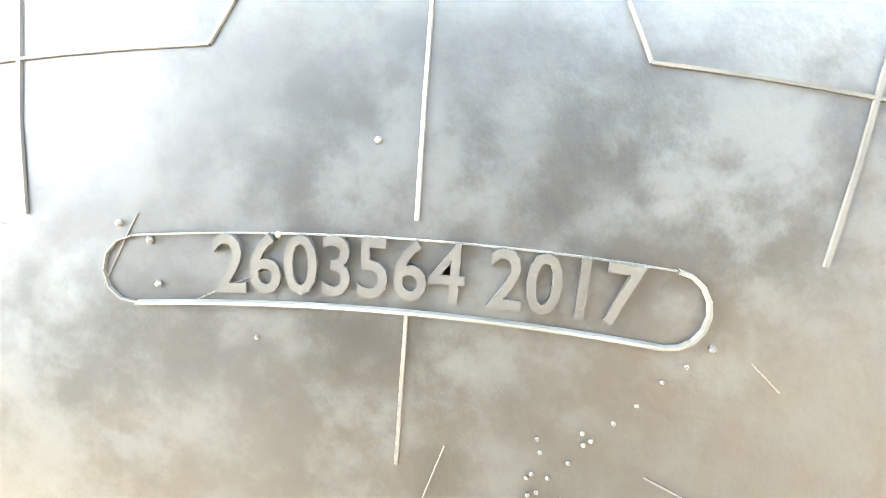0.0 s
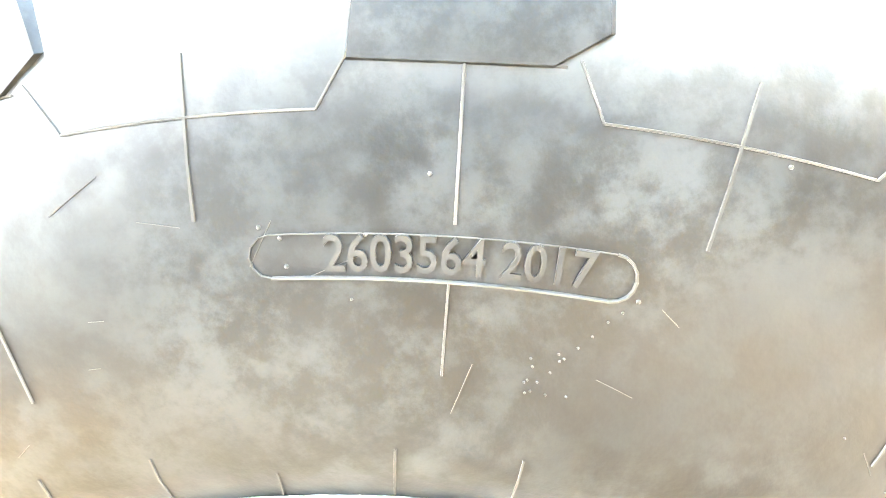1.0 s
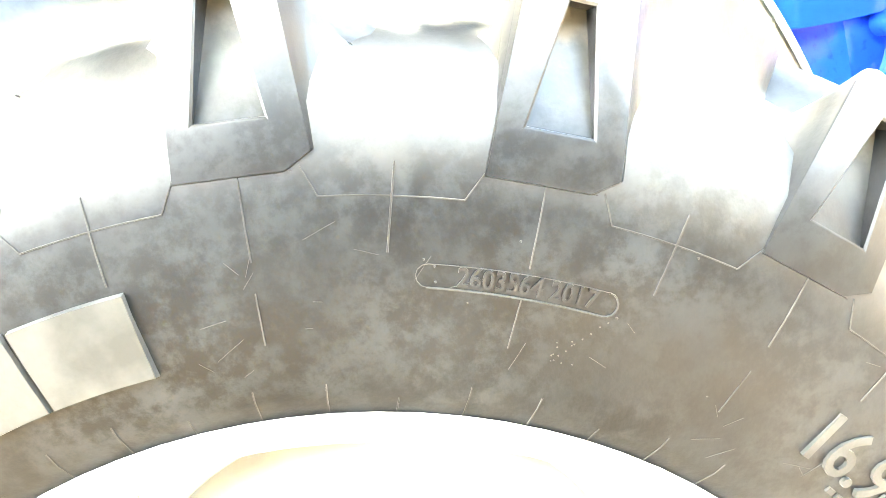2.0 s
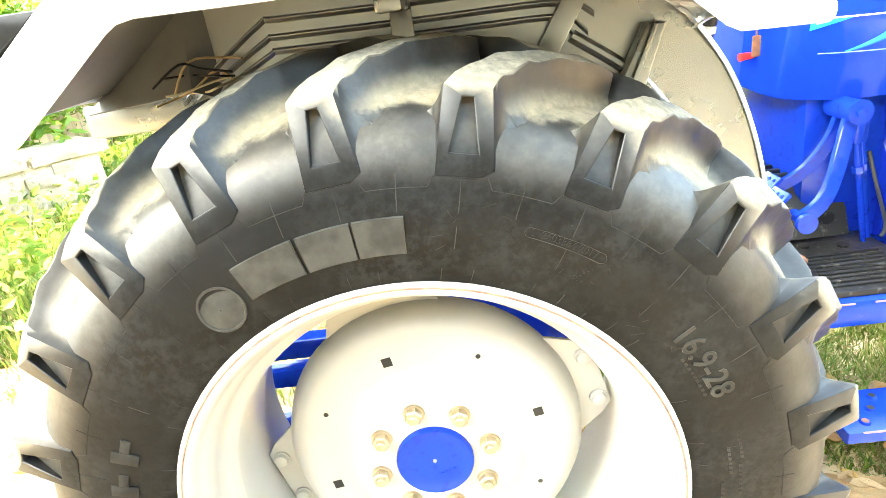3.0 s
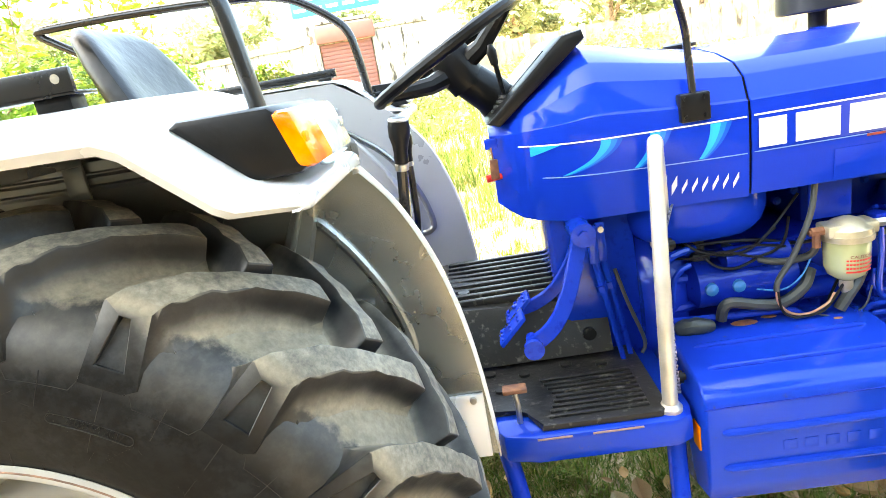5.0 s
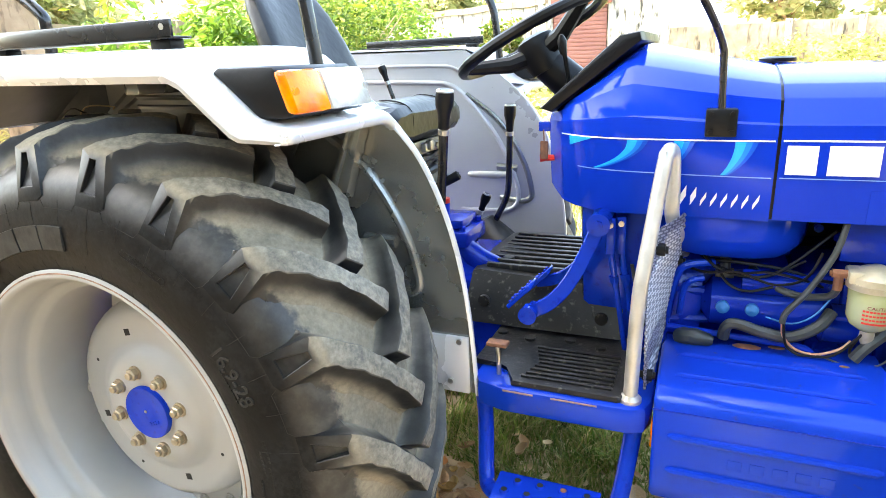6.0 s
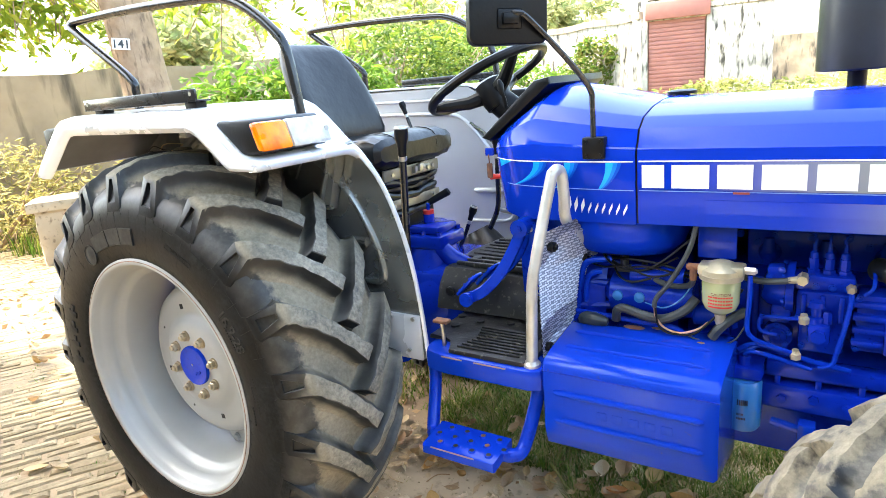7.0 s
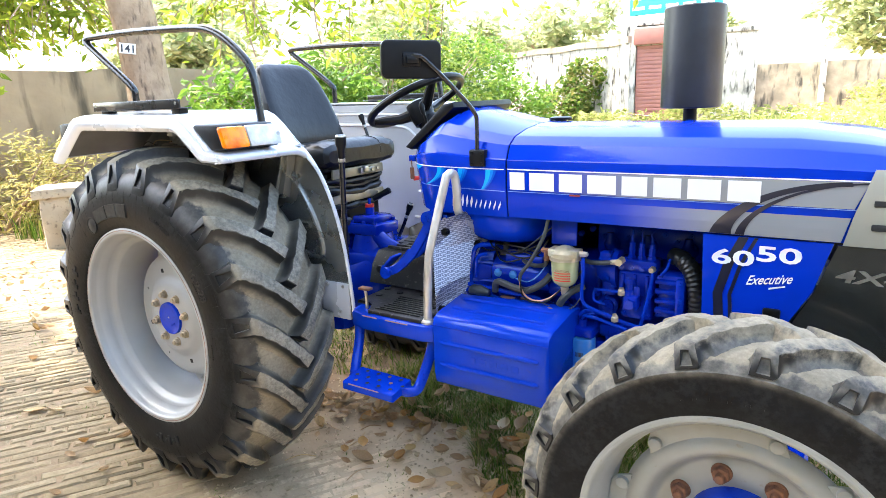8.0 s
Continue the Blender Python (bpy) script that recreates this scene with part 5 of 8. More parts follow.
def band(bm, x0, x1, z0, z1, skew0=0.0, skew1=0.0, n=10, off=0.0016):
    """A thin band on the bonnet's side; skew slants its ends."""
    rows = []
    for i in range(n + 1):
        t = i / n
        r = []
        for k in range(3):
            z = z0 + (z1 - z0) * k / 2
            xa, xb = x0 + skew0 * k / 2, x1 + skew1 * k / 2
            r.append((xa + (xb - xa) * t, side_y(z) - off, z))
        rows.append(r)
    sheet(bm, rows, 0.001)


# upper white pinstripe; the lower line paints the glint along a crease
for z0, z1, x0, x1 in ((1.2872, 1.2906, 1.322, 2.325), (1.2140, 1.2158, 1.322, 2.31)):
    bm = B()
    band(bm, x0, x1, z0, z1)
    decal("pinstripe", bm, WHITE if z0 > 1.25 else CREASE_GLINT, bonnet, "white pinstripe" if z0 > 1.25 else "pale blue line for the glint of the lower crease")


def fading(name, x0, x1):
    """A silver foil that turns to the paint's blue along the bonnet."""
    m = bpy.data.materials.new(name)
    m.use_nodes = True
    nt = m.node_tree
    tc, sp, rp = nt.nodes.new("ShaderNodeTexCoord"), nt.nodes.new("ShaderNodeSeparateXYZ"), nt.nodes.new("ShaderNodeMapRange")
    nt.links.new(tc.outputs["Object"], sp.inputs[0])
    nt.links.new(sp.outputs["X"], rp.inputs["Value"])
    rp.interpolation_type = "SMOOTHSTEP"
    rp.inputs["From Min"].default_value, rp.inputs["From Max"].default_value = x0, x1
    n = nt.nodes.new("ShaderNodeTexNoise")
    n.inputs["Scale"].default_value = 5
    nt.links.new(tc.outputs["Object"], n.inputs["Vector"])
    g = nt.nodes.new("ShaderNodeMix")
    g.data_type = "RGBA"
    g.inputs["A"].default_value, g.inputs["B"].default_value = (0.25, 0.255, 0.262, 1), (0.31, 0.315, 0.32, 1)
    nt.links.new(n.outputs["Fac"], g.inputs["Factor"])
    mx = nt.nodes.new("ShaderNodeMix")
    mx.data_type = "RGBA"
    mx.inputs["A"].default_value = (0.0, 0.029, 0.43, 1)
    nt.links.new(g.outputs["Result"], mx.inputs["B"])
    nt.links.new(rp.outputs["Result"], mx.inputs["Factor"])
    b = nt.nodes["Principled BSDF"]
    nt.links.new(mx.outputs["Result"], b.inputs["Base Color"])
    b.inputs["Roughness"].default_value, b.inputs["Specular IOR Level"].default_value = 0.06, 0.26
    b.inputs["Specular Tint"].default_value = (0.45, 0.62, 1.0, 1)
    return m


SILV, SILV_LOW = fading("fading_silver_decal", 1.40, 1.86), fading("fading_silver_decal_low", 1.66, 2.02)
bm = B()
band(bm, 1.33, 2.296, 1.2175, 1.286, 0, 0.026, off=0.0010)
decal("silver_band", bm, SILV, bonnet, "silver band that fades into blue")
bm = B()
band(bm, 1.48, 2.275, 1.128, 1.194, 0, 0.016, off=0.0010)
decal("silver_band", bm, SILV_LOW, bonnet, "silver lower band that fades into blue")
# dark sweeping arcs across the bands
for off, w in ((0.0, 0.036), (0.050, 0.014)):
    bm = B()
    rows = []
    for i in range(21):
        t = i / 20
        x = 1.985 + off + 0.30 * t ** 1.6
        z = 1.129 + 0.157 * (1 - (1 - t) ** 1.7)
        wz = w * (0.75 - 0.45 * t)
        rows.append([(x - wz * (1 - t), side_y(z) - 0.0030, z), (x + wz * (1 - t) + 0.003, side_y(z) - 0.0030, max(1.129, z - wz * t))])
    sheet(bm, rows, 0.001)
    decal("dark_arc", bm, BLACKDEC, bonnet, "dark sweeping decal arc")
# maker's name as plain white blocks
w8 = (0.066, 0.098, 0.088, 0.102, 0.088, 0.090, 0.100, 0.094)
x = 1.330
for k, w in enumerate(w8):
    bm = B()
    band(bm, x, x + w - 0.012, 1.2225, 1.2800, 0, 0, 3, off=0.0034)
    decal("white_block", bm, WHITE, bonnet, "plain white block of the name strip")
    x += w + 0.0055
bm = B()
band(bm, 1.54, 1.575, 1.2105, 1.2155, off=0.0036)
decal("scuff", bm, mat("scraped_primer", (0.30, 0.04, 0.02), 0.7), bonnet, "rusty scuff")
# cyan flames, a pinstripe and a painted crease glint on the cowl


def cowl_y(x, z):
    q = interp([(0.805, 0.38), (0.83, 0.52), (0.852, 0.645), (0.858, 0.675), (0.89, 0.765), (0.94, 0.87), (1.0, 0.93), (1.03, 0.945), (1.15, 0.985), (1.25, 1.0), (1.312, 1.0)], x)
    lean = 0.02 * (1 - min(1, (z - 1.126) / 0.17)) * (1.312 - x) / 0.5 * 3
    return CY - (CY - side_y(z) - lean) * q - 0.0016


def cowl_band(bm, f0, f1, x0, x1, n=14, off=0.0):
    sheet(bm, [[(x, cowl_y(x, f0(x)) - off, f0(x)), (x, cowl_y(x, (f0(x) + f1(x)) / 2) - off, (f0(x) + f1(x)) / 2), (x, cowl_y(x, f1(x)) - off, f1(x))] for x in [x0 + (x1 - x0) * i / n for i in range(n + 1)]], 0.001)


for z, x0, x1, half, paint, label in ((1.288, 0.862, 1.308, 0.0014, WHITE, "white pinstripe"), (1.214, 0.905, 1.308, 0.0010, CREASE_GLINT, "pale blue line for the glint of the lower crease")):
    bm = B()
    cowl_band(bm, lambda q: z - half, lambda q: z + half, x0, x1)
    decal("pinstripe", bm, paint, cowl, label)
# crescents: a sharp hollow edge behind, fading forwards in three bands
for xt, xb, w in ((1.024, 0.945, 0.044), (1.120, 1.088, 0.042), (1.237, 1.214, 0.042)):
    for k, paint in enumerate((CYAN, CYAN_MID, CYAN_END)):
        bm = B()
        rows = []
        for i in range(15):
            t = i / 14
            z = 1.2165 + t * 0.0690
            xe = xb + (xt - xb) * (1 - (1 - t) ** 2.2)
            ww = w * (0.35 + 0.65 * t ** 0.8)
            cuts = (0.0, 0.48, 0.76, 1.0)
            xl, xr = xe + ww * cuts[k], xe + ww * cuts[k + 1]
            rows.append([(xl, cowl_y(xl, z), z), ((xl + xr) / 2, cowl_y((xl + xr) / 2, z), z), (xr, cowl_y(xr, z), z)])
        sheet(bm, rows, 0.001)
        decal("cyan_flame", bm, paint, cowl, "cyan crescent decal that fades into the blue" if k == 0 else "")
bm = B()
cowl_band(bm, lambda q: 1.264 + 0.022 * (q - 0.885) / 0.06, lambda q: 1.2866, 0.885, 0.945, 6)
decal("cyan_flame", bm, CYAN, cowl, "short cyan decal under the pinstripe")
# script word as slanted white strokes, three tall ones first
for k in range(9):
    bm = B()
    x0 = 1.120 + k * 0.0200
    h = (0.046, 0.044, 0.040)[k] if k < 3 else 0.021
    cowl_band(bm, lambda q, a=x0: 1.146 + (q - a) * 1.9, lambda q, a=x0, hh=h: 1.146 + hh * 0.55 + (q - a) * 1.9, x0, x0 + 0.011, 3, 0.001)
    decal("script_stroke", bm, WHITE, cowl, "white slanted stroke of a script word")

# bonnet nose and side panel
nose = None
for s in (1, -1):
    bm = B()
    f = (lambda y: y) if s == 1 else (lambda y: 2 * CY - y)
    sheet(bm, [[(x0 + (x1 - x0) * k / 3, f(y), z) for k in range(4)] for x0, x1, y, z in ((2.280, 2.64, 0.676, 1.122), (2.296, 2.66, 0.667, 1.20), (2.322, 2.66, 0.664, 1.290), (2.330, 2.66, 0.672, 1.318))], 0.003)
    o = part("nose_cladding", bm, GRILLE, tractor, "grey-green slotted nose cladding")
    nose = nose or o
for z in (1.235, 1.175):
    bm = B()
    box(bm, 2.335, 2.50, 0.660, 0.668, z - 0.008, z + 0.008, 0.003)
    part("vent_slot", bm, HOLE, nose, "dark vent slot")
bm = B()
prism(bm, [(1.940, 1.122), (2.262, 1.122), (2.225, 0.985), (2.16, 0.86), (1.950, 0.86)], 0.686, 0.694, 0.003)
panel = part("side_panel", bm, BLUE, tractor, "blue radiator side panel")
bm = B()
prism(bm, [(2.268, 1.118), (2.66, 1.118), (2.66, 0.80), (2.165, 0.80), (2.165, 0.855), (2.232, 0.985)], 0.690, 0.70, 0.003)
gr = part("side_grille", bm, GLASSBLACK, tractor, "glossy black side grille")


def lettering(name, body, height, depth, width, place, material, parent, label, **kw):
    """Writing on a panel, each sign a part; place: (along, out, up, share of the width) to a point."""
    bm = letters(body, height, depth, **kw)
    w = max(v.co.x for v in bm.verts)
    for v in bm.verts:
        v.co = Vector(place(v.co.x * width / w, v.co.y, v.co.z, v.co.x / w))
    for piece in islands(bm):
        part(name, piece, material, parent, label, smooth=False)


lettering("number_digit", "6050", 0.043, 0.003, 0.225, lambda x, y, z, t: (1.968 + x, 0.6845 + y, 1.040 + z + (0.018 if t > 0.5 else 0.0)), WHITE, panel, "white bold digit of the number 6050", bold=0.02)
lettering("word_letter", "Executive", 0.026, 0.002, 0.115, lambda x, y, z, t: (2.062 + x, 0.6845 + y, 0.985 + z + 0.018 * t), WHITE, panel, "white slanted letter of the word Executive", shear=0.5, bold=0.01)
bm = B()
prism(bm, [(2.12, 0.978), (2.16, 0.990), (2.16, 0.993), (2.12, 0.983)], 0.6835, 0.686)
part("underline", bm, WHITE, panel, smooth=False)
for x0 in (1.985, 2.025):
    bm = B()
    ww = 0.026 if x0 < 2 else 0.010
    prism(bm, [(x0, 0.862), (x0 - 0.008, 0.95), (x0 + 0.015, 1.04), (x0 + 0.05, 1.12), (x0 + 0.05 + ww, 1.12), (x0 + 0.015 + ww, 1.04), (x0 - 0.008 + ww, 0.95), (x0 + ww, 0.862)], 0.6846, 0.6862)
    part("dark_stripe", bm, BLACKDEC, panel, "dark decal stripe", smooth=False)
bm = B()
box(bm, 2.11, 2.155, 0.676, 0.69, 0.875, 0.925, 0.006)
part("latch", bm, BLACK, panel, "black panel latch")
lettering("drive_letter", "4X4", 0.034, 0.004, 0.15, lambda x, y, z, t: (2.272 + x, 0.687 + y, 1.022 + z), STEEL, gr, "chrome sign of the word 4X4", shear=0.15, bold=0.02)

# exhaust, filler cap, mirror
bm = B()
tube(bm, [(1.765, 1.262, 1.395), (1.765, 1.262, 1.50)], 0.024, 16)
ex = part("exhaust_pipe", bm, BLACK, tractor, "black upright exhaust")
bm = B()
tube(bm, [(1.765, 1.262, 1.458), (1.765, 1.262, 1.460), (1.765, 1.262, 1.464), (1.765, 1.262, 1.803), (1.765, 1.262, 1.807), (1.765, 1.262, 1.808)], [0.060, 0.101, 0.104, 0.104, 0.101, 0.03], 40)
part("silencer", bm, mat("satin_black_silencer", (0.025, 0.028, 0.032), 0.32, color2=(0.012, 0.013, 0.015), scale=6, bump=0.04), ex, "satin black silencer drum")
bm = B()
tube(bm, [(1.33, 1.10, 1.415), (1.33, 1.10, 1.428), (1.33, 1.10, 1.430), (1.33, 1.10, 1.438), (1.33, 1.10, 1.442)], [0.022, 0.022, 0.042, 0.042, 0.030], 24)
part("filler_cap", bm, BLACK, cowl, "black filler cap")
bm = B()
box(bm, 1.178, 1.237, 0.660, 0.690, 1.296, 1.352, 0.004)
mb = part("mirror_bracket", bm, BLACK, tractor, "black bolted mirror bracket")
for x, z in ((1.188, 1.306), (1.227, 1.306), (1.227, 1.342), (1.188, 1.342)):
    bm = B()
    cyl(bm, (x, 0.661, z), (x, 0.654, z), 0.005, 6)
    part("bolt", bm, BLACK, mb)
bm = B()
tube(bm, smooth_path([(1.207, 0.668, 1.33), (1.203, 0.676, 1.43), (1.198, 0.672, 1.475), (1.165, 0.62, 1.545), (1.105, 0.535, 1.645), (1.085, 0.512, 1.662), (1.068, 0.505, 1.658)], 6), 0.0075, 10)
part("mirror_arm", bm, BLACKTUBE, mb, "bent black mirror arm")
MM = pose(1.062, 0.512, 1.652, 0, 2, 46)
bm = B()
box(bm, -0.098, 0.098, -0.004, 0.026, -0.060, 0.060)
bmesh.ops.bevel(bm, geom=[e for e in bm.edges if abs(e.verts[0].co.y - e.verts[1].co.y) > 0.02], offset=0.022, segments=5, affect="EDGES", profile=0.5)
bmesh.ops.bevel(bm, geom=[e for e in bm.edges if all(v.co.y < 0 for v in e.verts)], offset=0.008, segments=3, affect="EDGES", profile=0.6)
for v in bm.verts:
    v.co = MM @ v.co
mir = part("mirror_head", bm, BLACK, mb, "rounded black mirror housing")
bm = B()
box(bm, -0.030, 0.030, -0.0075, -0.003, -0.024, 0.022, 0.004, MM)
part("mirror_back_panel", bm, BLACK, mir, "raised back panel")
bm = B()
box(bm, -0.02, 0.02, -0.02, -0.004, -0.014, 0.012, 0.004, MM)
part("mirror_clamp", bm, BLACK, mir)
bm = B()
box(bm, -0.085, 0.085, 0.0255, 0.028, -0.048, 0.048, 0.001, MM)
part("mirror_glass", bm, mat("mirror_glass", (0.8, 0.8, 0.8), 0.03, 1.0), mir)

# ---- steering, seat, levers ----
SC = Vector((0.735, 0.985, 1.518))
SM2 = Matrix.Translation(SC) @ pose(0, 0, 0, 0, -27, 0)
bm = B()
N = 44
rings = []
for i in range(N):
    a = 2 * math.pi * i / N
    grip = 0.0145 + 0.0016 * math.sin(i * math.pi)
    c = Vector((math.cos(a) * 0.206, math.sin(a) * 0.206, 0))
    rad = c.normalized()
    rings.append([bm.verts.new(SM2 @ (c + (rad * math.cos(b) + Vector((0, 0, 1)) * math.sin(b)) * (0.0145 if (i % 2 or math.cos(b) > -0.2) else 0.0165))) for b in [2 * math.pi * k / 10 for k in range(10)]])
ring_faces(bm, rings + [rings[0]], True, False)
sw = part("steering_wheel", bm, BLACK, tractor, "black steering wheel with a finger-grip rim")
for a in (90, 210, 330):
    bm = B()
    m = SM2 @ pose(0, 0, -0.012, 0, 0, a)
    tube(bm, [m @ Vector((0.03, 0, -0.035)), m @ Vector((0.09, 0, -0.028)), m @ Vector((0.16, 0, -0.002)), m @ Vector((0.204, 0, 0.012))], [0.026, 0.022, 0.018, 0.012], 10)
    part("spoke", bm, BLACK, sw)
bm = B()
tube(bm, [SM2 @ Vector((0, 0, z)) for z in (0.0, -0.01, -0.05, -0.10)], [0.03, 0.05, 0.055, 0.045], 24)
part("boss", bm, BLACK, sw)
bm = B()
tube(bm, [SM2 @ Vector((0, 0, -0.07)), (0.83, 1.0, 1.40), (0.90, 1.02, 1.30)], [0.045, 0.05, 0.06], 18)
part("steering_column", bm, BLACK, tractor, "black steering column cover")
bm = B()
tube(bm, [(0.86, 0.90, 1.36), (0.845, 0.885, 1.46), (0.842, 0.88, 1.475)], [0.006, 0.006, 0.006], 8)
tube(bm, [(0.842, 0.88, 1.47), (0.838, 0.876, 1.50), (0.836, 0.874, 1.515)], [0.009, 0.012, 0.005], 10)
part("stalk", bm, BLACK, tractor, "black column stalk")
for k in range(5):
    bm = B()
    tube(bm, [(0.843 + k * .004, 0.905, 1.352 + k * 0.010), (0.843 + k * .004, 0.905, 1.359 + k * 0.010)], [0.032 - k * 0.003, 0.030 - k * 0.003], 16)
    part("rubber_boot", bm, BLACK, tractor, "ribbed black boot under the wheel")
bm = B()
box(bm, 0.79, 0.82, 0.838, 0.85, 1.285, 1.31, 0.004)
part("ignition_lock", bm, BLUE_WORN, tractor, "ignition lock with a key and tag")
bm = B()
box(bm, 0.795, 0.815, 0.835, 0.84, 1.215, 1.262, 0.003)
tube(bm, [(0.805, 0.838, 1.262), (0.803, 0.838, 1.29)], 0.002, 6)
part("key_tag", bm, RUST, tractor, "brown key tag")

# seat
seat = new("seat")
seat.parent = tractor
tagged(seat, "black vinyl seat with a high curved backrest")
bm = B()
rows = []
prof_b = [(1.325, 0.205, 0.03), (1.36, 0.215, 0.045), (1.44, 0.215, 0.05), (1.53, 0.207, 0.048), (1.615, 0.190, 0.042), (1.672, 0.165, 0.035), (1.697, 0.135, 0.022), (1.706, 0.09, 0.008)]
rings = []
for z, hw, th in prof_b:
    xc = 0.035 - (z - 1.33) * 0.42
    ring = []
    for k in range(24):
        a = 2 * math.pi * k / 24
        cx, sx2 = math.cos(a), math.sin(a)
        yy = hw * math.copysign(abs(cx) ** 0.5, cx)
        xx = th * math.copysign(abs(sx2) ** 0.6, sx2) - 0.05 * (yy / 0.24) ** 2 * -1
        ring.append(bm.verts.new((xc + xx, 1.03 + yy, z + 0.012 * math.cos(3 * yy))))
    rings.append(ring)
ring_faces(bm, rings, True, True)
part("backrest", bm, VINYL, seat, "black vinyl backrest")
bm = B()
rings = []
for x, hw, z0, z1 in ((-0.06, 0.20, 1.27, 1.345), (0.0, 0.245, 1.25, 1.355), (0.12, 0.25, 1.245, 1.335), (0.25, 0.25, 1.245, 1.338), (0.265, 0.25, 1.245, 1.334), (0.28, 0.25, 1.243, 1.346), (0.33, 0.252, 1.240, 1.366), (0.38, 0.25, 1.240, 1.364), (0.415, 0.245, 1.252, 1.352), (0.432, 0.225, 1.27, 1.33)):
    ring = []
    for k in range(24):
        a = 2 * math.pi * k / 24
        cx, sx2 = math.cos(a), math.sin(a)
        ring.append(bm.verts.new((x, 0.985 + hw * math.copysign(abs(cx) ** 0.35, cx), (z0 + z1) / 2 + (z1 - z0) / 2 * math.copysign(abs(sx2) ** 0.5, sx2) + 0.004 * math.sin(k * 3 + x * 40))))
    rings.append(ring)
ring_faces(bm, rings, True, True)
part("cushion", bm, VINYL, seat, "creased black vinyl cushion")
rr = random.Random(41)
bm = B()
box(bm, 0.10, 0.345, 0.825, 1.16, 1.07, 1.245, 0.02)
part("bellows_core", bm, VINYL, seat, "black vinyl bellows under the cushion")
for z, out in ((1.236, 0.004), (1.186, 0.010), (1.160, -0.004), (1.138, 0.012), (1.072, 0.006)):
    bm = B()
    pts = [(0.10, 0.83, z)]
    for k in range(5):
        pts.append((0.13 + 0.055 * k, 0.806 - out * 0.5 + rr.uniform(-.004, .004), z + rr.uniform(-.005, .005)))
    for k in range(8):
        u = k / 7
        pts.append((0.358 + out + 0.010 * math.sin(u * math.pi) + rr.uniform(-.004, .004), 0.825 + 0.335 * u, z - 0.010 * math.sin(u * math.pi) + rr.uniform(-.005, .005)))
    pts.append((0.33, 1.175, z))
    path = smooth_path(pts, 3)
    tube(bm, path, [0.0145 + 0.003 * math.sin(i * 0.7 + z * 90) for i in range(len(path))], 10)
    part("bellows_fold", bm, VINYL, seat)
PLATE = mat("dull_yellowed_steel", (0.36, 0.32, 0.23), 0.38, 0.45, color2=(0.25, 0.21, 0.14), scale=22, bump=0.03, bscale=40)
for z, x, hgt in ((1.217, 0.392, 0.021), (1.103, 0.388, 0.019)):
    bm = B()
    box(bm, x - 0.012, x, 0.815, 1.165, z - hgt, z + hgt, 0.004)
    plate = part("steel_plate", bm, PLATE, seat, "dull steel plate of the suspension")
    for y in (0.86, 1.12):
        bm = B()
        cyl(bm, (x - 0.002, y, z), (x + 0.006, y, z), 0.008, 6)
        part("plate_bolt", bm, STEEL, plate)
# stitched seams over the cushion's front roll
for y in (0.86, 1.105):
    bm = B()
    tube(bm, smooth_path([(0.270, y, 1.334), (0.284, y, 1.346), (0.33, y, 1.3655), (0.38, y, 1.3635), (0.414, y, 1.351), (0.430, y, 1.328), (0.429, y, 1.285), (0.414, y, 1.256)], 4), 0.0022, 8)
    part("seam", bm, VINYL, seat)
bm = B()
box(bm, 0.388, 0.408, 0.985, 1.085, 1.204, 1.230, 0.004)
box(bm, 0.400, 0.418, 1.000, 1.030, 1.210, 1.238, 0.003)
cyl(bm, (0.408, 1.062, 1.217), (0.416, 1.062, 1.217), 0.009, 12)
part("adjuster", bm, STEEL, seat, "bright weight adjuster")
bm = B()
tube(bm, [(0.36, 1.08, 1.06), (0.45, 1.13, 1.11), (0.455, 1.133, 1.113)], [0.012, 0.016, 0.010], 12)
part("handle", bm, BLACK, seat, "black plastic handle")
bm = B()
box(bm, 0.05, 0.36, 0.83, 1.16, 0.98, 1.10, 0.012)
part("pedestal", bm, BLACK, seat)
bm = B()
box(bm, -0.10, 0.04, 0.80, 1.30, 1.28, 1.31, 0.008)
part("seat_pan", bm, BLACK, seat)


def lever(name, pts, r, knob, label):
    bm = B()
    tube(bm, smooth_path(pts, 5), r, 10)
    lv = part(name, bm, BLACKTUBE, tractor, label)
    e = Vector(pts[-1])
    d = (e - Vector(pts[-2])).normalized()
    bm = B()
    w = r * 1.9
    tube(bm, [e + d * knob * q for q in (0.0, 0.06, 0.22, 0.42, 0.62, 0.85, 0.96, 1.0)], [w * q for q in (0.60, 0.66, 0.64, 0.74, 0.98, 1.0, 0.93, 0.70)], 20)
    kb = part("knob", bm, BLACK, lv, "black plastic knob")
    bm = B()
    tube(bm, [e - d * 0.016, e - d * 0.014, e - d * 0.002, e], [r * 0.9, r * 1.22, r * 1.22, r * 0.9], 16)
    part("collar", bm, STEEL, lv, "bare steel collar under the knob")
    bm = B()
    tube(bm, [e + d * (knob - 0.004), e + d * (knob - 0.001), e + d * (knob + 0.0022), e + d * (knob + 0.0026)], [w * 0.90, w * 0.96, w * 0.86, w * 0.66], 18)
    part("knob_disc", bm, STEEL, kb, "bright ring round the knob's top")
    bm = B()
    cyl(bm, e + d * (knob + 0.0020), e + d * (knob + 0.0034), w * 0.62, 14)
    part("knob_face", bm, HOSE, kb, "grey disc on the knob")


lever("side_lever", [(0.575, 0.665, 0.86), (0.586, 0.657, 1.05), (0.607, 0.641, 1.22), (0.618, 0.633, 1.315)], 0.0115, 0.087, "black lever beside the mudguard")
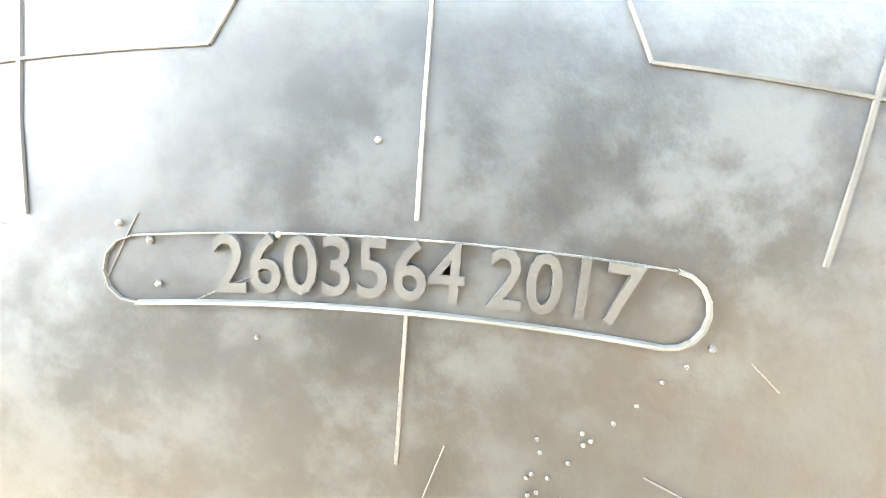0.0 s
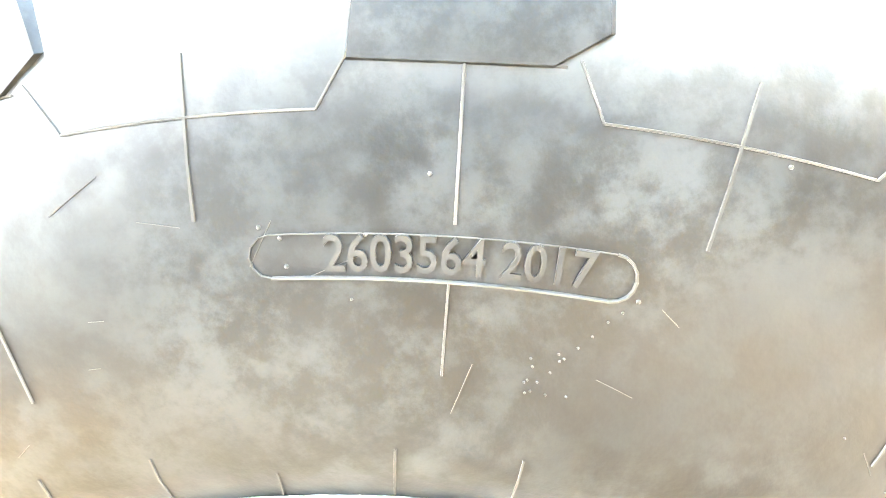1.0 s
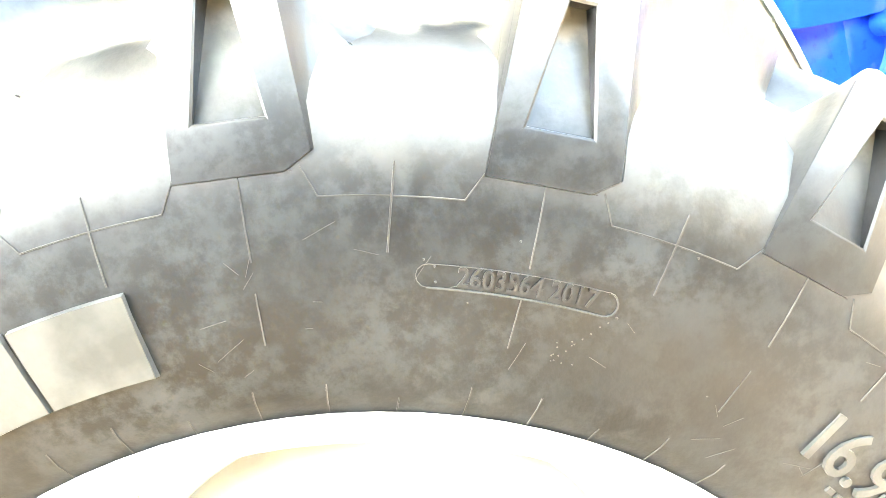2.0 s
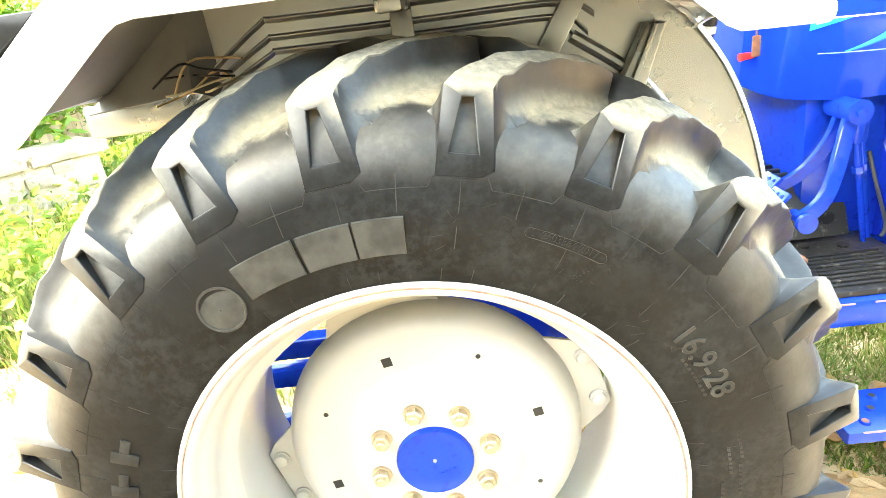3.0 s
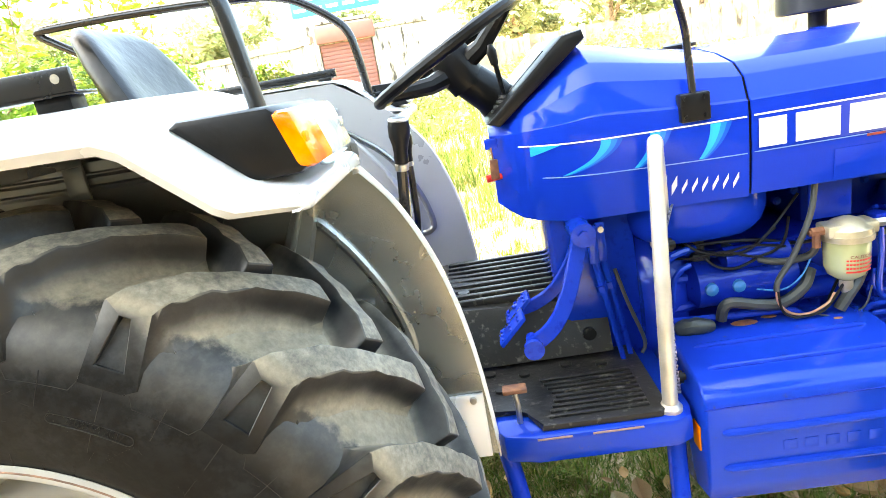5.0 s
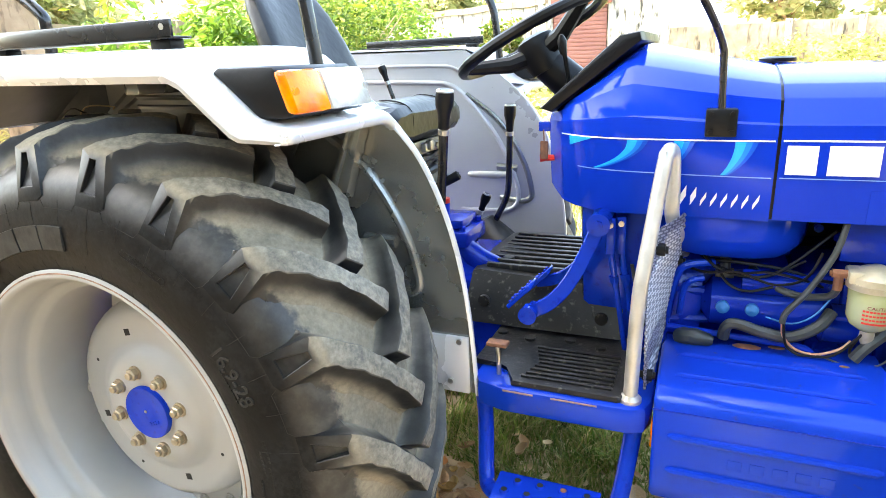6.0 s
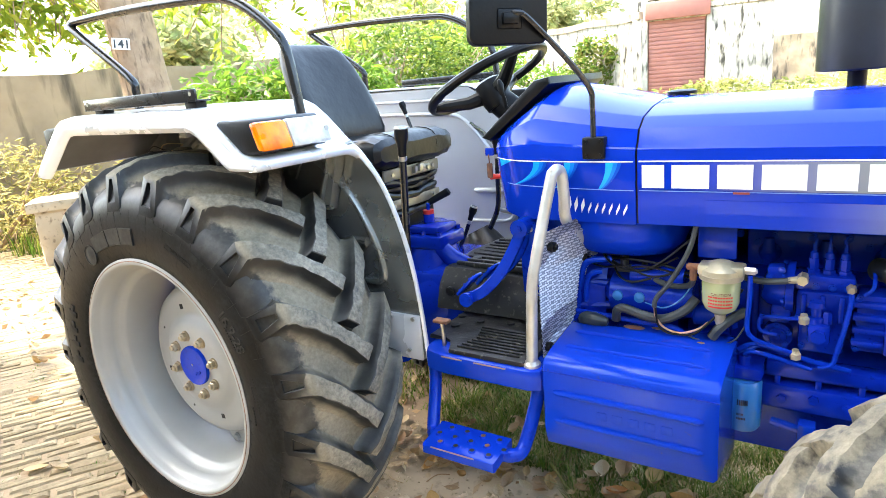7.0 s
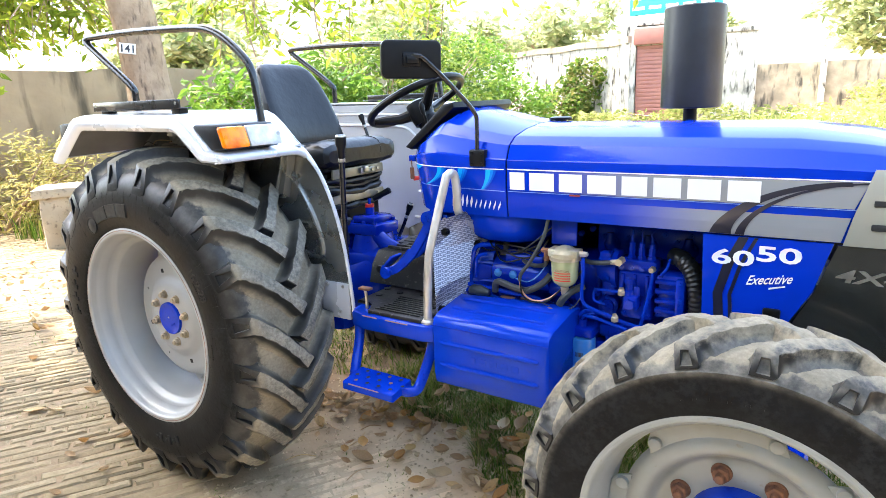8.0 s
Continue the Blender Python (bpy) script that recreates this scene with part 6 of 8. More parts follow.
lever("gear_lever", [(0.498, 1.356, 0.80), (0.50, 1.356, 0.90), (0.545, 1.354, 1.00), (0.555, 1.352, 1.12), (0.558, 1.351, 1.225)], 0.011, 0.088, "bent black gear lever")
lever("range_lever", [(0.46, 1.16, 0.86), (0.49, 1.18, 0.94), (0.507, 1.185, 0.985)], 0.0085, 0.058, "short black range lever")
lever("far_lever", [(0.085, 1.47, 1.27), (0.062, 1.462, 1.335), (0.040, 1.46, 1.40)], 0.008, 0.06, "black lever by the far mudguard")

# ---- gearbox, floor, pedals ----
bm = B()
box(bm, 0.36, 1.05, 0.82, 1.23, 0.56, 0.88, 0.03)
box(bm, 0.95, 1.40, 0.82, 1.25, 0.55, 0.98, 0.05)
part("gearbox", bm, BLUE_CAST, tractor, "blue cast gearbox housing")
bm = B()
cyl(bm, (-0.02, 0.36, 0.69), (-0.02, 1.71, 0.69), 0.085, 24)
box(bm, -0.22, 0.40, 0.80, 1.27, 0.48, 0.98, 0.05)
part("rear_axle", bm, BLUE_CAST, tractor, "blue rear axle housing")
bm = B()
tube(bm, [(0.495, 0.94, 0.78), (0.495, 0.94, 0.95)], [0.13, 0.085], 24)
box(bm, 0.41, 0.58, 0.855, 1.025, 0.95, 1.00, 0.012)
box(bm, 0.43, 0.56, 0.875, 1.005, 1.0, 1.03, 0.010)
tube(bm, [(0.52, 0.90, 0.97), (0.60, 0.90, 0.91), (0.66, 0.92, 0.88)], [0.03, 0.035, 0.03], 12)
tube(bm, [(0.40, 0.95, 0.70), (0.56, 0.95, 0.78), (0.61, 0.98, 0.80)], [0.16, 0.15, 0.14], 20)
tr = part("gear_turret", bm, BLUE_CAST, tractor, "blue cast gear turret")
for dx in (-0.065, 0, 0.065):
    for dy in (-0.065, 0.065):
        bm = B()
        cyl(bm, (0.495 + dx, 0.94 + dy, 0.998), (0.495 + dx, 0.94 + dy, 1.012), 0.011, 6)
        part("bolt", bm, BLUE_CAST, tr)
bm = B()
cyl(bm, (0.47, 0.955, 1.028), (0.47, 0.955, 1.060), 0.02, 16)
cyl(bm, (0.47, 0.955, 1.075), (0.47, 0.955, 1.10), 0.007, 8)
part("turret_cap", bm, BLUE_CAST, tr)
bm = B()
cyl(bm, (0.47, 0.955, 1.060), (0.47, 0.955, 1.074), 0.021, 16)
part("red_collar", bm, RED, tr, "red plastic collar")
bm = B()
tube(bm, [(0.40, 0.86, 0.99), (0.40, 0.86, 1.015), (0.40, 0.86, 1.02)], [0.03, 0.033, 0.028], 16)
tube(bm, [(0.40, 0.86, 0.90), (0.40, 0.86, 0.99)], [0.016, 0.016], 12)
part("breather", bm, mat("dark_grey_cap", (0.06, 0.06, 0.06), 0.5), tr, "grey mushroom breather")
# tunnel mat
bm = B()
sheet(bm, [[(x, 0.765, 0.775), (x, 0.79, 0.85 + h), (x, 0.835, 0.900 + h), (x, 1.03, 0.912 + h), (x, 1.23, 0.90 + h), (x, 1.28, 0.76)] for x, h in ((0.605, 0.0), (0.625, 0.004), (0.80, -0.005), (1.02, -0.015))], 0.006)
tm = part("tunnel_mat", bm, MATRUB, tractor, "black rubber mat over the gear tunnel")
for x, y, z in ((0.655, 0.785, 0.835), (0.97, 0.785, 0.82), (0.68, 0.93, 0.908), (0.90, 1.0, 0.90)):
    bm = B()
    cyl(bm, (x, y - 0.012 if y < .8 else y, z), (x, y, z) if y < .8 else (x, y, z + 0.008), 0.016, 14)
    part("mat_button", bm, MATRUB, tm)
for k in range(9):
    y = 0.86 + 0.040 * k
    bm = B()
    box(bm, 0.635, 1.0, y, y + 0.016, 0.893, 0.9165, 0.004)
    part("mat_rib", bm, MATRUB, tm)
# dash pillar
bm = B()
prism(bm, [(0.92, 0.66), (0.905, 1.13), (1.10, 1.13), (1.12, 0.66)], 0.80, 1.27, 0.02)
part("dash_pillar", bm, BLUE_WORN, tractor, "blue pillar under the dash")
# floor plate, blue frame with rounded nose, black mat with ribs
PL = [(0.715, 0.535), (0.735, 0.500), (0.800, 0.482), (1.075, 0.482), (1.108, 0.497), (1.118, 0.530), (1.118, 0.84), (0.715, 0.84)]
bm = B()
a = [bm.verts.new((x, y, 0.752)) for x, y in PL]
b = [bm.verts.new((x, y, 0.690)) for x, y in PL]
bm.faces.new(a)
bm.faces.new(b[::-1])
for i in range(len(PL)):
    j = (i + 1) % len(PL)
    bm.faces.new((a[j], a[i], b[i], b[j]))
bmesh.ops.bevel(bm, geom=[e for e in bm.edges if abs(e.verts[0].co.z - e.verts[1].co.z) < 1e-4], offset=0.010, segments=2, affect="EDGES", profile=0.5)
fp = part("floor_plate", bm, BLUE_RUST, tractor, "blue footplate with chipped edges")
bm = B()
tube(bm, [(0.80, 0.4825, 0.7465), (0.87, 0.4815, 0.7465)], 0.0022, 6)
tube(bm, [(0.91, 0.4815, 0.7465), (1.01, 0.4815, 0.7465)], 0.0022, 6)
part("worn_edge", bm, mat("bare_worn_edge", (0.30, 0.17, 0.14), 0.6, scale=40), fp, "edge worn to bare metal")
MP = [(0.815, 0.50), (0.79, 0.56), (0.765, 0.575), (0.70, 0.575), (0.70, 0.86), (1.07, 0.86), (1.07, 0.515), (1.05, 0.498)]
bm = B()
a = [bm.verts.new((x, y, 0.766)) for x, y in MP]
b = [bm.verts.new((x, y, 0.7535)) for x, y in MP]
bm.faces.new(a)
bm.faces.new(b[::-1])
for i in range(len(MP)):
    j = (i + 1) % len(MP)
    bm.faces.new((a[j], a[i], b[i], b[j]))
bmesh.ops.bevel(bm, geom=[e for e in bm.edges if all(v.co.z > 0.76 for v in e.verts)], offset=0.004, segments=2, affect="EDGES", profile=0.5)
fm = part("floor_mat", bm, MATRUB, tractor, "black ribbed rubber floor mat, scuffed")
for k in range(9):
    bm = B()
    y = 0.522 + k * 0.019
    box(bm, 0.855 - 0.006 * abs(k - 4), 1.035, y, y + 0.009, 0.7655, 0.7715, 0.002)
    part("mat_rib", bm, MATRUB, fm)
for x, y in ((0.74, 0.66), (0.80, 0.72), (0.90, 0.74), (0.98, 0.72), (0.77, 0.80), (0.88, 0.82), (0.72, 0.74)):
    bm = B()
    cyl(bm, (x, y, 0.765), (x, y, 0.772), 0.014, 14)
    part("mat_button", bm, MATRUB, fm)
bm = B()
tube(bm, [(0.772, 0.545, 0.74), (0.772, 0.545, 0.80), (0.768, 0.545, 0.828)], 0.006, 8)
dp = part("floor_pedal", bm, STEEL, tractor, "bare steel lock pedal with a worn pad")
bm = B()
box(bm, 0.745, 0.795, 0.530, 0.56, 0.826, 0.836, 0.003)
part("pad", bm, RUST, dp)
# step
bm = B()
prism(bm, [(0.800, 0.545), (1.030, 0.545), (1.030, 0.516), (0.800, 0.516)], 0.345, 0.465, 0.008)
for v in bm.verts:
    v.co.z += (v.co.y - 0.345) * 0.12 - 0.01
st = part("step", bm, BLUE_RUST, tractor, "blue step plate with punched grip holes")
bm = B()
tube(bm, smooth_path([(0.735, 0.535, 0.70), (0.745, 0.52, 0.64), (0.765, 0.46, 0.53), (0.785, 0.43, 0.518), (0.81, 0.42, 0.52)], 5), 0.0195, 12)
part("step_hanger", bm, BLUE_WORN, st, "bent blue tube hanger")
bm = B()
tube(bm, smooth_path([(1.085, 0.535, 0.70), (1.08, 0.52, 0.64), (1.065, 0.46, 0.53), (1.045, 0.43, 0.518), (1.02, 0.42, 0.52)], 5), 0.0195, 12)
part("step_hanger", bm, BLUE_WORN, st, "bent blue tube hanger")
for r in range(3):
    for c in range(4 if r != 1 else 5):
        x, y = 0.835 + c * 0.052 + (0.012 if r != 1 else -0.010), 0.372 + r * 0.033
        z = 0.535 + (y - 0.345) * 0.12
        bm = B()
        tube(bm, [(x, y, z - 0.002), (x, y, z + 0.0035), (x, y, z + 0.004)], [0.0115, 0.0095, 0.0075], 14)
        h = part("grip_ring", bm, BLUE_RUST, st)
        bm = B()
        cyl(bm, (x, y, z), (x, y, z + 0.0046), 0.0072, 12)
        part("grip_hole", bm, HOLE if (r + c) % 4 else RUST, st)
bm = B()
tube(bm, [(0.83, 0.3475, 0.533), (0.97, 0.3475, 0.533)], 0.002, 6)
part("worn_edge", bm, bpy.data.materials["bare_worn_edge"], st)

# brake pedals and linkage
def flat_arm(bm, pts, w, t):
    """A flat bar bent along points: w across in the side view, t thick."""
    p = smooth_path(pts, 5)
    rings = []
    for k, c in enumerate(p):
        d = p[min(k + 1, len(p) - 1)] - p[max(k - 1, 0)]
        n = Vector((-d.z, 0, d.x)).normalized() * w
        rings.append([bm.verts.new(q) for q in (c + n - Vector((0, t, 0)), c + n + Vector((0, t, 0)), c - n + Vector((0, t, 0)), c - n - Vector((0, t, 0)))])
    ring_faces(bm, rings, True, True)
    bmesh.ops.bevel(bm, geom=list(bm.edges), offset=0.002, segments=1, affect="EDGES")


bm = B()
flat_arm(bm, [(0.966, 0.715, 1.087), (0.952, 0.708, 1.045), (0.918, 0.675, 0.968), (0.885, 0.648, 0.922), (0.85, 0.635, 0.895), (0.815, 0.63, 0.882)], 0.017, 0.008)
pd = part("brake_pedal", bm, BLUE_WORN, tractor, "blue flat brake pedal arm")
bm = B()
flat_arm(bm, [(0.966, 0.755, 1.087), (0.945, 0.755, 1.02), (0.90, 0.760, 0.955), (0.85, 0.77, 0.920), (0.80, 0.78, 0.905)], 0.014, 0.008)
part("second_arm", bm, BLUE_WORN, pd)
bm = B()
cyl(bm, (0.968, 0.69, 1.09), (0.968, 0.79, 1.09), 0.027, 20)
part("pivot_boss", bm, BLUE_WORN, pd)
bm = B()
cyl(bm, (0.968, 0.682, 1.09), (0.968, 0.692, 1.09), 0.012, 6)
part("pivot_nut", bm, BLUE_WORN, pd)
bm = B()
cyl(bm, (0.825, 0.606, 0.884), (0.825, 0.66, 0.888), 0.012, 16)
cyl(bm, (0.825, 0.598, 0.884), (0.825, 0.610, 0.884), 0.022, 18)
part("lock_pin", bm, BLUE_WORN, pd, "blue pedal lock pin")
for k in range(2):
    PM = pose(0.786 + 0.022 * k, 0.69 + 0.085 * k, 0.905 + 0.010 * k, 0, -46, 0)
    bm = B()
    box(bm, -0.042, 0.042, -0.034, 0.034, -0.007, 0.004, 0.004, PM)
    pad = part("pedal_pad", bm, BLUE_RUST, pd, "studded blue pedal pad with worn spots")
    for a in range(3):
        for j in range(3):
            bm = B()
            bmesh.ops.create_icosphere(bm, subdivisions=1, radius=0.005, matrix=PM @ Matrix.Translation((-0.028 + a * 0.028, -0.022 + j * 0.022, 0.004)))
            part("stud", bm, BLUE_WORN, pd)
for k in range(2):
    a, c = 0.992 + 0.022 * k, 0.735 + 0.02 * k
    bm = B()
    box(bm, a - 0.011, a + 0.011, c - 0.010, c + 0.010, 1.01 - 0.004 * k, 1.098, 0.004)
    tube(bm, [(a, c, 1.02), (a + 0.016, c, 0.93), (a + 0.018, c, 0.92), (a + 0.045, c, 0.757)], [0.008, 0.008, 0.0065, 0.0065], 10)
    cyl(bm, (a + 0.010, c, 0.955), (a + 0.0125, c, 0.94), 0.0125, 6)
    rod = part("brake_rod", bm, BLUE_WORN, tractor, "blue brake rod with a clevis")
    bm = B()
    cyl(bm, (a, c - 0.016, 1.083), (a, c + 0.014, 1.083), 0.007, 8)
    part("clevis_pin", bm, STEEL, rod)
bm = B()
tube(bm, smooth_path([(1.04, 0.76, 0.98), (1.06, 0.75, 0.90), (1.09, 0.745, 0.80), (1.08, 0.74, 0.77)], 5), 0.0045, 8)
part("cable", bm, HOSE, tractor, "thin grey cable")

bm = B()
tube(bm, [(0.827, 0.885, 1.213), (0.797, 0.878, 1.213), (0.785, 0.876, 1.212)], [0.007, 0.009, 0.010], 10)
part("stop_knob", bm, RED, tractor, "red plastic knob on the cowl")
# guard tube with its heat mesh
bm = B()
pts = [(1.074, 0.520, 0.752), (1.076, 0.524, 0.86), (1.080, 0.532, 0.98), (1.086, 0.550, 1.05), (1.108, 0.612, 1.245), (1.113, 0.624, 1.268), (1.118, 0.642, 1.272), (1.122, 0.655, 1.255), (1.125, 0.66, 1.20), (1.127, 0.665, 1.13),
       (1.142, 0.74, 1.06), (1.150, 0.795, 1.02), (1.150, 0.81, 0.98), (1.138, 0.818, 0.86)]
tube(bm, smooth_path(pts, 5), 0.0155, 14)
gd = part("hand_guard", bm, TUBE, tractor, "bent aluminium-painted guard tube")
bm = B()
tube(bm, [(1.074, 0.520, 0.748), (1.074, 0.520, 0.760), (1.074, 0.520, 0.768)], [0.024, 0.024, 0.017], 14)
part("socket", bm, TUBE, gd)
bm = B()
rows = []
nu, nv = 34, 48
for i in range(nv + 1):
    t = i / nv
    l = Vector((1.100, 0.540 + 0.035 * max(0, t - 0.75) / 0.25, 0.772 + t * 0.34))
    rt = Vector((1.112 + 0.034 * min(1, t * 1.5), interp([(0, 0.575), (0.12, 0.69), (0.30, 0.765), (0.70, 0.785), (0.86, 0.735), (1.0, 0.672)], t), 0.775 + interp([(0, 0.0), (0.70, 0.24), (1.0, 0.36)], t)))
    row = []
    for k in range(nu + 1):
        s = k / nu
        p = l + (rt - l) * s
        p.x += -0.006 * math.sin(s * 3 + t * 2) + (0.0022 if (i + k) % 2 else -0.0022)
        row.append(tuple(p))
    rows.append(row)
sheet(bm, rows, 0.0015)
MESHM = mat("pale_expanded_mesh", (0.46, 0.48, 0.55), 0.35, 0.3, color2=(0.36, 0.38, 0.46), scale=20, bump=0.1, bscale=140)
nt = MESHM.node_tree
tc, mp, bk = nt.nodes.new("ShaderNodeTexCoord"), nt.nodes.new("ShaderNodeMapping"), nt.nodes.new("ShaderNodeTexBrick")
mp.inputs["Rotation"].default_value = (radians(90), 0, 0)
mp.inputs["Scale"].default_value = (1, 1, 1)
nt.links.new(tc.outputs["Object"], mp.inputs["Vector"])
nt.links.new(mp.outputs["Vector"], bk.inputs["Vector"])
bk.inputs["Scale"].default_value, bk.inputs["Brick Width"].default_value, bk.inputs["Row Height"].default_value, bk.inputs["Mortar Size"].default_value = 1.0, 0.010, 0.0075, 0.0018
bk.inputs["Mortar Smooth"].default_value = 0.3
mx = nt.nodes.new("ShaderNodeMix")
mx.data_type = "RGBA"
nt.links.new(bk.outputs["Fac"], mx.inputs["Factor"])
b = nt.nodes["Principled BSDF"]
nt.links.new(b.inputs["Base Color"].links[0].from_socket, mx.inputs["A"])
mx.inputs["B"].default_value = (0.12, 0.13, 0.18, 1)
nt.links.new(mx.outputs["Result"], b.inputs["Base Color"])
part("guard_mesh", bm, MESHM, gd, "pale dimpled heat guard sheet", smooth=False)
for y, z, x in ((0.595, 1.072, 1.112), (0.752, 1.000, 1.143), (0.562, 0.797, 1.104)):
    bm = B()
    cyl(bm, (x + 0.016, y, z), (x - 0.016, y, z), 0.008, 12)
    cyl(bm, (x + 0.010, y, z), (x - 0.010, y, z), 0.0135, 14)
    part("mesh_bolt", bm, BLACK, gd, "black bolt through the heat guard")

# battery box
bm = B()
rings = []
for x in (1.125, 1.132, 1.548, 1.556):
    ins = 0.006 if x in (1.125, 1.556) else 0.0
    ring = [(0.476 + ins, 0.560 + ins), (0.470 + ins, 0.600), (0.470 + ins, 0.772), (0.476 + ins, 0.792), (0.492 + ins, 0.806 - ins), (0.515, 0.812 - ins), (0.66, 0.830 - ins), (0.735 - ins, 0.828 - ins), (0.745 - ins, 0.815), (0.745 - ins, 0.52 + ins), (0.735 - ins, 0.50 + ins)]
    rings.append([bm.verts.new((x, y, z)) for y, z in ring])
ring_faces(bm, rings, True, True)
bx = part("battery_box", bm, BLUE_RUST, tractor, "blue pressed steel battery box with chipped paint", sharp=50)
bm = B()
for z in (0.715, 0.635):
    tube(bm, [(1.155, 0.4700, z), (1.165, 0.4685, z), (1.515, 0.4685, z), (1.525, 0.4700, z)], [0.004, 0.009, 0.009, 0.004], 8)
part("pressed_rib", bm, BLUE_RUST, bx)
bm = B()
for y, z in ((0.545, 0.8165), (0.625, 0.8265)):
    tube(bm, [(1.16, y, z - 0.002), (1.175, y, z), (1.50, y, z), (1.515, y, z - 0.002)], [0.003, 0.006, 0.006, 0.003], 8)
part("lid_rib", bm, BLUE_RUST, bx)
bm = B()
box(bm, 1.123, 1.5575, 0.4680, 0.4700, 0.770, 0.7725)
part("lid_joint", bm, BLUE_CAST, bx, "crease of the lid")
bm = B()
box(bm, 1.120, 1.1245, 0.500, 0.535, 0.66, 0.715, 0.002)
part("reflector", bm, ORANGE, bx, "orange reflector")
bm = B()
for k in range(5):
    box(bm, 1.27 + k * 0.04, 1.296 + k * 0.04, 0.4685, 0.4705, 0.662, 0.684, 0.001)
part("embossed_block", bm, BLUE_RUST, bx)
for x, y, z, w in ((1.30, 0.700, 0.8295, 0.03), (1.36, 0.715, 0.829, 0.018), (1.48, 0.66, 0.829, 0.012)):
    bm = B()
    bmesh.ops.create_icosphere(bm, subdivisions=2, radius=1.0, matrix=Matrix.Translation((x, y, z)) @ Matrix.Diagonal((w, w * 0.5, 0.0016, 1)))
    part("rust_patch", bm, RUST, bx, "rust patch")
bm = B()
box(bm, 1.18, 1.52, 0.60, 0.80, 0.50, 0.53, 0.005)
part("box_bracket", bm, BLUE_CAST, bx)
bm = B()
tube(bm, smooth_path([(1.15, 0.70, 0.832), (1.18, 0.69, 0.842), (1.23, 0.69, 0.838)], 4), [0.01, 0.018, 0.02, 0.022, 0.02, 0.022, 0.018, 0.015, 0.01], 10)
part("stone_lump", bm, HOSE, bx, "grey rubber scrap on the lid")

# ---- engine ----
bm = B()
box(bm, 1.40, 2.02, 0.86, 1.22, 0.60, 0.96, 0.02)
eng = part("engine_block", bm, BLUE_CAST, tractor, "blue cast engine block")
bm = B()
box(bm, 1.38, 2.00, 0.86, 1.22, 0.44, 0.62, 0.03)
part("sump", bm, BLUE_CAST, eng, "blue sump")
bm = B()
box(bm, 1.54, 1.99, 0.93, 1.19, 0.96, 1.075, 0.02)
part("cylinder_head", bm, BLUE_CAST, eng, "blue cylinder head")
bm = B()
box(bm, 1.455, 1.545, 0.725, 0.733, 1.035, 1.122, 0.003)
part("bracket_plate", bm, BLUE_CAST, eng, "blue bracket plate under the bonnet")
# near-black beam that paints the deep shade under the bonnet
bm = B()
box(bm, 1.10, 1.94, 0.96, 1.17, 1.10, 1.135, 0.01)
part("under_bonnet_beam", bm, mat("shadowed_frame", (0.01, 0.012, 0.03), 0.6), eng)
# added box: keeps light from the far side out of the engine bay
bm = B()
box(bm, 1.16, 1.96, 1.25, 1.38, 0.66, 1.12, 0.03)
part("air_cleaner", bm, BLACK, eng, "black box added on the far side to block light")
# fuel tank bowl under the cowl
bm = B()
rings = []
for z, k in ((1.12, 1.0), (1.08, 1.0), (1.05, 0.96), (1.025, 0.86), (1.012, 0.70), (1.008, 0.4)):
    rings.append([bm.verts.new((1.245 + 0.165 * k * math.copysign(abs(math.cos(a)) ** 0.7, math.cos(a)), 0.90 + 0.195 * k * math.copysign(abs(math.sin(a)) ** 0.7, math.sin(a)), z)) for a in [2 * math.pi * i / 32 for i in range(32)]])
ring_faces(bm, rings, True, True)
part("fuel_tank", bm, BLUE, tractor, "rounded blue fuel tank under the cowl")
bm = B()
cyl(bm, (1.245, 0.80, 0.97), (1.245, 0.80, 1.015), 0.012, 10)
box(bm, 1.225, 1.265, 0.785, 0.815, 0.955, 0.975, 0.004)
part("fuel_tap", bm, HOSE, tractor, "grey fuel tap")
# starter motor and clutch housing
bm = B()
cyl(bm, (1.22, 0.79, 0.90), (1.44, 0.79, 0.90), 0.058, 24)
tube(bm, [(1.20, 0.79, 0.90), (1.22, 0.79, 0.90)], [0.03, 0.058], 24)
cyl(bm, (1.28, 0.755, 0.965), (1.42, 0.755, 0.965), 0.028, 18)
sm = part("starter_motor", bm, BLUE_CAST, eng, "blue painted starter motor")
for x in (1.245, 1.305):
    bm = B()
    tube(bm, [(x, 0.737, 0.905), (x, 0.728, 0.905), (x, 0.724, 0.905)], [0.016, 0.014, 0.004], 12)
    part("terminal", bm, CAN, sm)
bm = B()
rings = []
for x, r in ((1.10, 0.19), (1.13, 0.21), (1.16, 0.21), (1.20, 0.19)):
    rings.append([bm.verts.new((x, 0.95 + r * math.cos(a), 0.86 + r * math.sin(a))) for a in [2 * math.pi * i / 28 for i in range(28)]])
ring_faces(bm, rings, True, True)
part("bell_housing", bm, BLUE_CAST, eng, "blue ribbed bell housing")
for k in range(9):
    a = radians(100 + k * 20)
    bm = B()
    tube(bm, [(1.13, 0.95 + 0.205 * math.cos(a), 0.86 + 0.205 * math.sin(a)), (1.26, 0.95 + 0.17 * math.cos(a), 0.86 + 0.17 * math.sin(a))], 0.012, 8)
    part("housing_rib", bm, BLUE_CAST, eng)
bm = B()
tube(bm, smooth_path([(1.125, 0.74, 0.83), (1.135, 0.738, 0.93), (1.15, 0.735, 0.985), (1.175, 0.74, 1.0), (1.22, 0.76, 1.0)], 5), 0.009, 8)
tube(bm, smooth_path([(1.155, 0.725, 0.88), (1.16, 0.723, 0.94), (1.175, 0.723, 0.965), (1.20, 0.735, 0.97)], 5), 0.007, 8)
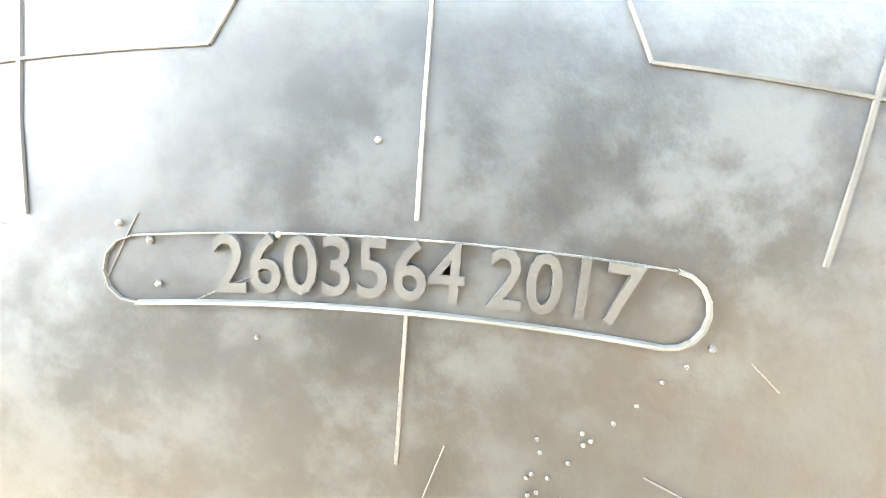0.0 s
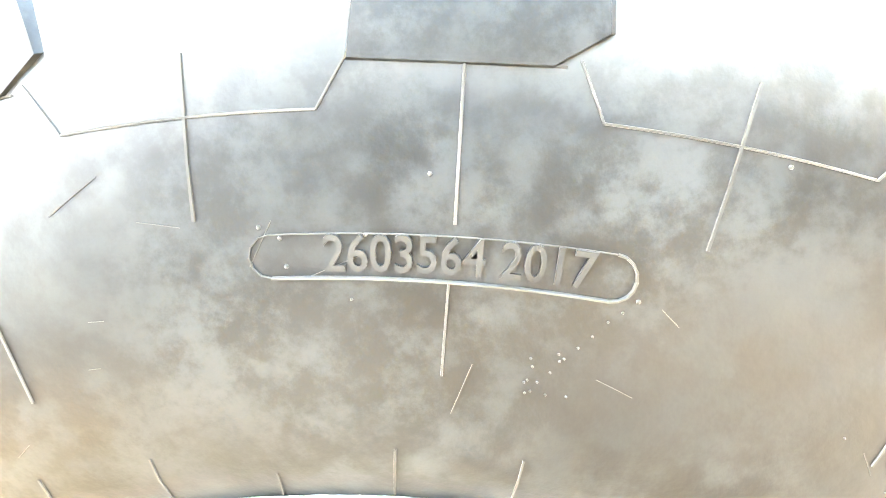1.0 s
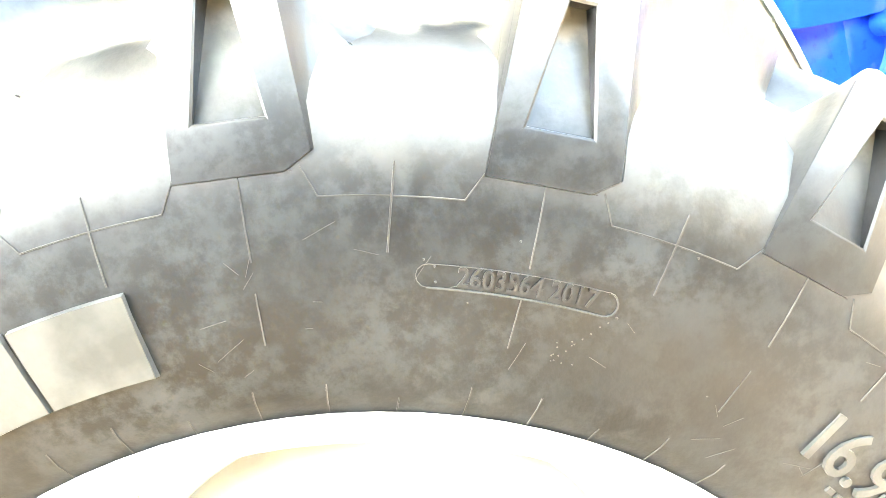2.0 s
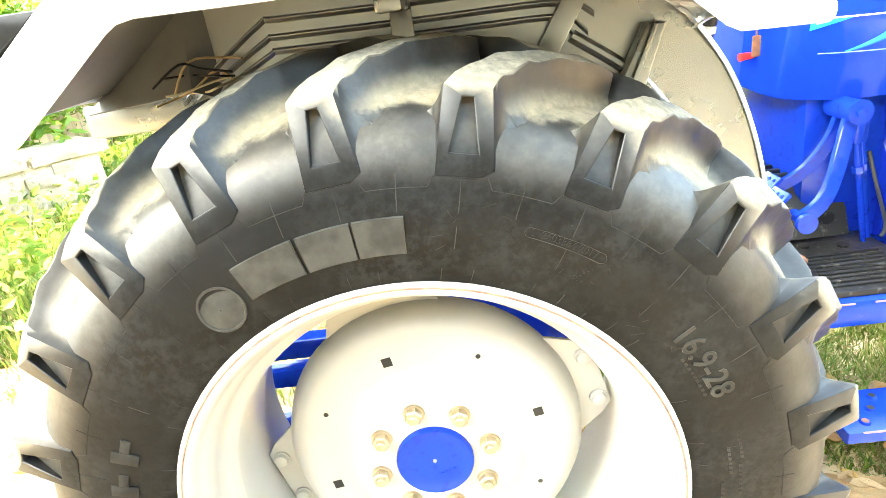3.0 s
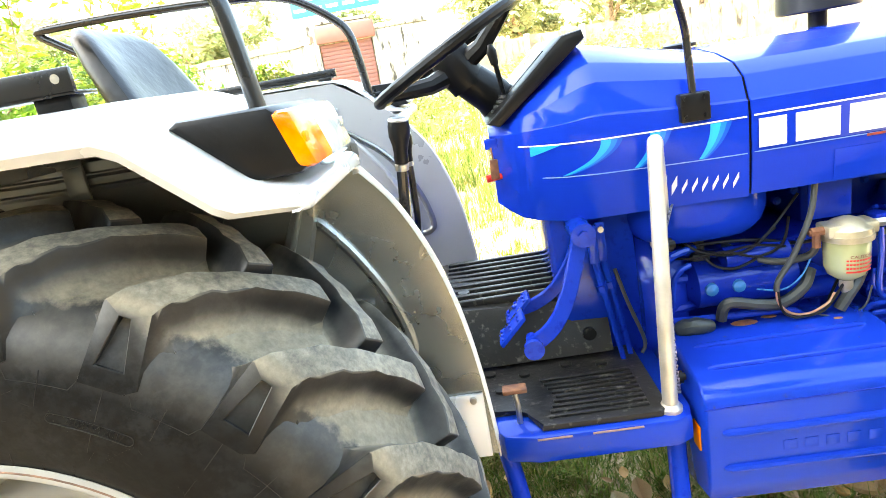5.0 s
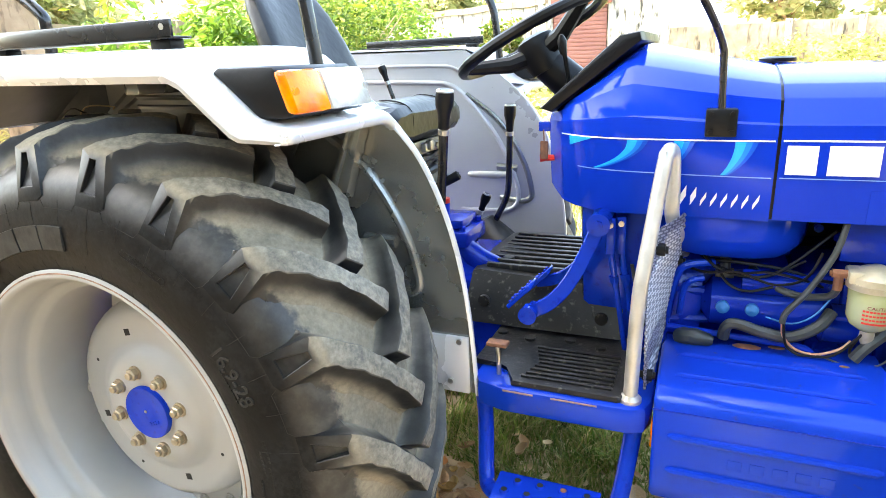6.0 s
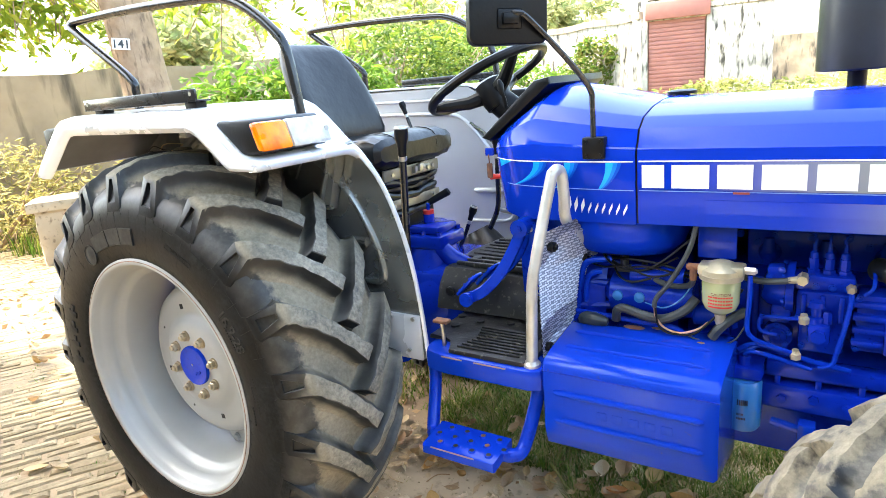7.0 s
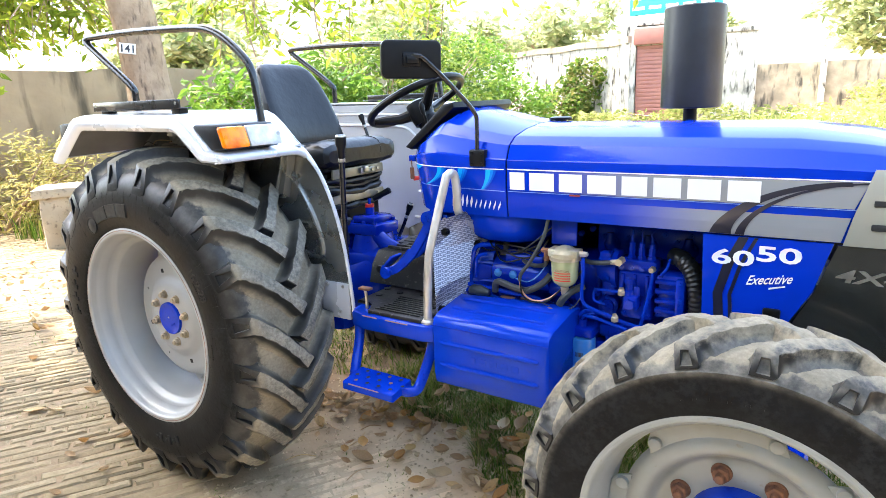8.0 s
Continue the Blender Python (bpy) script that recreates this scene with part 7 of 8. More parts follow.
tube(bm, smooth_path([(1.13, 0.715, 0.852), (1.20, 0.71, 0.850), (1.30, 0.71, 0.845), (1.40, 0.71, 0.84), (1.43, 0.71, 0.825)], 5), 0.0075, 8)
part("oil_pipe", bm, BLUE_WORN, eng, "thin blue steel pipe")
# fuel filter: cast head, bowl, drain
ff = new("fuel_filter")
ff.parent = tractor
tagged(ff, "fuel filter with a pale cast head and amber bowl")
bm = B()
box(bm, 1.465, 1.570, 0.668, 0.722, 1.005, 1.032, 0.006)
tube(bm, [(1.517, 0.695, 1.005), (1.517, 0.695, 1.020), (1.517, 0.695, 1.034), (1.517, 0.695, 1.042)], [0.050, 0.048, 0.03, 0.01], 24)
tube(bm, [(1.517, 0.695, 0.995), (1.517, 0.695, 1.008)], [0.051, 0.052], 24)
part("filter_head", bm, BRASS, ff, "pale yellowed cast head")
for x, m0 in ((1.452, RUST), (1.580, STEEL)):
    bm = B()
    cyl(bm, (x - 0.013, 0.690, 1.020), (x + 0.013, 0.690, 1.020), 0.010, 6)
    cyl(bm, (x - 0.017, 0.690, 1.020), (x + 0.017, 0.690, 1.020), 0.006, 8)
    part("banjo_bolt", bm, m0, ff)
bm = B()
cyl(bm, (1.452, 0.690, 0.985), (1.452, 0.690, 1.02), 0.009, 8)
part("copper_union", bm, RUST, ff, "rusty pipe union")
bm = B()
tube(bm, [(1.517, 0.695, 0.996), (1.517, 0.695, 0.935), (1.517, 0.695, 0.918), (1.517, 0.695, 0.905), (1.517, 0.695, 0.900)], [0.046, 0.044, 0.038, 0.022, 0.012], 28)
part("bowl", bm, BOWL, ff, "amber see-through bowl")
bm = B()
tube(bm, [(1.517, 0.695, 0.902), (1.517, 0.695, 0.885), (1.517, 0.695, 0.873), (1.517, 0.695, 0.868)], [0.013, 0.014, 0.010, 0.008], 14)
part("drain_plug", bm, BRASS, ff)
bm = letters("CAUTION", 0.0065, 0.0008, bold=0.01)
ww = max(v.co.x for v in bm.verts)
for v in bm.verts:
    a = (v.co.x / ww - 0.5) * 0.046 / 0.0455 + radians(8)
    v.co = Vector((1.517 + 0.0458 * math.sin(a), 0.695 - 0.0458 * math.cos(a), 0.962 + v.co.z))
part("caution_word", bm, mat("dark_red_print", (0.20, 0.02, 0.02), 0.5), ff, "small dark word CAUTION", smooth=False)
for k in range(4):
    bm = B()
    for j in range(10):
        a0, a1 = radians(-30 + j * 7.6), radians(-30 + j * 7.6 + (6.0 if k < 3 else 7.6))
        z = 0.955 - k * 0.0085
        R2 = 0.0455 if z > 0.936 else 0.0445
        vs = [bm.verts.new((1.517 + R2 * math.sin(q), 0.695 - R2 * math.cos(q), zz)) for q, zz in ((a0, z), (a1, z), (a1, z + 0.004), (a0, z + 0.004))]
        bm.faces.new(vs)
    part("print_bar", bm, RED, ff, "red bars of small print", smooth=False)
# injection pump: a stepped casting with a flanged governor, delivery unions, a lift pump and bolted covers
def bolt_head(x, y, z, r, parent, material=BLUE_WORN):
    bm = B()
    cyl(bm, (x, y + 0.012, z), (x, y - 0.002, z), r * 1.45, 12)
    tube(bm, [(x, y, z), (x, y - r * 0.9, z), (x, y - r * 1.05, z)], [r, r, r * 0.8], 6)
    part("bolt", bm, material, parent, sharp=25)


bm = B()
box(bm, 1.668, 1.797, 0.765, 0.845, 0.958, 0.998, 0.009)
box(bm, 1.676, 1.790, 0.752, 0.845, 0.880, 0.962, 0.012)
box(bm, 1.684, 1.782, 0.772, 0.850, 0.795, 0.885, 0.010)
ip = part("injection_pump", bm, BLUE_CAST, tractor, "blue painted fuel injection pump")
for x in (1.694, 1.733, 1.772):
    bm = B()
    box(bm, x - 0.006, x + 0.006, 0.744, 0.80, 0.888, 0.955, 0.004)
    part("pump_rib", bm, BLUE_CAST, ip)
bm = B()
tube(bm, [(1.672, 0.80, 0.955), (1.655, 0.80, 0.955), (1.652, 0.80, 0.955), (1.622, 0.80, 0.958), (1.606, 0.80, 0.962), (1.600, 0.80, 0.963)], [0.066, 0.066, 0.056, 0.054, 0.043, 0.02], 26)
box(bm, 1.612, 1.650, 0.752, 0.80, 0.985, 1.018, 0.007)
box(bm, 1.622, 1.668, 0.760, 0.84, 0.868, 0.915, 0.009)
gv = part("governor", bm, BLUE_CAST, ip, "round blue governor housing")
for k in range(6):
    a = radians(60 * k + 20)
    bm = B()
    cyl(bm, (1.652, 0.80 + 0.061 * math.cos(a), 0.955 + 0.061 * math.sin(a)), (1.644, 0.80 + 0.061 * math.cos(a), 0.955 + 0.061 * math.sin(a)), 0.006, 6)
    part("bolt", bm, BLUE_WORN, gv)
for x, z in ((1.618, 0.992), (1.644, 1.010), (1.630, 0.878), (1.660, 0.906)):
    bolt_head(x, 0.752 if z > 0.95 else 0.760, z, 0.0055, gv)
for x in (1.708, 1.740, 1.772):
    bm = B()
    tube(bm, [(x, 0.797, 0.992), (x, 0.797, 1.006), (x, 0.797, 1.008), (x, 0.797, 1.034)], [0.015, 0.015, 0.011, 0.011], 6)
    tube(bm, [(x, 0.797, 1.034), (x, 0.797, 1.036), (x, 0.797, 1.048), (x, 0.797, 1.052), (x, 0.797, 1.072)], [0.008, 0.0095, 0.0095, 0.005, 0.004], 12)
    part("delivery_union", bm, BLUE_CAST, ip, sharp=25)
for x, x2 in ((1.708, 1.63), (1.740, 1.75), (1.772, 1.86)):
    bm = B()
    tube(bm, smooth_path([(x, 0.797, 1.066), (x, 0.80, 1.088), ((x + x2) / 2, 0.85, 1.105), (x2, 0.93, 1.085)], 5), 0.0032, 7)
    part("injector_pipe", bm, BLUE_CAST, ip, "thin blue injector pipe")
for x, z in ((1.684, 0.972), (1.716, 0.972), (1.750, 0.972), (1.782, 0.972), (1.684, 0.892), (1.782, 0.892), (1.694, 0.812), (1.772, 0.812), (1.733, 0.832)):
    bolt_head(x, 0.764 if z > 0.96 else (0.751 if z > 0.88 else 0.771), z, 0.0062, ip)
bm = B()
box(bm, 1.706, 1.754, 0.712, 0.765, 0.842, 0.892, 0.009)
tube(bm, [(1.722, 0.735, 0.888), (1.722, 0.735, 0.905), (1.722, 0.735, 0.908), (1.722, 0.735, 0.928), (1.722, 0.735, 0.931), (1.722, 0.735, 0.944)], [0.017, 0.017, 0.012, 0.012, 0.019, 0.016], 18)
tube(bm, [(1.744, 0.738, 0.890), (1.744, 0.738, 0.915), (1.744, 0.738, 0.920)], [0.011, 0.011, 0.007], 6)
cyl(bm, (1.730, 0.715, 0.866), (1.730, 0.700, 0.866), 0.017, 6)
part("lift_pump", bm, BLUE_CAST, ip, "blue fuel lift pump with a priming knob")
for x, y, z in ((1.698, 0.728, 0.900), (1.686, 0.706, 0.815)):
    bm = B()
    tube(bm, [(x, y, z - 0.011), (x, y - 0.002, z + 0.003), (x, y - 0.002, z + 0.006), (x, y - 0.003, z + 0.012)], [0.0125, 0.0125, 0.009, 0.008], 6)
    part("union_nut", bm, BRASS, ip, "bare brass union", sharp=25)
# ribbed timing cover
bm = B()
box(bm, 1.800, 1.882, 0.768, 0.86, 0.815, 0.960, 0.012)
tcv = part("timing_cover", bm, BLUE_CAST, eng, "ribbed blue timing cover")
for k in range(4):
    bm = B()
    box(bm, 1.794, 1.886, 0.752, 0.80, 0.834 + k * 0.032, 0.850 + k * 0.032, 0.006)
    part("cover_rib", bm, BLUE_CAST, tcv)
bm = B()
box(bm, 1.858, 1.888, 0.746, 0.84, 0.820, 0.954, 0.008)
part("cover_flange", bm, BLUE_CAST, tcv)
for x, z in ((1.806, 0.826), (1.806, 0.950), (1.874, 0.832), (1.874, 0.888), (1.874, 0.942)):
    bolt_head(x, 0.766 if x < 1.85 else 0.745, z, 0.0062, tcv)


def cover(xc, zc, y, r, bolts, name):
    """A round bolted cover that faces out of the engine: flange, raised ring and boss."""
    bm = B()
    tube(bm, [(xc, y + 0.03, zc), (xc, y + 0.001, zc), (xc, y, zc)], [r, r, r * 0.96], 28)
    tube(bm, [(xc, y, zc), (xc, y - 0.007, zc), (xc, y - 0.010, zc), (xc, y - 0.006, zc), (xc, y - 0.005, zc)], [r * 0.66, r * 0.62, r * 0.52, r * 0.42, r * 0.1], 24)
    tube(bm, [(xc, y - 0.005, zc), (xc, y - 0.013, zc), (xc, y - 0.014, zc)], [r * 0.26, r * 0.24, r * 0.1], 6)
    cv = part(name, bm, BLUE_CAST, eng, "round bolted blue cover")
    for k in range(bolts):
        a = 2 * math.pi * (k + 0.3) / bolts
        bolt_head(xc + r * 0.82 * math.cos(a), y - 0.001, zc + r * 0.82 * math.sin(a), 0.0052, cv)


cover(1.475, 0.795, 0.81, 0.050, 6, "block_plug")
cover(1.640, 0.830, 0.772, 0.034, 5, "drive_cover")
bm = B()
tube(bm, [(1.438, 0.762, 0.866), (1.446, 0.762, 0.866), (1.450, 0.762, 0.866), (1.536, 0.762, 0.866), (1.540, 0.762, 0.866), (1.552, 0.762, 0.866)], [0.020, 0.030, 0.027, 0.027, 0.031, 0.024], 22)
box(bm, 1.470, 1.516, 0.755, 0.84, 0.884, 0.902, 0.005)
part("oil_cooler", bm, BLUE_CAST, eng, "short blue cylinder with end flanges")
# block face: webs, core plugs and a row of bolts
for x in (1.42, 1.50, 1.58, 1.90, 1.96):
    bm = B()
    box(bm, x - 0.008, x + 0.008, 0.838, 0.87, 0.64, 0.95, 0.005)
    part("block_web", bm, BLUE_CAST, eng)
for k in range(14):
    x = 1.43 + 0.042 * k
    bolt_head(x, 0.857, 0.945 - 0.012 * (k % 2), 0.0075, eng)
    bolt_head(x + 0.012, 0.927, 1.052 - 0.020 * (k % 2), 0.0070, eng)
for k in range(3):
    bm = B()
    tube(bm, [(1.60 + k * 0.13, 0.94, 1.005), (1.60 + k * 0.13, 0.915, 1.008), (1.60 + k * 0.13, 0.905, 1.015), (1.60 + k * 0.13, 0.905, 1.050)], [0.030, 0.026, 0.018, 0.012], 14)
    part("port_elbow", bm, BLUE_CAST, eng)
# thin pipes
for pts, r in (([(1.788, 0.742, 0.976), (1.790, 0.735, 0.955), (1.782, 0.728, 0.89), (1.770, 0.722, 0.83), (1.762, 0.72, 0.795), (1.735, 0.72, 0.780)], 0.0055),
               ([(1.604, 0.765, 0.862), (1.606, 0.742, 0.885), (1.625, 0.735, 0.893), (1.665, 0.733, 0.894), (1.696, 0.730, 0.897)], 0.005),
               ([(1.606, 0.745, 0.895), (1.600, 0.74, 0.870), (1.606, 0.74, 0.850), (1.640, 0.745, 0.842)], 0.0045),
               ([(1.560, 0.72, 0.800), (1.585, 0.715, 0.820), (1.620, 0.715, 0.822), (1.70, 0.72, 0.800), (1.80, 0.735, 0.778)], 0.0065),
               ([(1.575, 0.71, 0.792), (1.590, 0.705, 0.806), (1.640, 0.705, 0.800), (1.72, 0.715, 0.776)], 0.0055),
               ([(1.40, 0.80, 0.78), (1.47, 0.735, 0.775), (1.55, 0.73, 0.785), (1.60, 0.76, 0.80)], 0.006),
               ([(1.815, 0.75, 0.965), (1.830, 0.745, 0.985), (1.832, 0.78, 1.005), (1.83, 0.84, 1.02)], 0.0045)):
    bm = B()
    tube(bm, smooth_path(pts, 6), r, 8)
    part("oil_pipe", bm, BLUE_WORN, eng, "thin blue steel pipe")
for pts in ([(1.16, 0.80, 1.06), (1.22, 0.74, 1.0), (1.30, 0.725, 0.985), (1.36, 0.73, 1.01), (1.45, 0.76, 1.09)], [(1.19, 0.78, 1.01), (1.26, 0.735, 0.99), (1.33, 0.72, 1.0), (1.40, 0.73, 0.985), (1.44, 0.77, 0.96)], [(1.15, 0.78, 1.03), (1.21, 0.75, 1.02), (1.28, 0.745, 1.03), (1.38, 0.78, 1.06)],
            [(1.13, 0.77, 0.995), (1.20, 0.735, 0.985), (1.27, 0.72, 0.995), (1.34, 0.715, 0.975), (1.40, 0.73, 0.99), (1.43, 0.76, 1.04)], [(1.22, 0.76, 1.005), (1.25, 0.73, 0.965), (1.29, 0.715, 0.955), (1.34, 0.72, 0.968)], [(1.56, 0.74, 0.955), (1.52, 0.735, 0.88), (1.50, 0.73, 0.83), (1.54, 0.73, 0.80)]):
    bm = B()
    tube(bm, smooth_path(pts, 6), 0.0032, 6)
    part("wire", bm, BLACK, tractor, "black wire")
# black radiator hose with a corrugated bend
bm = B()
path = smooth_path([(1.838, 0.82, 1.010), (1.866, 0.785, 1.012), (1.895, 0.770, 0.990), (1.915, 0.765, 0.945), (1.923, 0.765, 0.89), (1.925, 0.77, 0.84), (1.925, 0.78, 0.78)], 7)
tube(bm, path, [0.0275 + (0.0016 if k % 2 else -0.0012) * (6 < k < 34) for k in range(len(path))], 18)
part("radiator_hose", bm, mat("aged_black_hose", (0.012, 0.012, 0.012), 0.30, color2=(0.007, 0.007, 0.007), scale=15, bump=0.08, spec=0.4), eng, "thick black radiator hose")
# spin-on filter
bm = B()
box(bm, 1.53, 1.62, 0.69, 0.80, 0.728, 0.765, 0.012)
cyl(bm, (1.575, 0.715, 0.765), (1.575, 0.715, 0.79), 0.014, 12)
part("oil_filter_head", bm, BLUE_CAST, eng, "blue oil filter head")
bm = B()
tube(bm, [(1.575, 0.715, 0.728), (1.575, 0.715, 0.720), (1.575, 0.715, 0.60), (1.575, 0.715, 0.592), (1.575, 0.715, 0.588)], [0.040, 0.043, 0.043, 0.038, 0.02], 28)
of = part("oil_filter", bm, CAN, tractor, "light blue spin-on filter can")
for z, w in ((0.668, 0.6), (0.640, 0.36), (0.628, 0.5)):
    bm = B()
    for j in range(6):
        a0, a1 = -0.2 + j * w / 6, -0.2 + (j + 0.75) * w / 6
        vs = [bm.verts.new((1.575 + 0.0434 * math.sin(q), 0.715 - 0.0434 * math.cos(q), zz)) for q, zz in ((a0, z), (a1, z), (a1, z + (0.016 if z > 0.66 else 0.006)), (a0, z + (0.016 if z > 0.66 else 0.006)))]
        bm.faces.new(vs)
    part("label_bar", bm, BLACKDEC, of, "dark bars of the maker's label", smooth=False)
# pipes, hoses and wires
pipes = [
    ("fuel_pipe", [(1.582, 0.688, 1.01), (1.583, 0.685, 0.95), (1.580, 0.685, 0.88), (1.592, 0.685, 0.852), (1.63, 0.695, 0.832), (1.684, 0.705, 0.816)], 0.006, BLUE_WORN, "thin blue steel pipe"),
    ("rubber_hose", [(1.25, 0.70, 0.845), (1.255, 0.695, 0.875), (1.275, 0.692, 0.885), (1.33, 0.690, 0.872), (1.38, 0.692, 0.868), (1.43, 0.70, 0.895), (1.455, 0.72, 0.925)], 0.0125, HOSE, "grey rubber hose"),
    ("rubber_hose", [(1.50, 0.69, 0.835), (1.515, 0.69, 0.86), (1.54, 0.70, 0.885), (1.57, 0.73, 0.90)], 0.0125, HOSE, "grey rubber hose"),
    ("rubber_hose", [(1.55, 0.74, 0.990), (1.60, 0.725, 0.986), (1.64, 0.722, 0.990), (1.665, 0.725, 0.994)], 0.008, HOSE, "grey rubber hose"),
    ("rubber_hose", [(1.30, 0.80, 0.985), (1.34, 0.74, 0.965), (1.39, 0.715, 0.955), (1.44, 0.70, 0.965), (1.452, 0.692, 0.985)], 0.008, HOSE, "grey rubber hose"),
    ("wire", [(1.455, 0.70, 1.125), (1.44, 0.69, 1.06), (1.40, 0.68, 0.98), (1.365, 0.675, 0.93), (1.36, 0.675, 0.905)], 0.0065, HOSE, "dark cable sleeve"),
    ("wire", [(1.36, 0.676, 0.91), (1.365, 0.676, 0.875), (1.39, 0.676, 0.848), (1.43, 0.676, 0.842), (1.47, 0.68, 0.858), (1.49, 0.69, 0.875)], 0.003, COPPER, "bare copper-coloured wire"),
    ("wire", [(1.362, 0.674, 0.91), (1.37, 0.672, 0.86), (1.39, 0.670, 0.842), (1.41, 0.672, 0.838), (1.46, 0.675, 0.845), (1.51, 0.69, 0.895)], 0.003, BLACK, "black wire"),
    ("wire", [(1.33, 0.70, 0.905), (1.38, 0.69, 0.90), (1.42, 0.69, 0.925), (1.45, 0.70, 0.97)], 0.002, CAN, "thin blue wire"),
    ("wire", [(1.20, 0.78, 1.0), (1.28, 0.76, 1.005), (1.36, 0.75, 1.0), (1.44, 0.75, 0.98), (1.50, 0.77, 0.975)], 0.004, BLACK, "black wire"),
    ("wire", [(1.22, 0.76, 0.99), (1.30, 0.74, 0.98), (1.34, 0.74, 0.99), (1.40, 0.76, 1.02)], 0.003, BLACK, "black wire"),
    ("wire", [(1.43, 0.675, 0.842), (1.50, 0.68, 0.822), (1.55, 0.685, 0.835), (1.575, 0.70, 0.875)], 0.002, HOSE, "thin grey wire"),
]
for nm, pts, r, m0, lb in pipes:
    bm = B()
    tube(bm, smooth_path(pts, 6), r, 8)
    part(nm, bm, m0, tractor, lb)
bm = B()
cyl(bm, (1.660, 0.725, 0.993), (1.684, 0.728, 0.997), 0.0085, 10)
cyl(bm, (1.690, 0.750, 0.999), (1.690, 0.712, 0.998), 0.0125, 6)
part("hose_clip", bm, BRASS, tractor, "brass hose end")
bm = B()
tube(bm, [(1.788, 0.752, 0.979), (1.788, 0.736, 0.979), (1.788, 0.730, 0.979)], [0.011, 0.011, 0.008], 6)
part("union_nut", bm, NUT, tractor)
# side rail of the chassis, front axle
bm = B()
box(bm, 1.60, 2.05, 0.74, 0.80, 0.64, 0.71, 0.012)
box(bm, 1.62, 2.0, 0.745, 0.80, 0.73, 0.77, 0.008)
for k in range(4):
    box(bm, 1.64 + k * 0.09, 1.655 + k * 0.09, 0.748, 0.80, 0.70, 0.74, 0.004)
ch = part("chassis_rail", bm, BLUE_CAST, tractor, "blue cast chassis rail")
for k in range(5):
    bm = B()
    cyl(bm, (1.66 + k * 0.07, 0.742, 0.675 + 0.01 * (k % 2)), (1.66 + k * 0.07, 0.730, 0.675 + 0.01 * (k % 2)), 0.012, 6)
    part("bolt", bm, BLUE_CAST, ch)
bm = B()
cyl(bm, (1.64, 0.73, 0.61), (1.86, 0.70, 0.59), 0.012, 10)
box(bm, 1.70, 1.74, 0.70, 0.74, 0.58, 0.63, 0.006)
part("steering_rod", bm, BLUE_WORN, tractor, "blue steering rod")
bm = B()
cyl(bm, (1.86, 0.70, 0.59), (1.92, 0.69, 0.585), 0.011, 8)
part("rod_end", bm, NUT, tractor, "bare rod end")
bm = B()
box(bm, 2.02, 2.26, 0.36, 1.71, 0.43, 0.59, 0.03)
box(bm, 1.95, 2.60, 0.80, 1.27, 0.50, 0.85, 0.03)
part("front_axle", bm, BLUE_CAST, tractor, "blue front axle housing")
bm = B()
box(bm, 1.97, 2.20, 0.74, 1.33, 0.80, 1.12, 0.01)
part("radiator", bm, HOLE, tractor, "dark radiator core")
bm = B()
box(bm, 2.52, 2.66, 0.71, 1.36, 0.60, 1.25, 0.03)
part("front_grille", bm, GLASSBLACK, tractor, "black front grille")
# lower links behind the axle
for y in (0.62, 1.45):
    bm = B()
    tube(bm, [(-0.15, y, 0.52), (-0.60, y - 0.02, 0.50), (-0.95, y - 0.03, 0.48)], 0.028, 10)
    tube(bm, [(-0.20, y, 1.0), (-0.45, y, 0.95), (-0.50, y, 0.55)], 0.022, 10)
    part("lift_link", bm, BLUE_CAST, tractor, "blue lower lift link")
for z in (0.70, 0.625):
    bm = B()
    box(bm, -0.66, -0.22, 0.585, 0.635, z, z + 0.048, 0.006)
    part("stabiliser_bar", bm, BLUE_WORN, tractor, "flat blue bar behind the rear wheel")
bm = B()
box(bm, -0.45, -0.20, 0.80, 1.27, 0.82, 1.10, 0.04)
part("lift_housing", bm, BLUE_CAST, tractor, "blue hydraulic lift housing")
bm = B()
box(bm, 0.42, 0.80, 1.26, 1.53, 0.752, 0.765, 0.004)
box(bm, 0.75, 1.118, 1.26, 1.585, 0.69, 0.765, 0.01)
part("far_floor_plate", bm, MATRUB, tractor, "black mat on the far footplate")
bm = B()
tube(bm, [(0.56, 1.30, 0.75), (0.46, 1.36, 0.86), (0.44, 1.36, 0.90)], [0.12, 0.07, 0.05], 16)
part("lever_gaiter", bm, BLACK, tractor, "black rubber lever gaiter")


# ---- trees, shrubs, weeds ----
def trunk_mesh(bm, pts, radii, seg=18, rough=0.06, seed=1):
    rr = random.Random(seed)
    path = smooth_path(pts, 5)
    n = len(path)
    rings = []
    for i, p in enumerate(path):
        t = i / (n - 1) * (len(radii) - 1)
        k = min(int(t), len(radii) - 2)
        r = radii[k] + (radii[k + 1] - radii[k]) * (t - k)
        ring = []
        for j in range(seg):
            a = 2 * math.pi * j / seg
            q = r * (1 + rough * math.sin(3 * a + i * 0.4) + rough * 0.6 * rr.uniform(-1, 1))
            ring.append(bm.verts.new((p.x + q * math.cos(a), p.y + q * math.sin(a), p.z)))
        rings.append(ring)
    ring_faces(bm, rings, True, True)


def spray(base, tips, n, spread, seed):
    """Leaf places along drooping twigs from base to each tip."""
    rng = np.random.default_rng(seed)
    out = []
    for tip in tips:
        t = rng.random(n) ** 0.6
        p = np.array(base)[None] + (np.array(tip) - np.array(base))[None] * t[:, None]
        out.append(p + rng.normal(size=(n, 3)) * spread * (0.4 + t[:, None]))
    return np.concatenate(out)


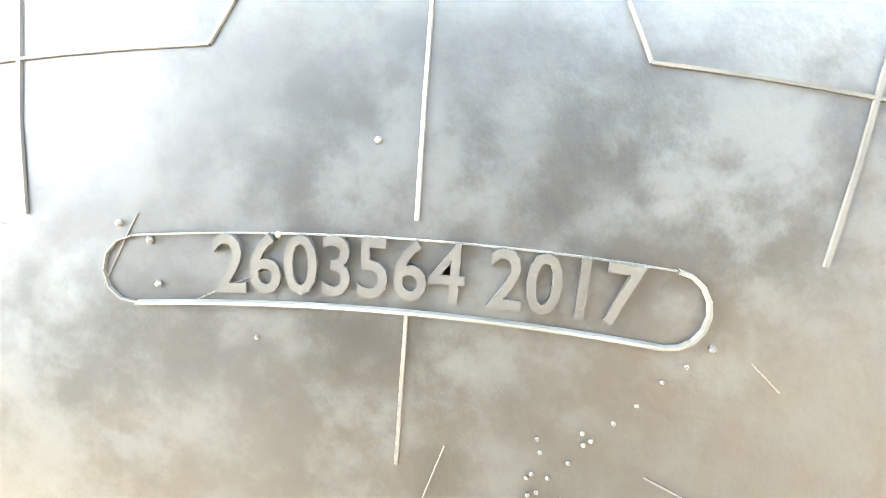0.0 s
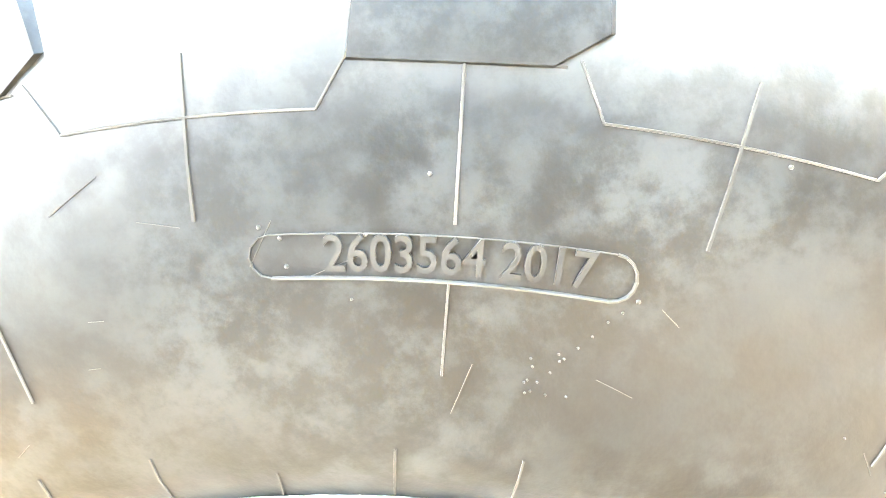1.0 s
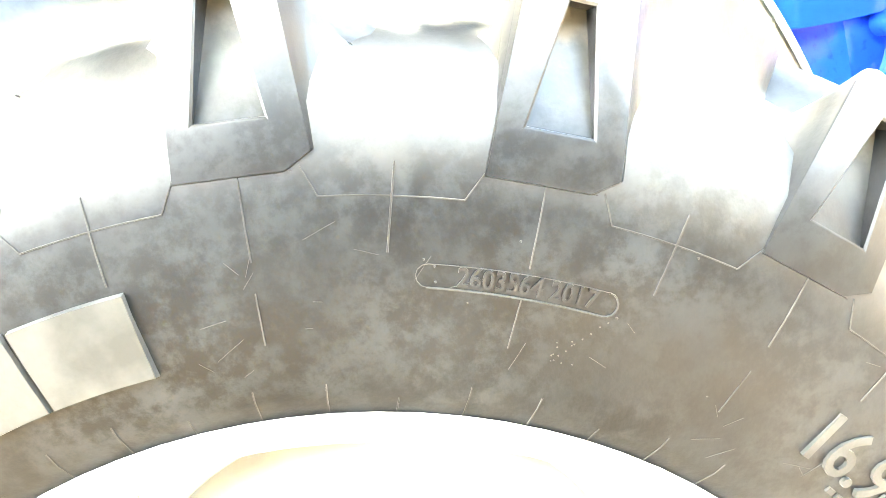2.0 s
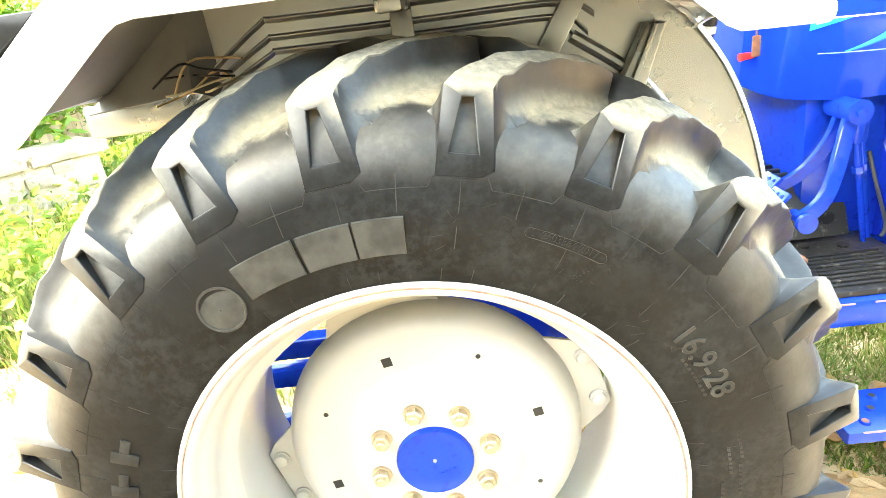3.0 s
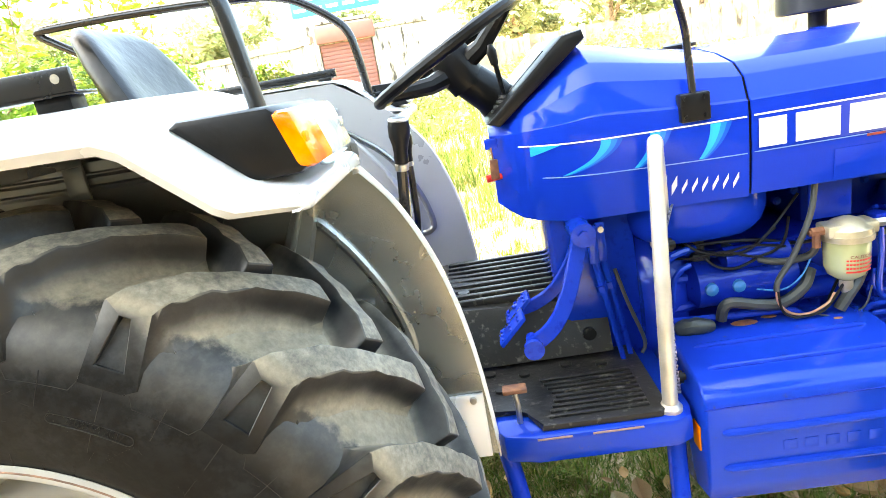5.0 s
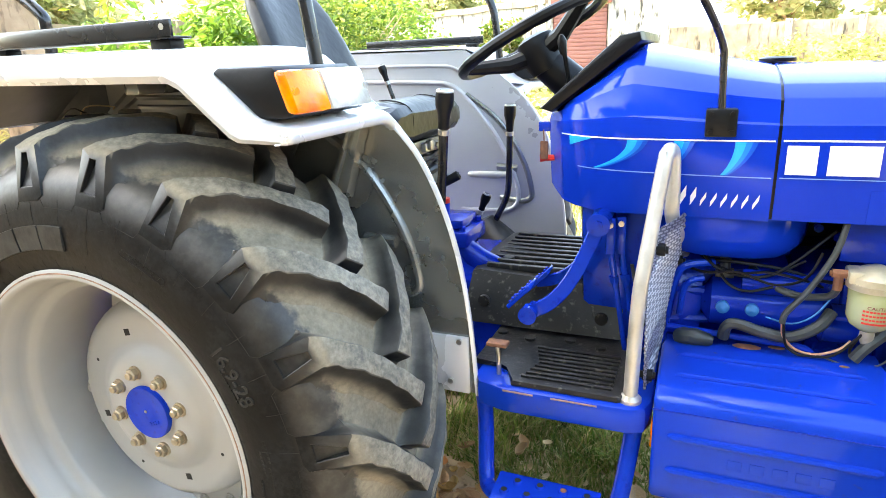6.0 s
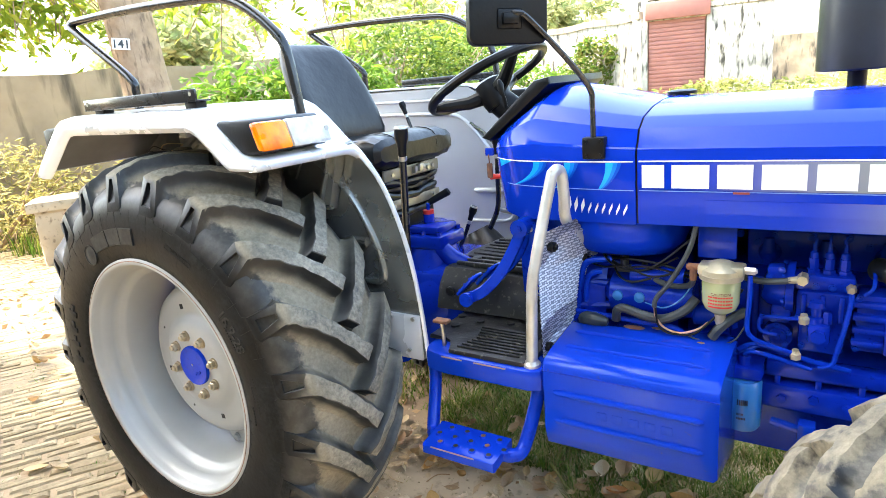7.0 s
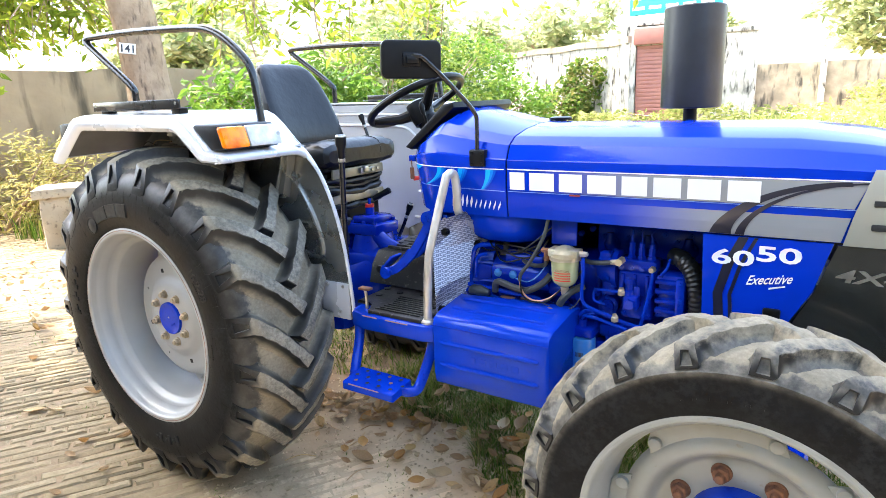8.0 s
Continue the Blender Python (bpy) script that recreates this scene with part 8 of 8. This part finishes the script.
TX, TY = -3.70, 2.47
tree = thing("tree", "tall rough-barked tree with a numbered tag, leaves overhead", "tree")
bm = B()
trunk_mesh(bm, [(TX + 0.14, TY + 0.18, -0.1), (TX + 0.11, TY + 0.13, 1.0), (TX + 0.06, TY + 0.07, 1.8), (TX + 0.02, TY + 0.02, 2.6), (TX - 0.1, TY - 0.1, 3.6), (TX - 0.1, TY - 0.4, 5.0)], [0.32, 0.235, 0.205, 0.20, 0.19, 0.15], 28, 0.03)
tr = part("trunk", bm, BARK, tree, "grey-brown furrowed bark")
limbs = [[(TX - 0.1, TY - 0.4, 4.9), (TX + 0.1, TY - 1.4, 6.2), (TX + 0.3, TY - 2.6, 7.4), (TX + 0.2, TY - 3.4, 8.2)],
         [(TX - 0.1, TY - 0.4, 4.9), (TX + 0.6, TY - 1.0, 6.2), (TX + 1.3, TY - 1.8, 7.6)],
         [(TX + 0.6, TY - 1.0, 6.2), (TX + 2.4, TY - 3.6, 7.0), (TX + 5.2, TY - 6.0, 7.8)],
         [(TX + 0.1, TY - 1.4, 6.2), (TX - 0.6, TY - 2.8, 7.6), (TX - 1.2, TY - 4.0, 8.6)],
         [(TX - 0.15, TY - 0.2, 3.0), (TX - 1.2, TY + 0.6, 3.6), (TX - 2.4, TY + 1.4, 4.2)],
         [(TX - 0.15, TY - 0.2, 3.2), (TX + 0.5, TY + 0.9, 3.6), (TX + 1.0, TY + 2.2, 3.5)],
         [(TX - 0.15, TY - 0.2, 3.1), (TX - 0.9, TY - 0.6, 3.4), (TX - 1.9, TY - 1.1, 3.3)]]
for k, pts in enumerate(limbs):
    bm = B()
    trunk_mesh(bm, pts, [0.11, 0.08, 0.05, 0.025], 10, 0.05, k)
    part("limb", bm, BARK, tree)
# crown out of view: clumps placed to shade the tractor and darken its reflections
crown = leaf_mesh("crown", blob_points([((-3.7, -0.7, 8.0), (2.9, 2.2, 1.0)), ((-2.6, 0.4, 7.4), (1.8, 1.6, 0.8)), ((-4.9, -1.6, 8.6), (2.0, 1.6, 0.9)), ((-2.4, -1.6, 8.2), (2.2, 1.6, 0.9)), ((-7.2, -2.0, 8.8), (1.9, 1.5, 0.25)), ((-0.6, -3.2, 7.6), (2.4, 1.8, 0.9)), ((2.2, -3.8, 7.9), (2.4, 1.9, 0.9)), ((0.8, -5.6, 7.0), (2.8, 1.8, 1.0))], 22500, 5), 0.26, LEAF, seed=6, aspect=0.6)
crown.parent = tree
# hanging sprays that reach down into view
tips = []
rr = random.Random(21)
for cx, cy, cz, n in ((-4.6, 1.75, 2.45, 26), (-4.6, 2.25, 2.45, 26), (-4.8, 1.65, 2.05, 12), (-4.5, 2.05, 2.1, 9), (-5.4, 2.0, 2.6, 16), (-3.1, 3.5, 2.45, 10), (-2.5, 4.3, 2.35, 9), (-1.9, 5.0, 2.40, 9), (-3.6, 3.5, 2.1, 6), (-1.0, 6.2, 2.75, 10), (-0.4, 7.0, 2.8, 8)):
    for _ in range(n):
        tips.append(((cx + rr.uniform(-.3, .3), cy + rr.uniform(-.3, .3), cz + 0.75), (cx + rr.uniform(-.75, .75), cy + rr.uniform(-.75, .75), cz + rr.uniform(-.35, .35))))
pts = np.concatenate([spray(b, [t], 26, 0.05, i) for i, (b, t) in enumerate(tips)])
hang = leaf_mesh("hanging_leaves", pts, 0.132, HANG_LIT, droop=0.5, seed=9, aspect=0.38)
hang.parent = tree
tagged(hang, "drooping sprays of narrow green leaves")
bm = B()
for b, t in tips:
    tube(bm, smooth_path([b, ((b[0] + t[0]) / 2 + 0.06, (b[1] + t[1]) / 2, (b[2] + t[2]) / 2 + 0.08), t], 3), 0.006, 5)
for x, y in ((-3.0, 3.3), (-2.6, 3.9), (-4.7, 1.6)):
    tube(bm, smooth_path([(x, y, 3.6), (x + 0.05, y, 2.9), (x - 0.04, y + 0.03, 2.4), (x + 0.06, y + 0.04, 2.0)], 5), 0.009, 6)
tagged(part("twig", bm, BARK, tree), kind="stuff")
# numbered tag
e = Vector((2.276, -1.17, 1.53))
d = Vector((e.x - TX, e.y - TY, 0)).normalized()
ang = math.degrees(math.atan2(d.x, -d.y))
TG = Matrix.Translation((TX + 0.045 + d.x * 0.222 - 0.06, TY + 0.05 + d.y * 0.222 - 0.085, 2.085)) @ pose(0, 0, 0, 0, 6, ang)
bm = B()
box(bm, -0.070, 0.070, -0.006, 0.0, -0.047, 0.047, 0.002, TG)
part("number_tag", bm, WHITE, tree, "white painted tag with the number 141")
bm = letters("141", 0.068, 0.003, bold=0.02)
w = max(v.co.x for v in bm.verts)
for v in bm.verts:
    v.co = TG @ Vector(((v.co.x - w / 2) * 0.108 / w, v.co.y - 0.0065, v.co.z - 0.033))
part("tag_number", bm, BLACKDEC, tree, smooth=False)


def shrub(name, label, cat, blobs, n, size, material, seed, stems=6, group="", droop=0.1, aspect=0.5):
    base = thing(name, label, cat, group, at=(blobs[0][0][0], blobs[0][0][1], ground_z(blobs[0][0][0], blobs[0][0][1])))
    off = np.array(base.location)
    pts = blob_points(blobs, n, seed) - off
    pts = pts[pts[:, 2] > 0.02]
    f = leaf_mesh("foliage", pts, size, material, droop=droop, seed=seed, aspect=aspect)
    f.parent = base
    rr = random.Random(seed)
    bm = B()
    for k in range(stems):
        (cx, cy, cz), (rx, ry, rz) = blobs[rr.randrange(len(blobs))]
        t = Vector((cx + rr.uniform(-.7, .7) * rx, cy + rr.uniform(-.7, .7) * ry, cz + rr.uniform(-.2, .7) * rz)) - Vector(off)
        s = Vector((rr.uniform(-.15, .15), rr.uniform(-.15, .15), -0.05))
        tube(bm, smooth_path([s, (s + t) / 2 + Vector((rr.uniform(-.1, .1), rr.uniform(-.1, .1), 0.1)), t], 4), [0.03 - 0.0027 * i for i in range(9)], 6)
    part("stem", bm, BARK, base)
    return base


shrub("shrub", "bright green broad-leaved shrub against the compound wall", "shrub", [((-4.9, 4.5, 1.45), (0.7, 0.6, 0.7)), ((-4.0, 5.4, 1.5), (0.8, 0.7, 0.6))], 2600, 0.13, BRIGHT, 31, 9, "shrubs", 0.4)
shrub("shrub", "dark green shrub behind the seat", "shrub", [((-4.6, 7.6, 1.7), (1.1, 1.0, 1.0)), ((-4.2, 9.0, 1.5), (1.0, 1.0, 1.1))], 9000, 0.095, LEAF, 32, 9, "shrubs", 0.2)
shrub("shrub", "loose green shrub before the limewashed wall", "shrub", [((-5.6, 12.2, 1.8), (1.2, 1.2, 1.2)), ((-4.2, 11.6, 1.3), (0.9, 0.9, 0.8))], 5200, 0.12, BRIGHT, 33, 8, "shrubs")
shrub("shrub", "sprawling shrub with a pale climber on the limewashed wall", "shrub", [((-4.6, 15.4, 1.0), (0.9, 0.5, 0.9)), ((-4.0, 15.5, 1.9), (0.6, 0.25, 0.7))], 2600, 0.15, WEED, 34, 6, "shrubs")
shrub("shrub", "low green shrub at the foot of the shop wall", "shrub", [((-0.9, 14.9, 0.8), (1.3, 0.5, 0.35)), ((-3.0, 14.4, 0.75), (0.9, 0.5, 0.35))], 2000, 0.12, FIELD, 35, 5, "shrubs")
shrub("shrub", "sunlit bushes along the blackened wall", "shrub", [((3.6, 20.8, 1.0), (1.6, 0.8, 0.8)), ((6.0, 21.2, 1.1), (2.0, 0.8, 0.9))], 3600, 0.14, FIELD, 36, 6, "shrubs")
shrub("dry_weed", "tall straw-coloured dry weeds by the wall", "weeds", [((-7.0, 2.4, 0.7), (1.0, 0.9, 0.7)), ((-6.4, 3.4, 0.6), (0.9, 0.8, 0.6)), ((-7.8, 1.5, 0.8), (0.9, 0.8, 0.8))], 5200, 0.11, varied("straw_weed", [(0.40, 0.33, 0.14), (0.33, 0.31, 0.10), (0.46, 0.38, 0.18)], 0.7, 0.2, 0.4), 37, 14, "", 0.0, 0.25)
shrub("sapling", "leafy green sapling growing among the weeds", "sapling", [((-3.9, 5.0, 1.3), (0.5, 0.5, 0.9)), ((-4.6, 5.4, 1.4), (0.6, 0.6, 0.8))], 2400, 0.14, BRIGHT, 38, 6, "", 0.35, 0.4)


def far_tree(x, y, h, r, seed):
    t = thing("far_tree", "pale-green tree beyond the wall, haze put into its leaf colour", "tree", "far trees", at=(x, y, 0.3))
    bm = B()
    trunk_mesh(bm, [(0, 0, -0.3), (0.1, 0, h * 0.3), (0.2, 0.1, h * 0.6)], [0.25, 0.2, 0.1], 10)
    part("trunk", bm, BARK, t)
    rr = random.Random(seed)
    blobs = [((rr.uniform(-.6, .6) * r, rr.uniform(-.6, .6) * r, h * rr.uniform(0.45, 0.85)), (r * rr.uniform(.45, .7), r * rr.uniform(.45, .7), h * rr.uniform(.14, .22))) for _ in range(6)]
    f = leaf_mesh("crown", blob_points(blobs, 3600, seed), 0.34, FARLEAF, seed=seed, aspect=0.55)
    f.parent = t
    bm = B()
    for (c, q) in blobs[:4]:
        trunk_mesh(bm, [(0.1, 0, h * 0.3), (c[0] * 0.5, c[1] * 0.5, h * 0.5), c], [0.1, 0.07, 0.03], 7)
    part("limb", bm, BARK, t)


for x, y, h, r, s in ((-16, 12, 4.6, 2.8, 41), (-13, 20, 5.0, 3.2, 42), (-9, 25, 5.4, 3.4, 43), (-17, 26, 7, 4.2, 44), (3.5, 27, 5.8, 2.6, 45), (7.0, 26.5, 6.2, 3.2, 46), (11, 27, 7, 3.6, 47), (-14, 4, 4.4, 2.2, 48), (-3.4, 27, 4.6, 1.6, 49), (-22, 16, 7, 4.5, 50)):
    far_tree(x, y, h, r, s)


# ---- grass, litter ----
def blades(name, regions, h, w, material, seed, label, bend=0.45):
    """Grass as one mesh of bent blades; regions: (x0, x1, y0, y1, count, height factor)."""
    rng = np.random.default_rng(seed)
    V, F = [], []
    k = 0
    allp = []
    for x0, x1, y0, y1, n, hf, test in regions:
        nt = max(1, n // 9)
        c = np.stack([rng.uniform(x0, x1, nt), rng.uniform(y0, y1, nt)], 1)
        p = c[rng.integers(0, nt, n)] + rng.normal(size=(n, 2)) * 0.035
        keep = np.array([test(a, b) for a, b in p])
        p = p[keep]
        allp.append(np.c_[p, np.full(len(p), hf)])
    p = np.concatenate(allp)
    n = len(p)
    z = np.array([ground_z(a, b) for a, b in p[:, :2]]) - 0.03
    hh = h * p[:, 2] * (0.5 + rng.random(n))
    a = rng.uniform(0, 2 * math.pi, n)
    lean = bend * (0.3 + rng.random(n)) * hh
    ww = w * (0.7 + 0.6 * rng.random(n))
    dx, dy = np.cos(a), np.sin(a)
    base = np.c_[p[:, :2], z]
    l = base + np.c_[-dy * ww, dx * ww, np.zeros(n)]
    r = base - np.c_[-dy * ww, dx * ww, np.zeros(n)]
    mid = base + np.c_[dx * lean * 0.35, dy * lean * 0.35, hh * 0.6]
    ml, mr = mid + np.c_[-dy * ww, dx * ww, np.zeros(n)] * 0.8, mid - np.c_[-dy * ww, dx * ww, np.zeros(n)] * 0.8
    tip = base + np.c_[dx * lean, dy * lean, hh]
    vs = np.stack([l, r, mr, ml, tip], 1).reshape(-1, 3)
    i = np.arange(n) * 5
    faces = np.stack([i, i + 1, i + 2, i + 3], 1).tolist() + np.stack([i + 3, i + 2, i + 4], 1).tolist()
    me = bpy.data.meshes.new(name)
    me.from_pydata(vs.tolist(), [], faces)
    me.materials.append(material)
    return tagged(new(name, me), label, "grass", kind="stuff")


def grassy(x, y):
    """Where the grass grows: past a ragged edge under the tractor and behind it."""
    edge = 0.93 + 0.10 * math.sin(x * 3.1) + 0.06 * math.sin(x * 7.7 + 1) + (0.25 * max(0, 0.6 - x) if x < 0.6 else 0.0) + (0.10 if x < 0.5 else -0.12 * max(0, min(1, x - 0.9)))
    return y > edge + noise.noise(Vector((x * 2.3, y * 2.3, 0))) * 0.16 and noise.noise(Vector((x * 1.3, y * 1.3, 5))) > -0.62


blades("grass", [(-3.4, 0.7, -0.7, 0.85, 5200, 0.30, lambda x, y: noise.noise(Vector((x * 2.0, y * 2.0, 7))) > 0.12), (0.3, 3.2, 0.7, 2.6, 76000, 0.62, grassy), (0.0, 2.0, 0.85, 1.6, 16000, 1.0, lambda x, y: grassy(x, y) and noise.noise(Vector((x * 5, y * 5, 4))) > 0.05), (0.2, 1.3, 0.1, 0.9, 900, 0.32, lambda x, y: noise.noise(Vector((x * 6, y * 6, 9))) > 0.22), (-2.6, 0.3, 1.0, 3.2, 14000, 0.8, grassy), (-1.6, 5.0, 2.3, 9.0, 52000, 1.5, lambda x, y: True)], 0.085, 0.0032, GRASS, 61, "short patchy green grass under and beside the tractor", 0.9)
blades("weeds", [(-6.5, -1.2, 2.0, 8.0, 22000, 1.0, lambda x, y: y > 1.7 - 0.15 * x + noise.noise(Vector((x, y, 2))) * 0.6), (-1.2, 8.0, 5.0, 15.0, 22000, 1.0, lambda x, y: True), (-12, -6, 1.5, 7, 5000, 1.2, lambda x, y: y > 2.2)], 0.24, 0.006, WEED, 62, "knee-high sunlit weeds and grass")
rng = np.random.default_rng(63)
P3 = np.c_[rng.uniform(-5.5, -1.4, 9000), rng.uniform(2.0, 7.0, 9000), rng.random(9000) ** 1.5 * 0.42]
P3 = P3[P3[:, 1] > 1.8 - 0.15 * P3[:, 0] + 0.5 * np.sin(P3[:, 0] * 3)]
ob = leaf_mesh("weed_leaves", P3, 0.085, WEED, seed=64, aspect=0.6)
tagged(ob, "low broad-leaved weeds in the sun", "weeds", kind="stuff")
P4 = np.c_[rng.uniform(-9, 9, 12000), rng.uniform(10, 20, 12000), np.zeros(12000)]
P4[:, 2] = np.array([ground_z(a, b) for a, b in P4[:, :2]]) + rng.random(12000) ** 2 * 0.35
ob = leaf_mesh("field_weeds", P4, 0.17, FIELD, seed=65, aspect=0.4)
tagged(ob, "rough sunlit vegetation on the far bank", "weeds", kind="stuff")


def leaf_shape(curl, seed):
    rr = random.Random(seed)
    bm = B()
    rows = []
    for i in range(7):
        t = i / 6
        w = 0.30 * math.sin(math.pi * min(1, t * 0.94 + 0.03)) ** 0.8
        lift = curl * (t - 0.4) ** 2
        rows.append([bm.verts.new((t - 0.5, s * w, lift + curl * 0.5 * s * s * w * 2 + rr.uniform(-.01, .01))) for s in (-1, -0.5, 0, 0.5, 1)])
    ring_faces(bm, rows, False, False)
    tube(bm, [(-0.48, 0, 0.02 + curl * .15), (-0.65, 0.02, 0.03 + curl * .2)], 0.008, 4)
    return bm


leaf_obs = []
for k in range(4):
    o = link("fallen_leaf", leaf_shape((0.5, 0.9, 0.3, 1.3)[k], k), DRYLEAF)
    tagged(o, "dry curled brown leaf lying on the ground", "leaf", "fallen leaves")
    leaf_obs.append(o)
rr = random.Random(70)
spots = []
while len(spots) < 75:
    x, y = rr.uniform(0.25, 1.9), rr.uniform(0.55, 1.35)
    if abs(y - (0.88 + 0.08 * math.sin(x * 3))) < 0.13 + 0.3 * (rr.random() < 0.22):
        spots.append((x, y, rr.uniform(0.035, 0.075)))
while len(spots) < 125:
    x, y = rr.gauss(0.42, 0.24), rr.gauss(0.99, 0.07)
    spots.append((x, y, rr.uniform(0.05, 0.085)))
while len(spots) < 165:
    spots.append((rr.gauss(0.95, 0.45), rr.gauss(0.74, 0.12), rr.uniform(0.04, 0.085)))
while len(spots) < 235:
    spots.append((rr.uniform(-4.5, 0.4), rr.uniform(-0.6, 2.4), rr.uniform(0.05, 0.11)))
spots += [(rr.uniform(1.05, 2.1), rr.uniform(0.55, 1.15), rr.uniform(0.06, 0.115)) for k in range(55)]
spots += [(0.62, 0.62, 0.10), (0.98, 0.70, 0.11), (1.16, 0.72, 0.10), (-1.2, 0.1, 0.11), (-0.75, 0.35, 0.10), (-0.5, 0.2, 0.09), (-0.9, 1.0, 0.1)]
used = [0, 0, 0, 0]
for x, y, s in spots:
    k = rr.randrange(4)
    m = Matrix.Translation((x, y, ground_z(x, y) + 0.004 + (0.034 if grassy(x, y) else 0.0))) @ pose(0, 0, 0, rr.uniform(-12, 12), rr.uniform(-12, 12), rr.uniform(0, 360)) @ Matrix.Diagonal((s, s, s, 1))
    if used[k] == 0:
        leaf_obs[k].matrix_basis = m
        used[k] = 1
    else:
        o = leaf_obs[k].copy()
        scene.collection.objects.link(o)
        o.matrix_basis = m
rng = np.random.default_rng(73)
V, F = [], []
for k in range(2600):
    x, y = rng.uniform(-0.4, 2.6), rng.normal(0.72, 0.34)
    if y < -0.1 or (x < 0.2 and y < 0.6):
        continue
    q, z = rng.uniform(0.002, 0.008) * (1 + (rng.random() < 0.06)), ground_z(x, y) - 0.008
    n0 = len(V)
    for dx, dy, dz in ((1, 0, 0), (0.2, 0.9, 0), (-0.9, 0.3, 0), (-0.3, -0.9, 0), (0.1, 0.1, 0.9)):
        V.append((x + q * (dx + rng.uniform(-.3, .3)), y + q * (dy + rng.uniform(-.3, .3)), z + q * (dz + rng.uniform(0, .4))))
    F.extend([(n0, n0 + 1, n0 + 4), (n0 + 1, n0 + 2, n0 + 4), (n0 + 2, n0 + 3, n0 + 4), (n0 + 3, n0, n0 + 4)])
me = bpy.data.meshes.new("soil_crumbs")
me.from_pydata(V, [], F)
me.materials.append(varied("soil_crumb", [(0.34, 0.255, 0.16), (0.50, 0.39, 0.255), (0.62, 0.48, 0.32), (0.42, 0.32, 0.20)], 0.95, 0.2))
tagged(new("soil_crumbs", me), "loose crumbs of dry brown soil", "soil", kind="stuff")
rng = np.random.default_rng(71)
P5 = np.c_[rng.uniform(-5, 4, 2600), rng.uniform(0.8, 4.5, 2600), np.full(2600, 0.0)]
P5[:, 2] = np.array([ground_z(a, b) for a, b in P5[:, :2]]) + 0.0
ob = leaf_mesh("leaf_litter", P5, 0.06, DRYLEAF2, seed=72, aspect=0.6)
tagged(ob, "scattered dry leaf litter among the grass", "leaves", kind="stuff")
for k in range(14):
    x, y, a = rr.uniform(0.2, 1.5), rr.uniform(0.3, 0.95), rr.uniform(0, 6.28)
    L = rr.uniform(0.05, 0.16)
    bm = B()
    tube(bm, smooth_path([(x, y, 0.004), (x + L * .5 * math.cos(a), y + L * .5 * math.sin(a), 0.010), (x + L * math.cos(a + .3), y + L * math.sin(a + .3), 0.005)], 3), 0.0022, 5)
    tagged(link("fallen_twig", bm, DRYLEAF), "thin dry twig on the soil", "twig", "fallen twigs")

# ---- brick paving, laid in slanting courses ----
pav = thing("pavement", "worn brick-on-edge paving in slanting courses", "paving", kind="structure")
ca, sa = math.cos(radians(60)), math.sin(radians(60))
BL, BW, BH = 0.24, 0.060, 0.05


def brick_bm(seed):
    rr = random.Random(seed)
    bm = B()
    box(bm, -BL / 2 + 0.004, BL / 2 - 0.004, -BW / 2 + 0.0055, BW / 2 - 0.0055, -BH, 0.0)
    top = [e for e in bm.edges if all(v.co.z > -0.001 for v in e.verts)]
    bmesh.ops.bevel(bm, geom=top, offset=0.011, segments=2, affect="EDGES", profile=0.5)
    for v in bm.verts:
        v.co += Vector((rr.uniform(-.005, .005), rr.uniform(-.0035, .0035), rr.uniform(-.004, .002)))
    return bm


kinds = []
for k in range(5):
    o = link("brick", brick_bm(k + 80), BRICK, smooth=False)
    o.parent = pav
    kinds.append([o, 0])
rr = random.Random(90)
near, rest = [], []
for i in range(-150, 82):
    v = i * BW
    for j in range(-30, 30):
        u = j * BL + (i * 0.377 % 1.0) * BL + rr.uniform(-.012, .012)
        x, y = u * ca + v * sa, u * sa - v * ca
        lim = 0.86 + 0.08 * math.sin(x * 2.1) + (max(0, -x - 0.4) * 0.28)
        if y > lim or y < -2.4 or x < -7.5 or x > 1.75 + 0.25 * noise.noise(Vector((y * 2, x, 1))) - 0.9 * max(0, y - 0.2):
            continue
        bury = 0.009 * noise.noise(Vector((x * 1.4, y * 1.4, 3))) + 0.005 * noise.noise(Vector((x * 6, y * 6, 8))) + (0.0045 if x > 0.2 else 0.001) + 0.012 * max(0, min(1, (y - lim + 0.35) / 0.35))
        q = (x + 0.018 * math.sin(y * 2.3 + x), y, -bury, 60 + rr.uniform(-2.2, 2.2), rr.uniform(-1.5, 1.5), rr.uniform(-1.5, 1.5))
        if -1.5 < x < 0.65 and -0.55 < y < 0.75 and len(near) < 300:
            near.append(q)
        else:
            rest.append(q)
for x, y, z, a, tx, ty in near:
    m = pose(x, y, z, tx, ty, a)
    s = rr.choice(kinds)
    if s[1] == 0:
        s[0].matrix_basis = m
        s[1] = 1
    else:
        o = s[0].copy()
        scene.collection.objects.link(o)
        o.matrix_basis = m
protos = []
for k in range(5):
    me = kinds[k][0].data
    protos.append(([v.co.copy() for v in me.vertices], [list(p.vertices) for p in me.polygons]))
V, F = [], []
for x, y, z, a, tx, ty in rest:
    m = pose(x, y, z, tx, ty, a)
    vs, fs = protos[rr.randrange(5)]
    o = len(V)
    V.extend([tuple(m @ c) for c in vs])
    F.extend([[o + i for i in f] for f in fs])
me = bpy.data.meshes.new("far_bricks")
me.from_pydata(V, [], F)
me.materials.append(BRICK2)
ob = new("far_bricks", me)
ob.parent = pav
tagged(ob, "worn paving bricks further off", kind="stuff")
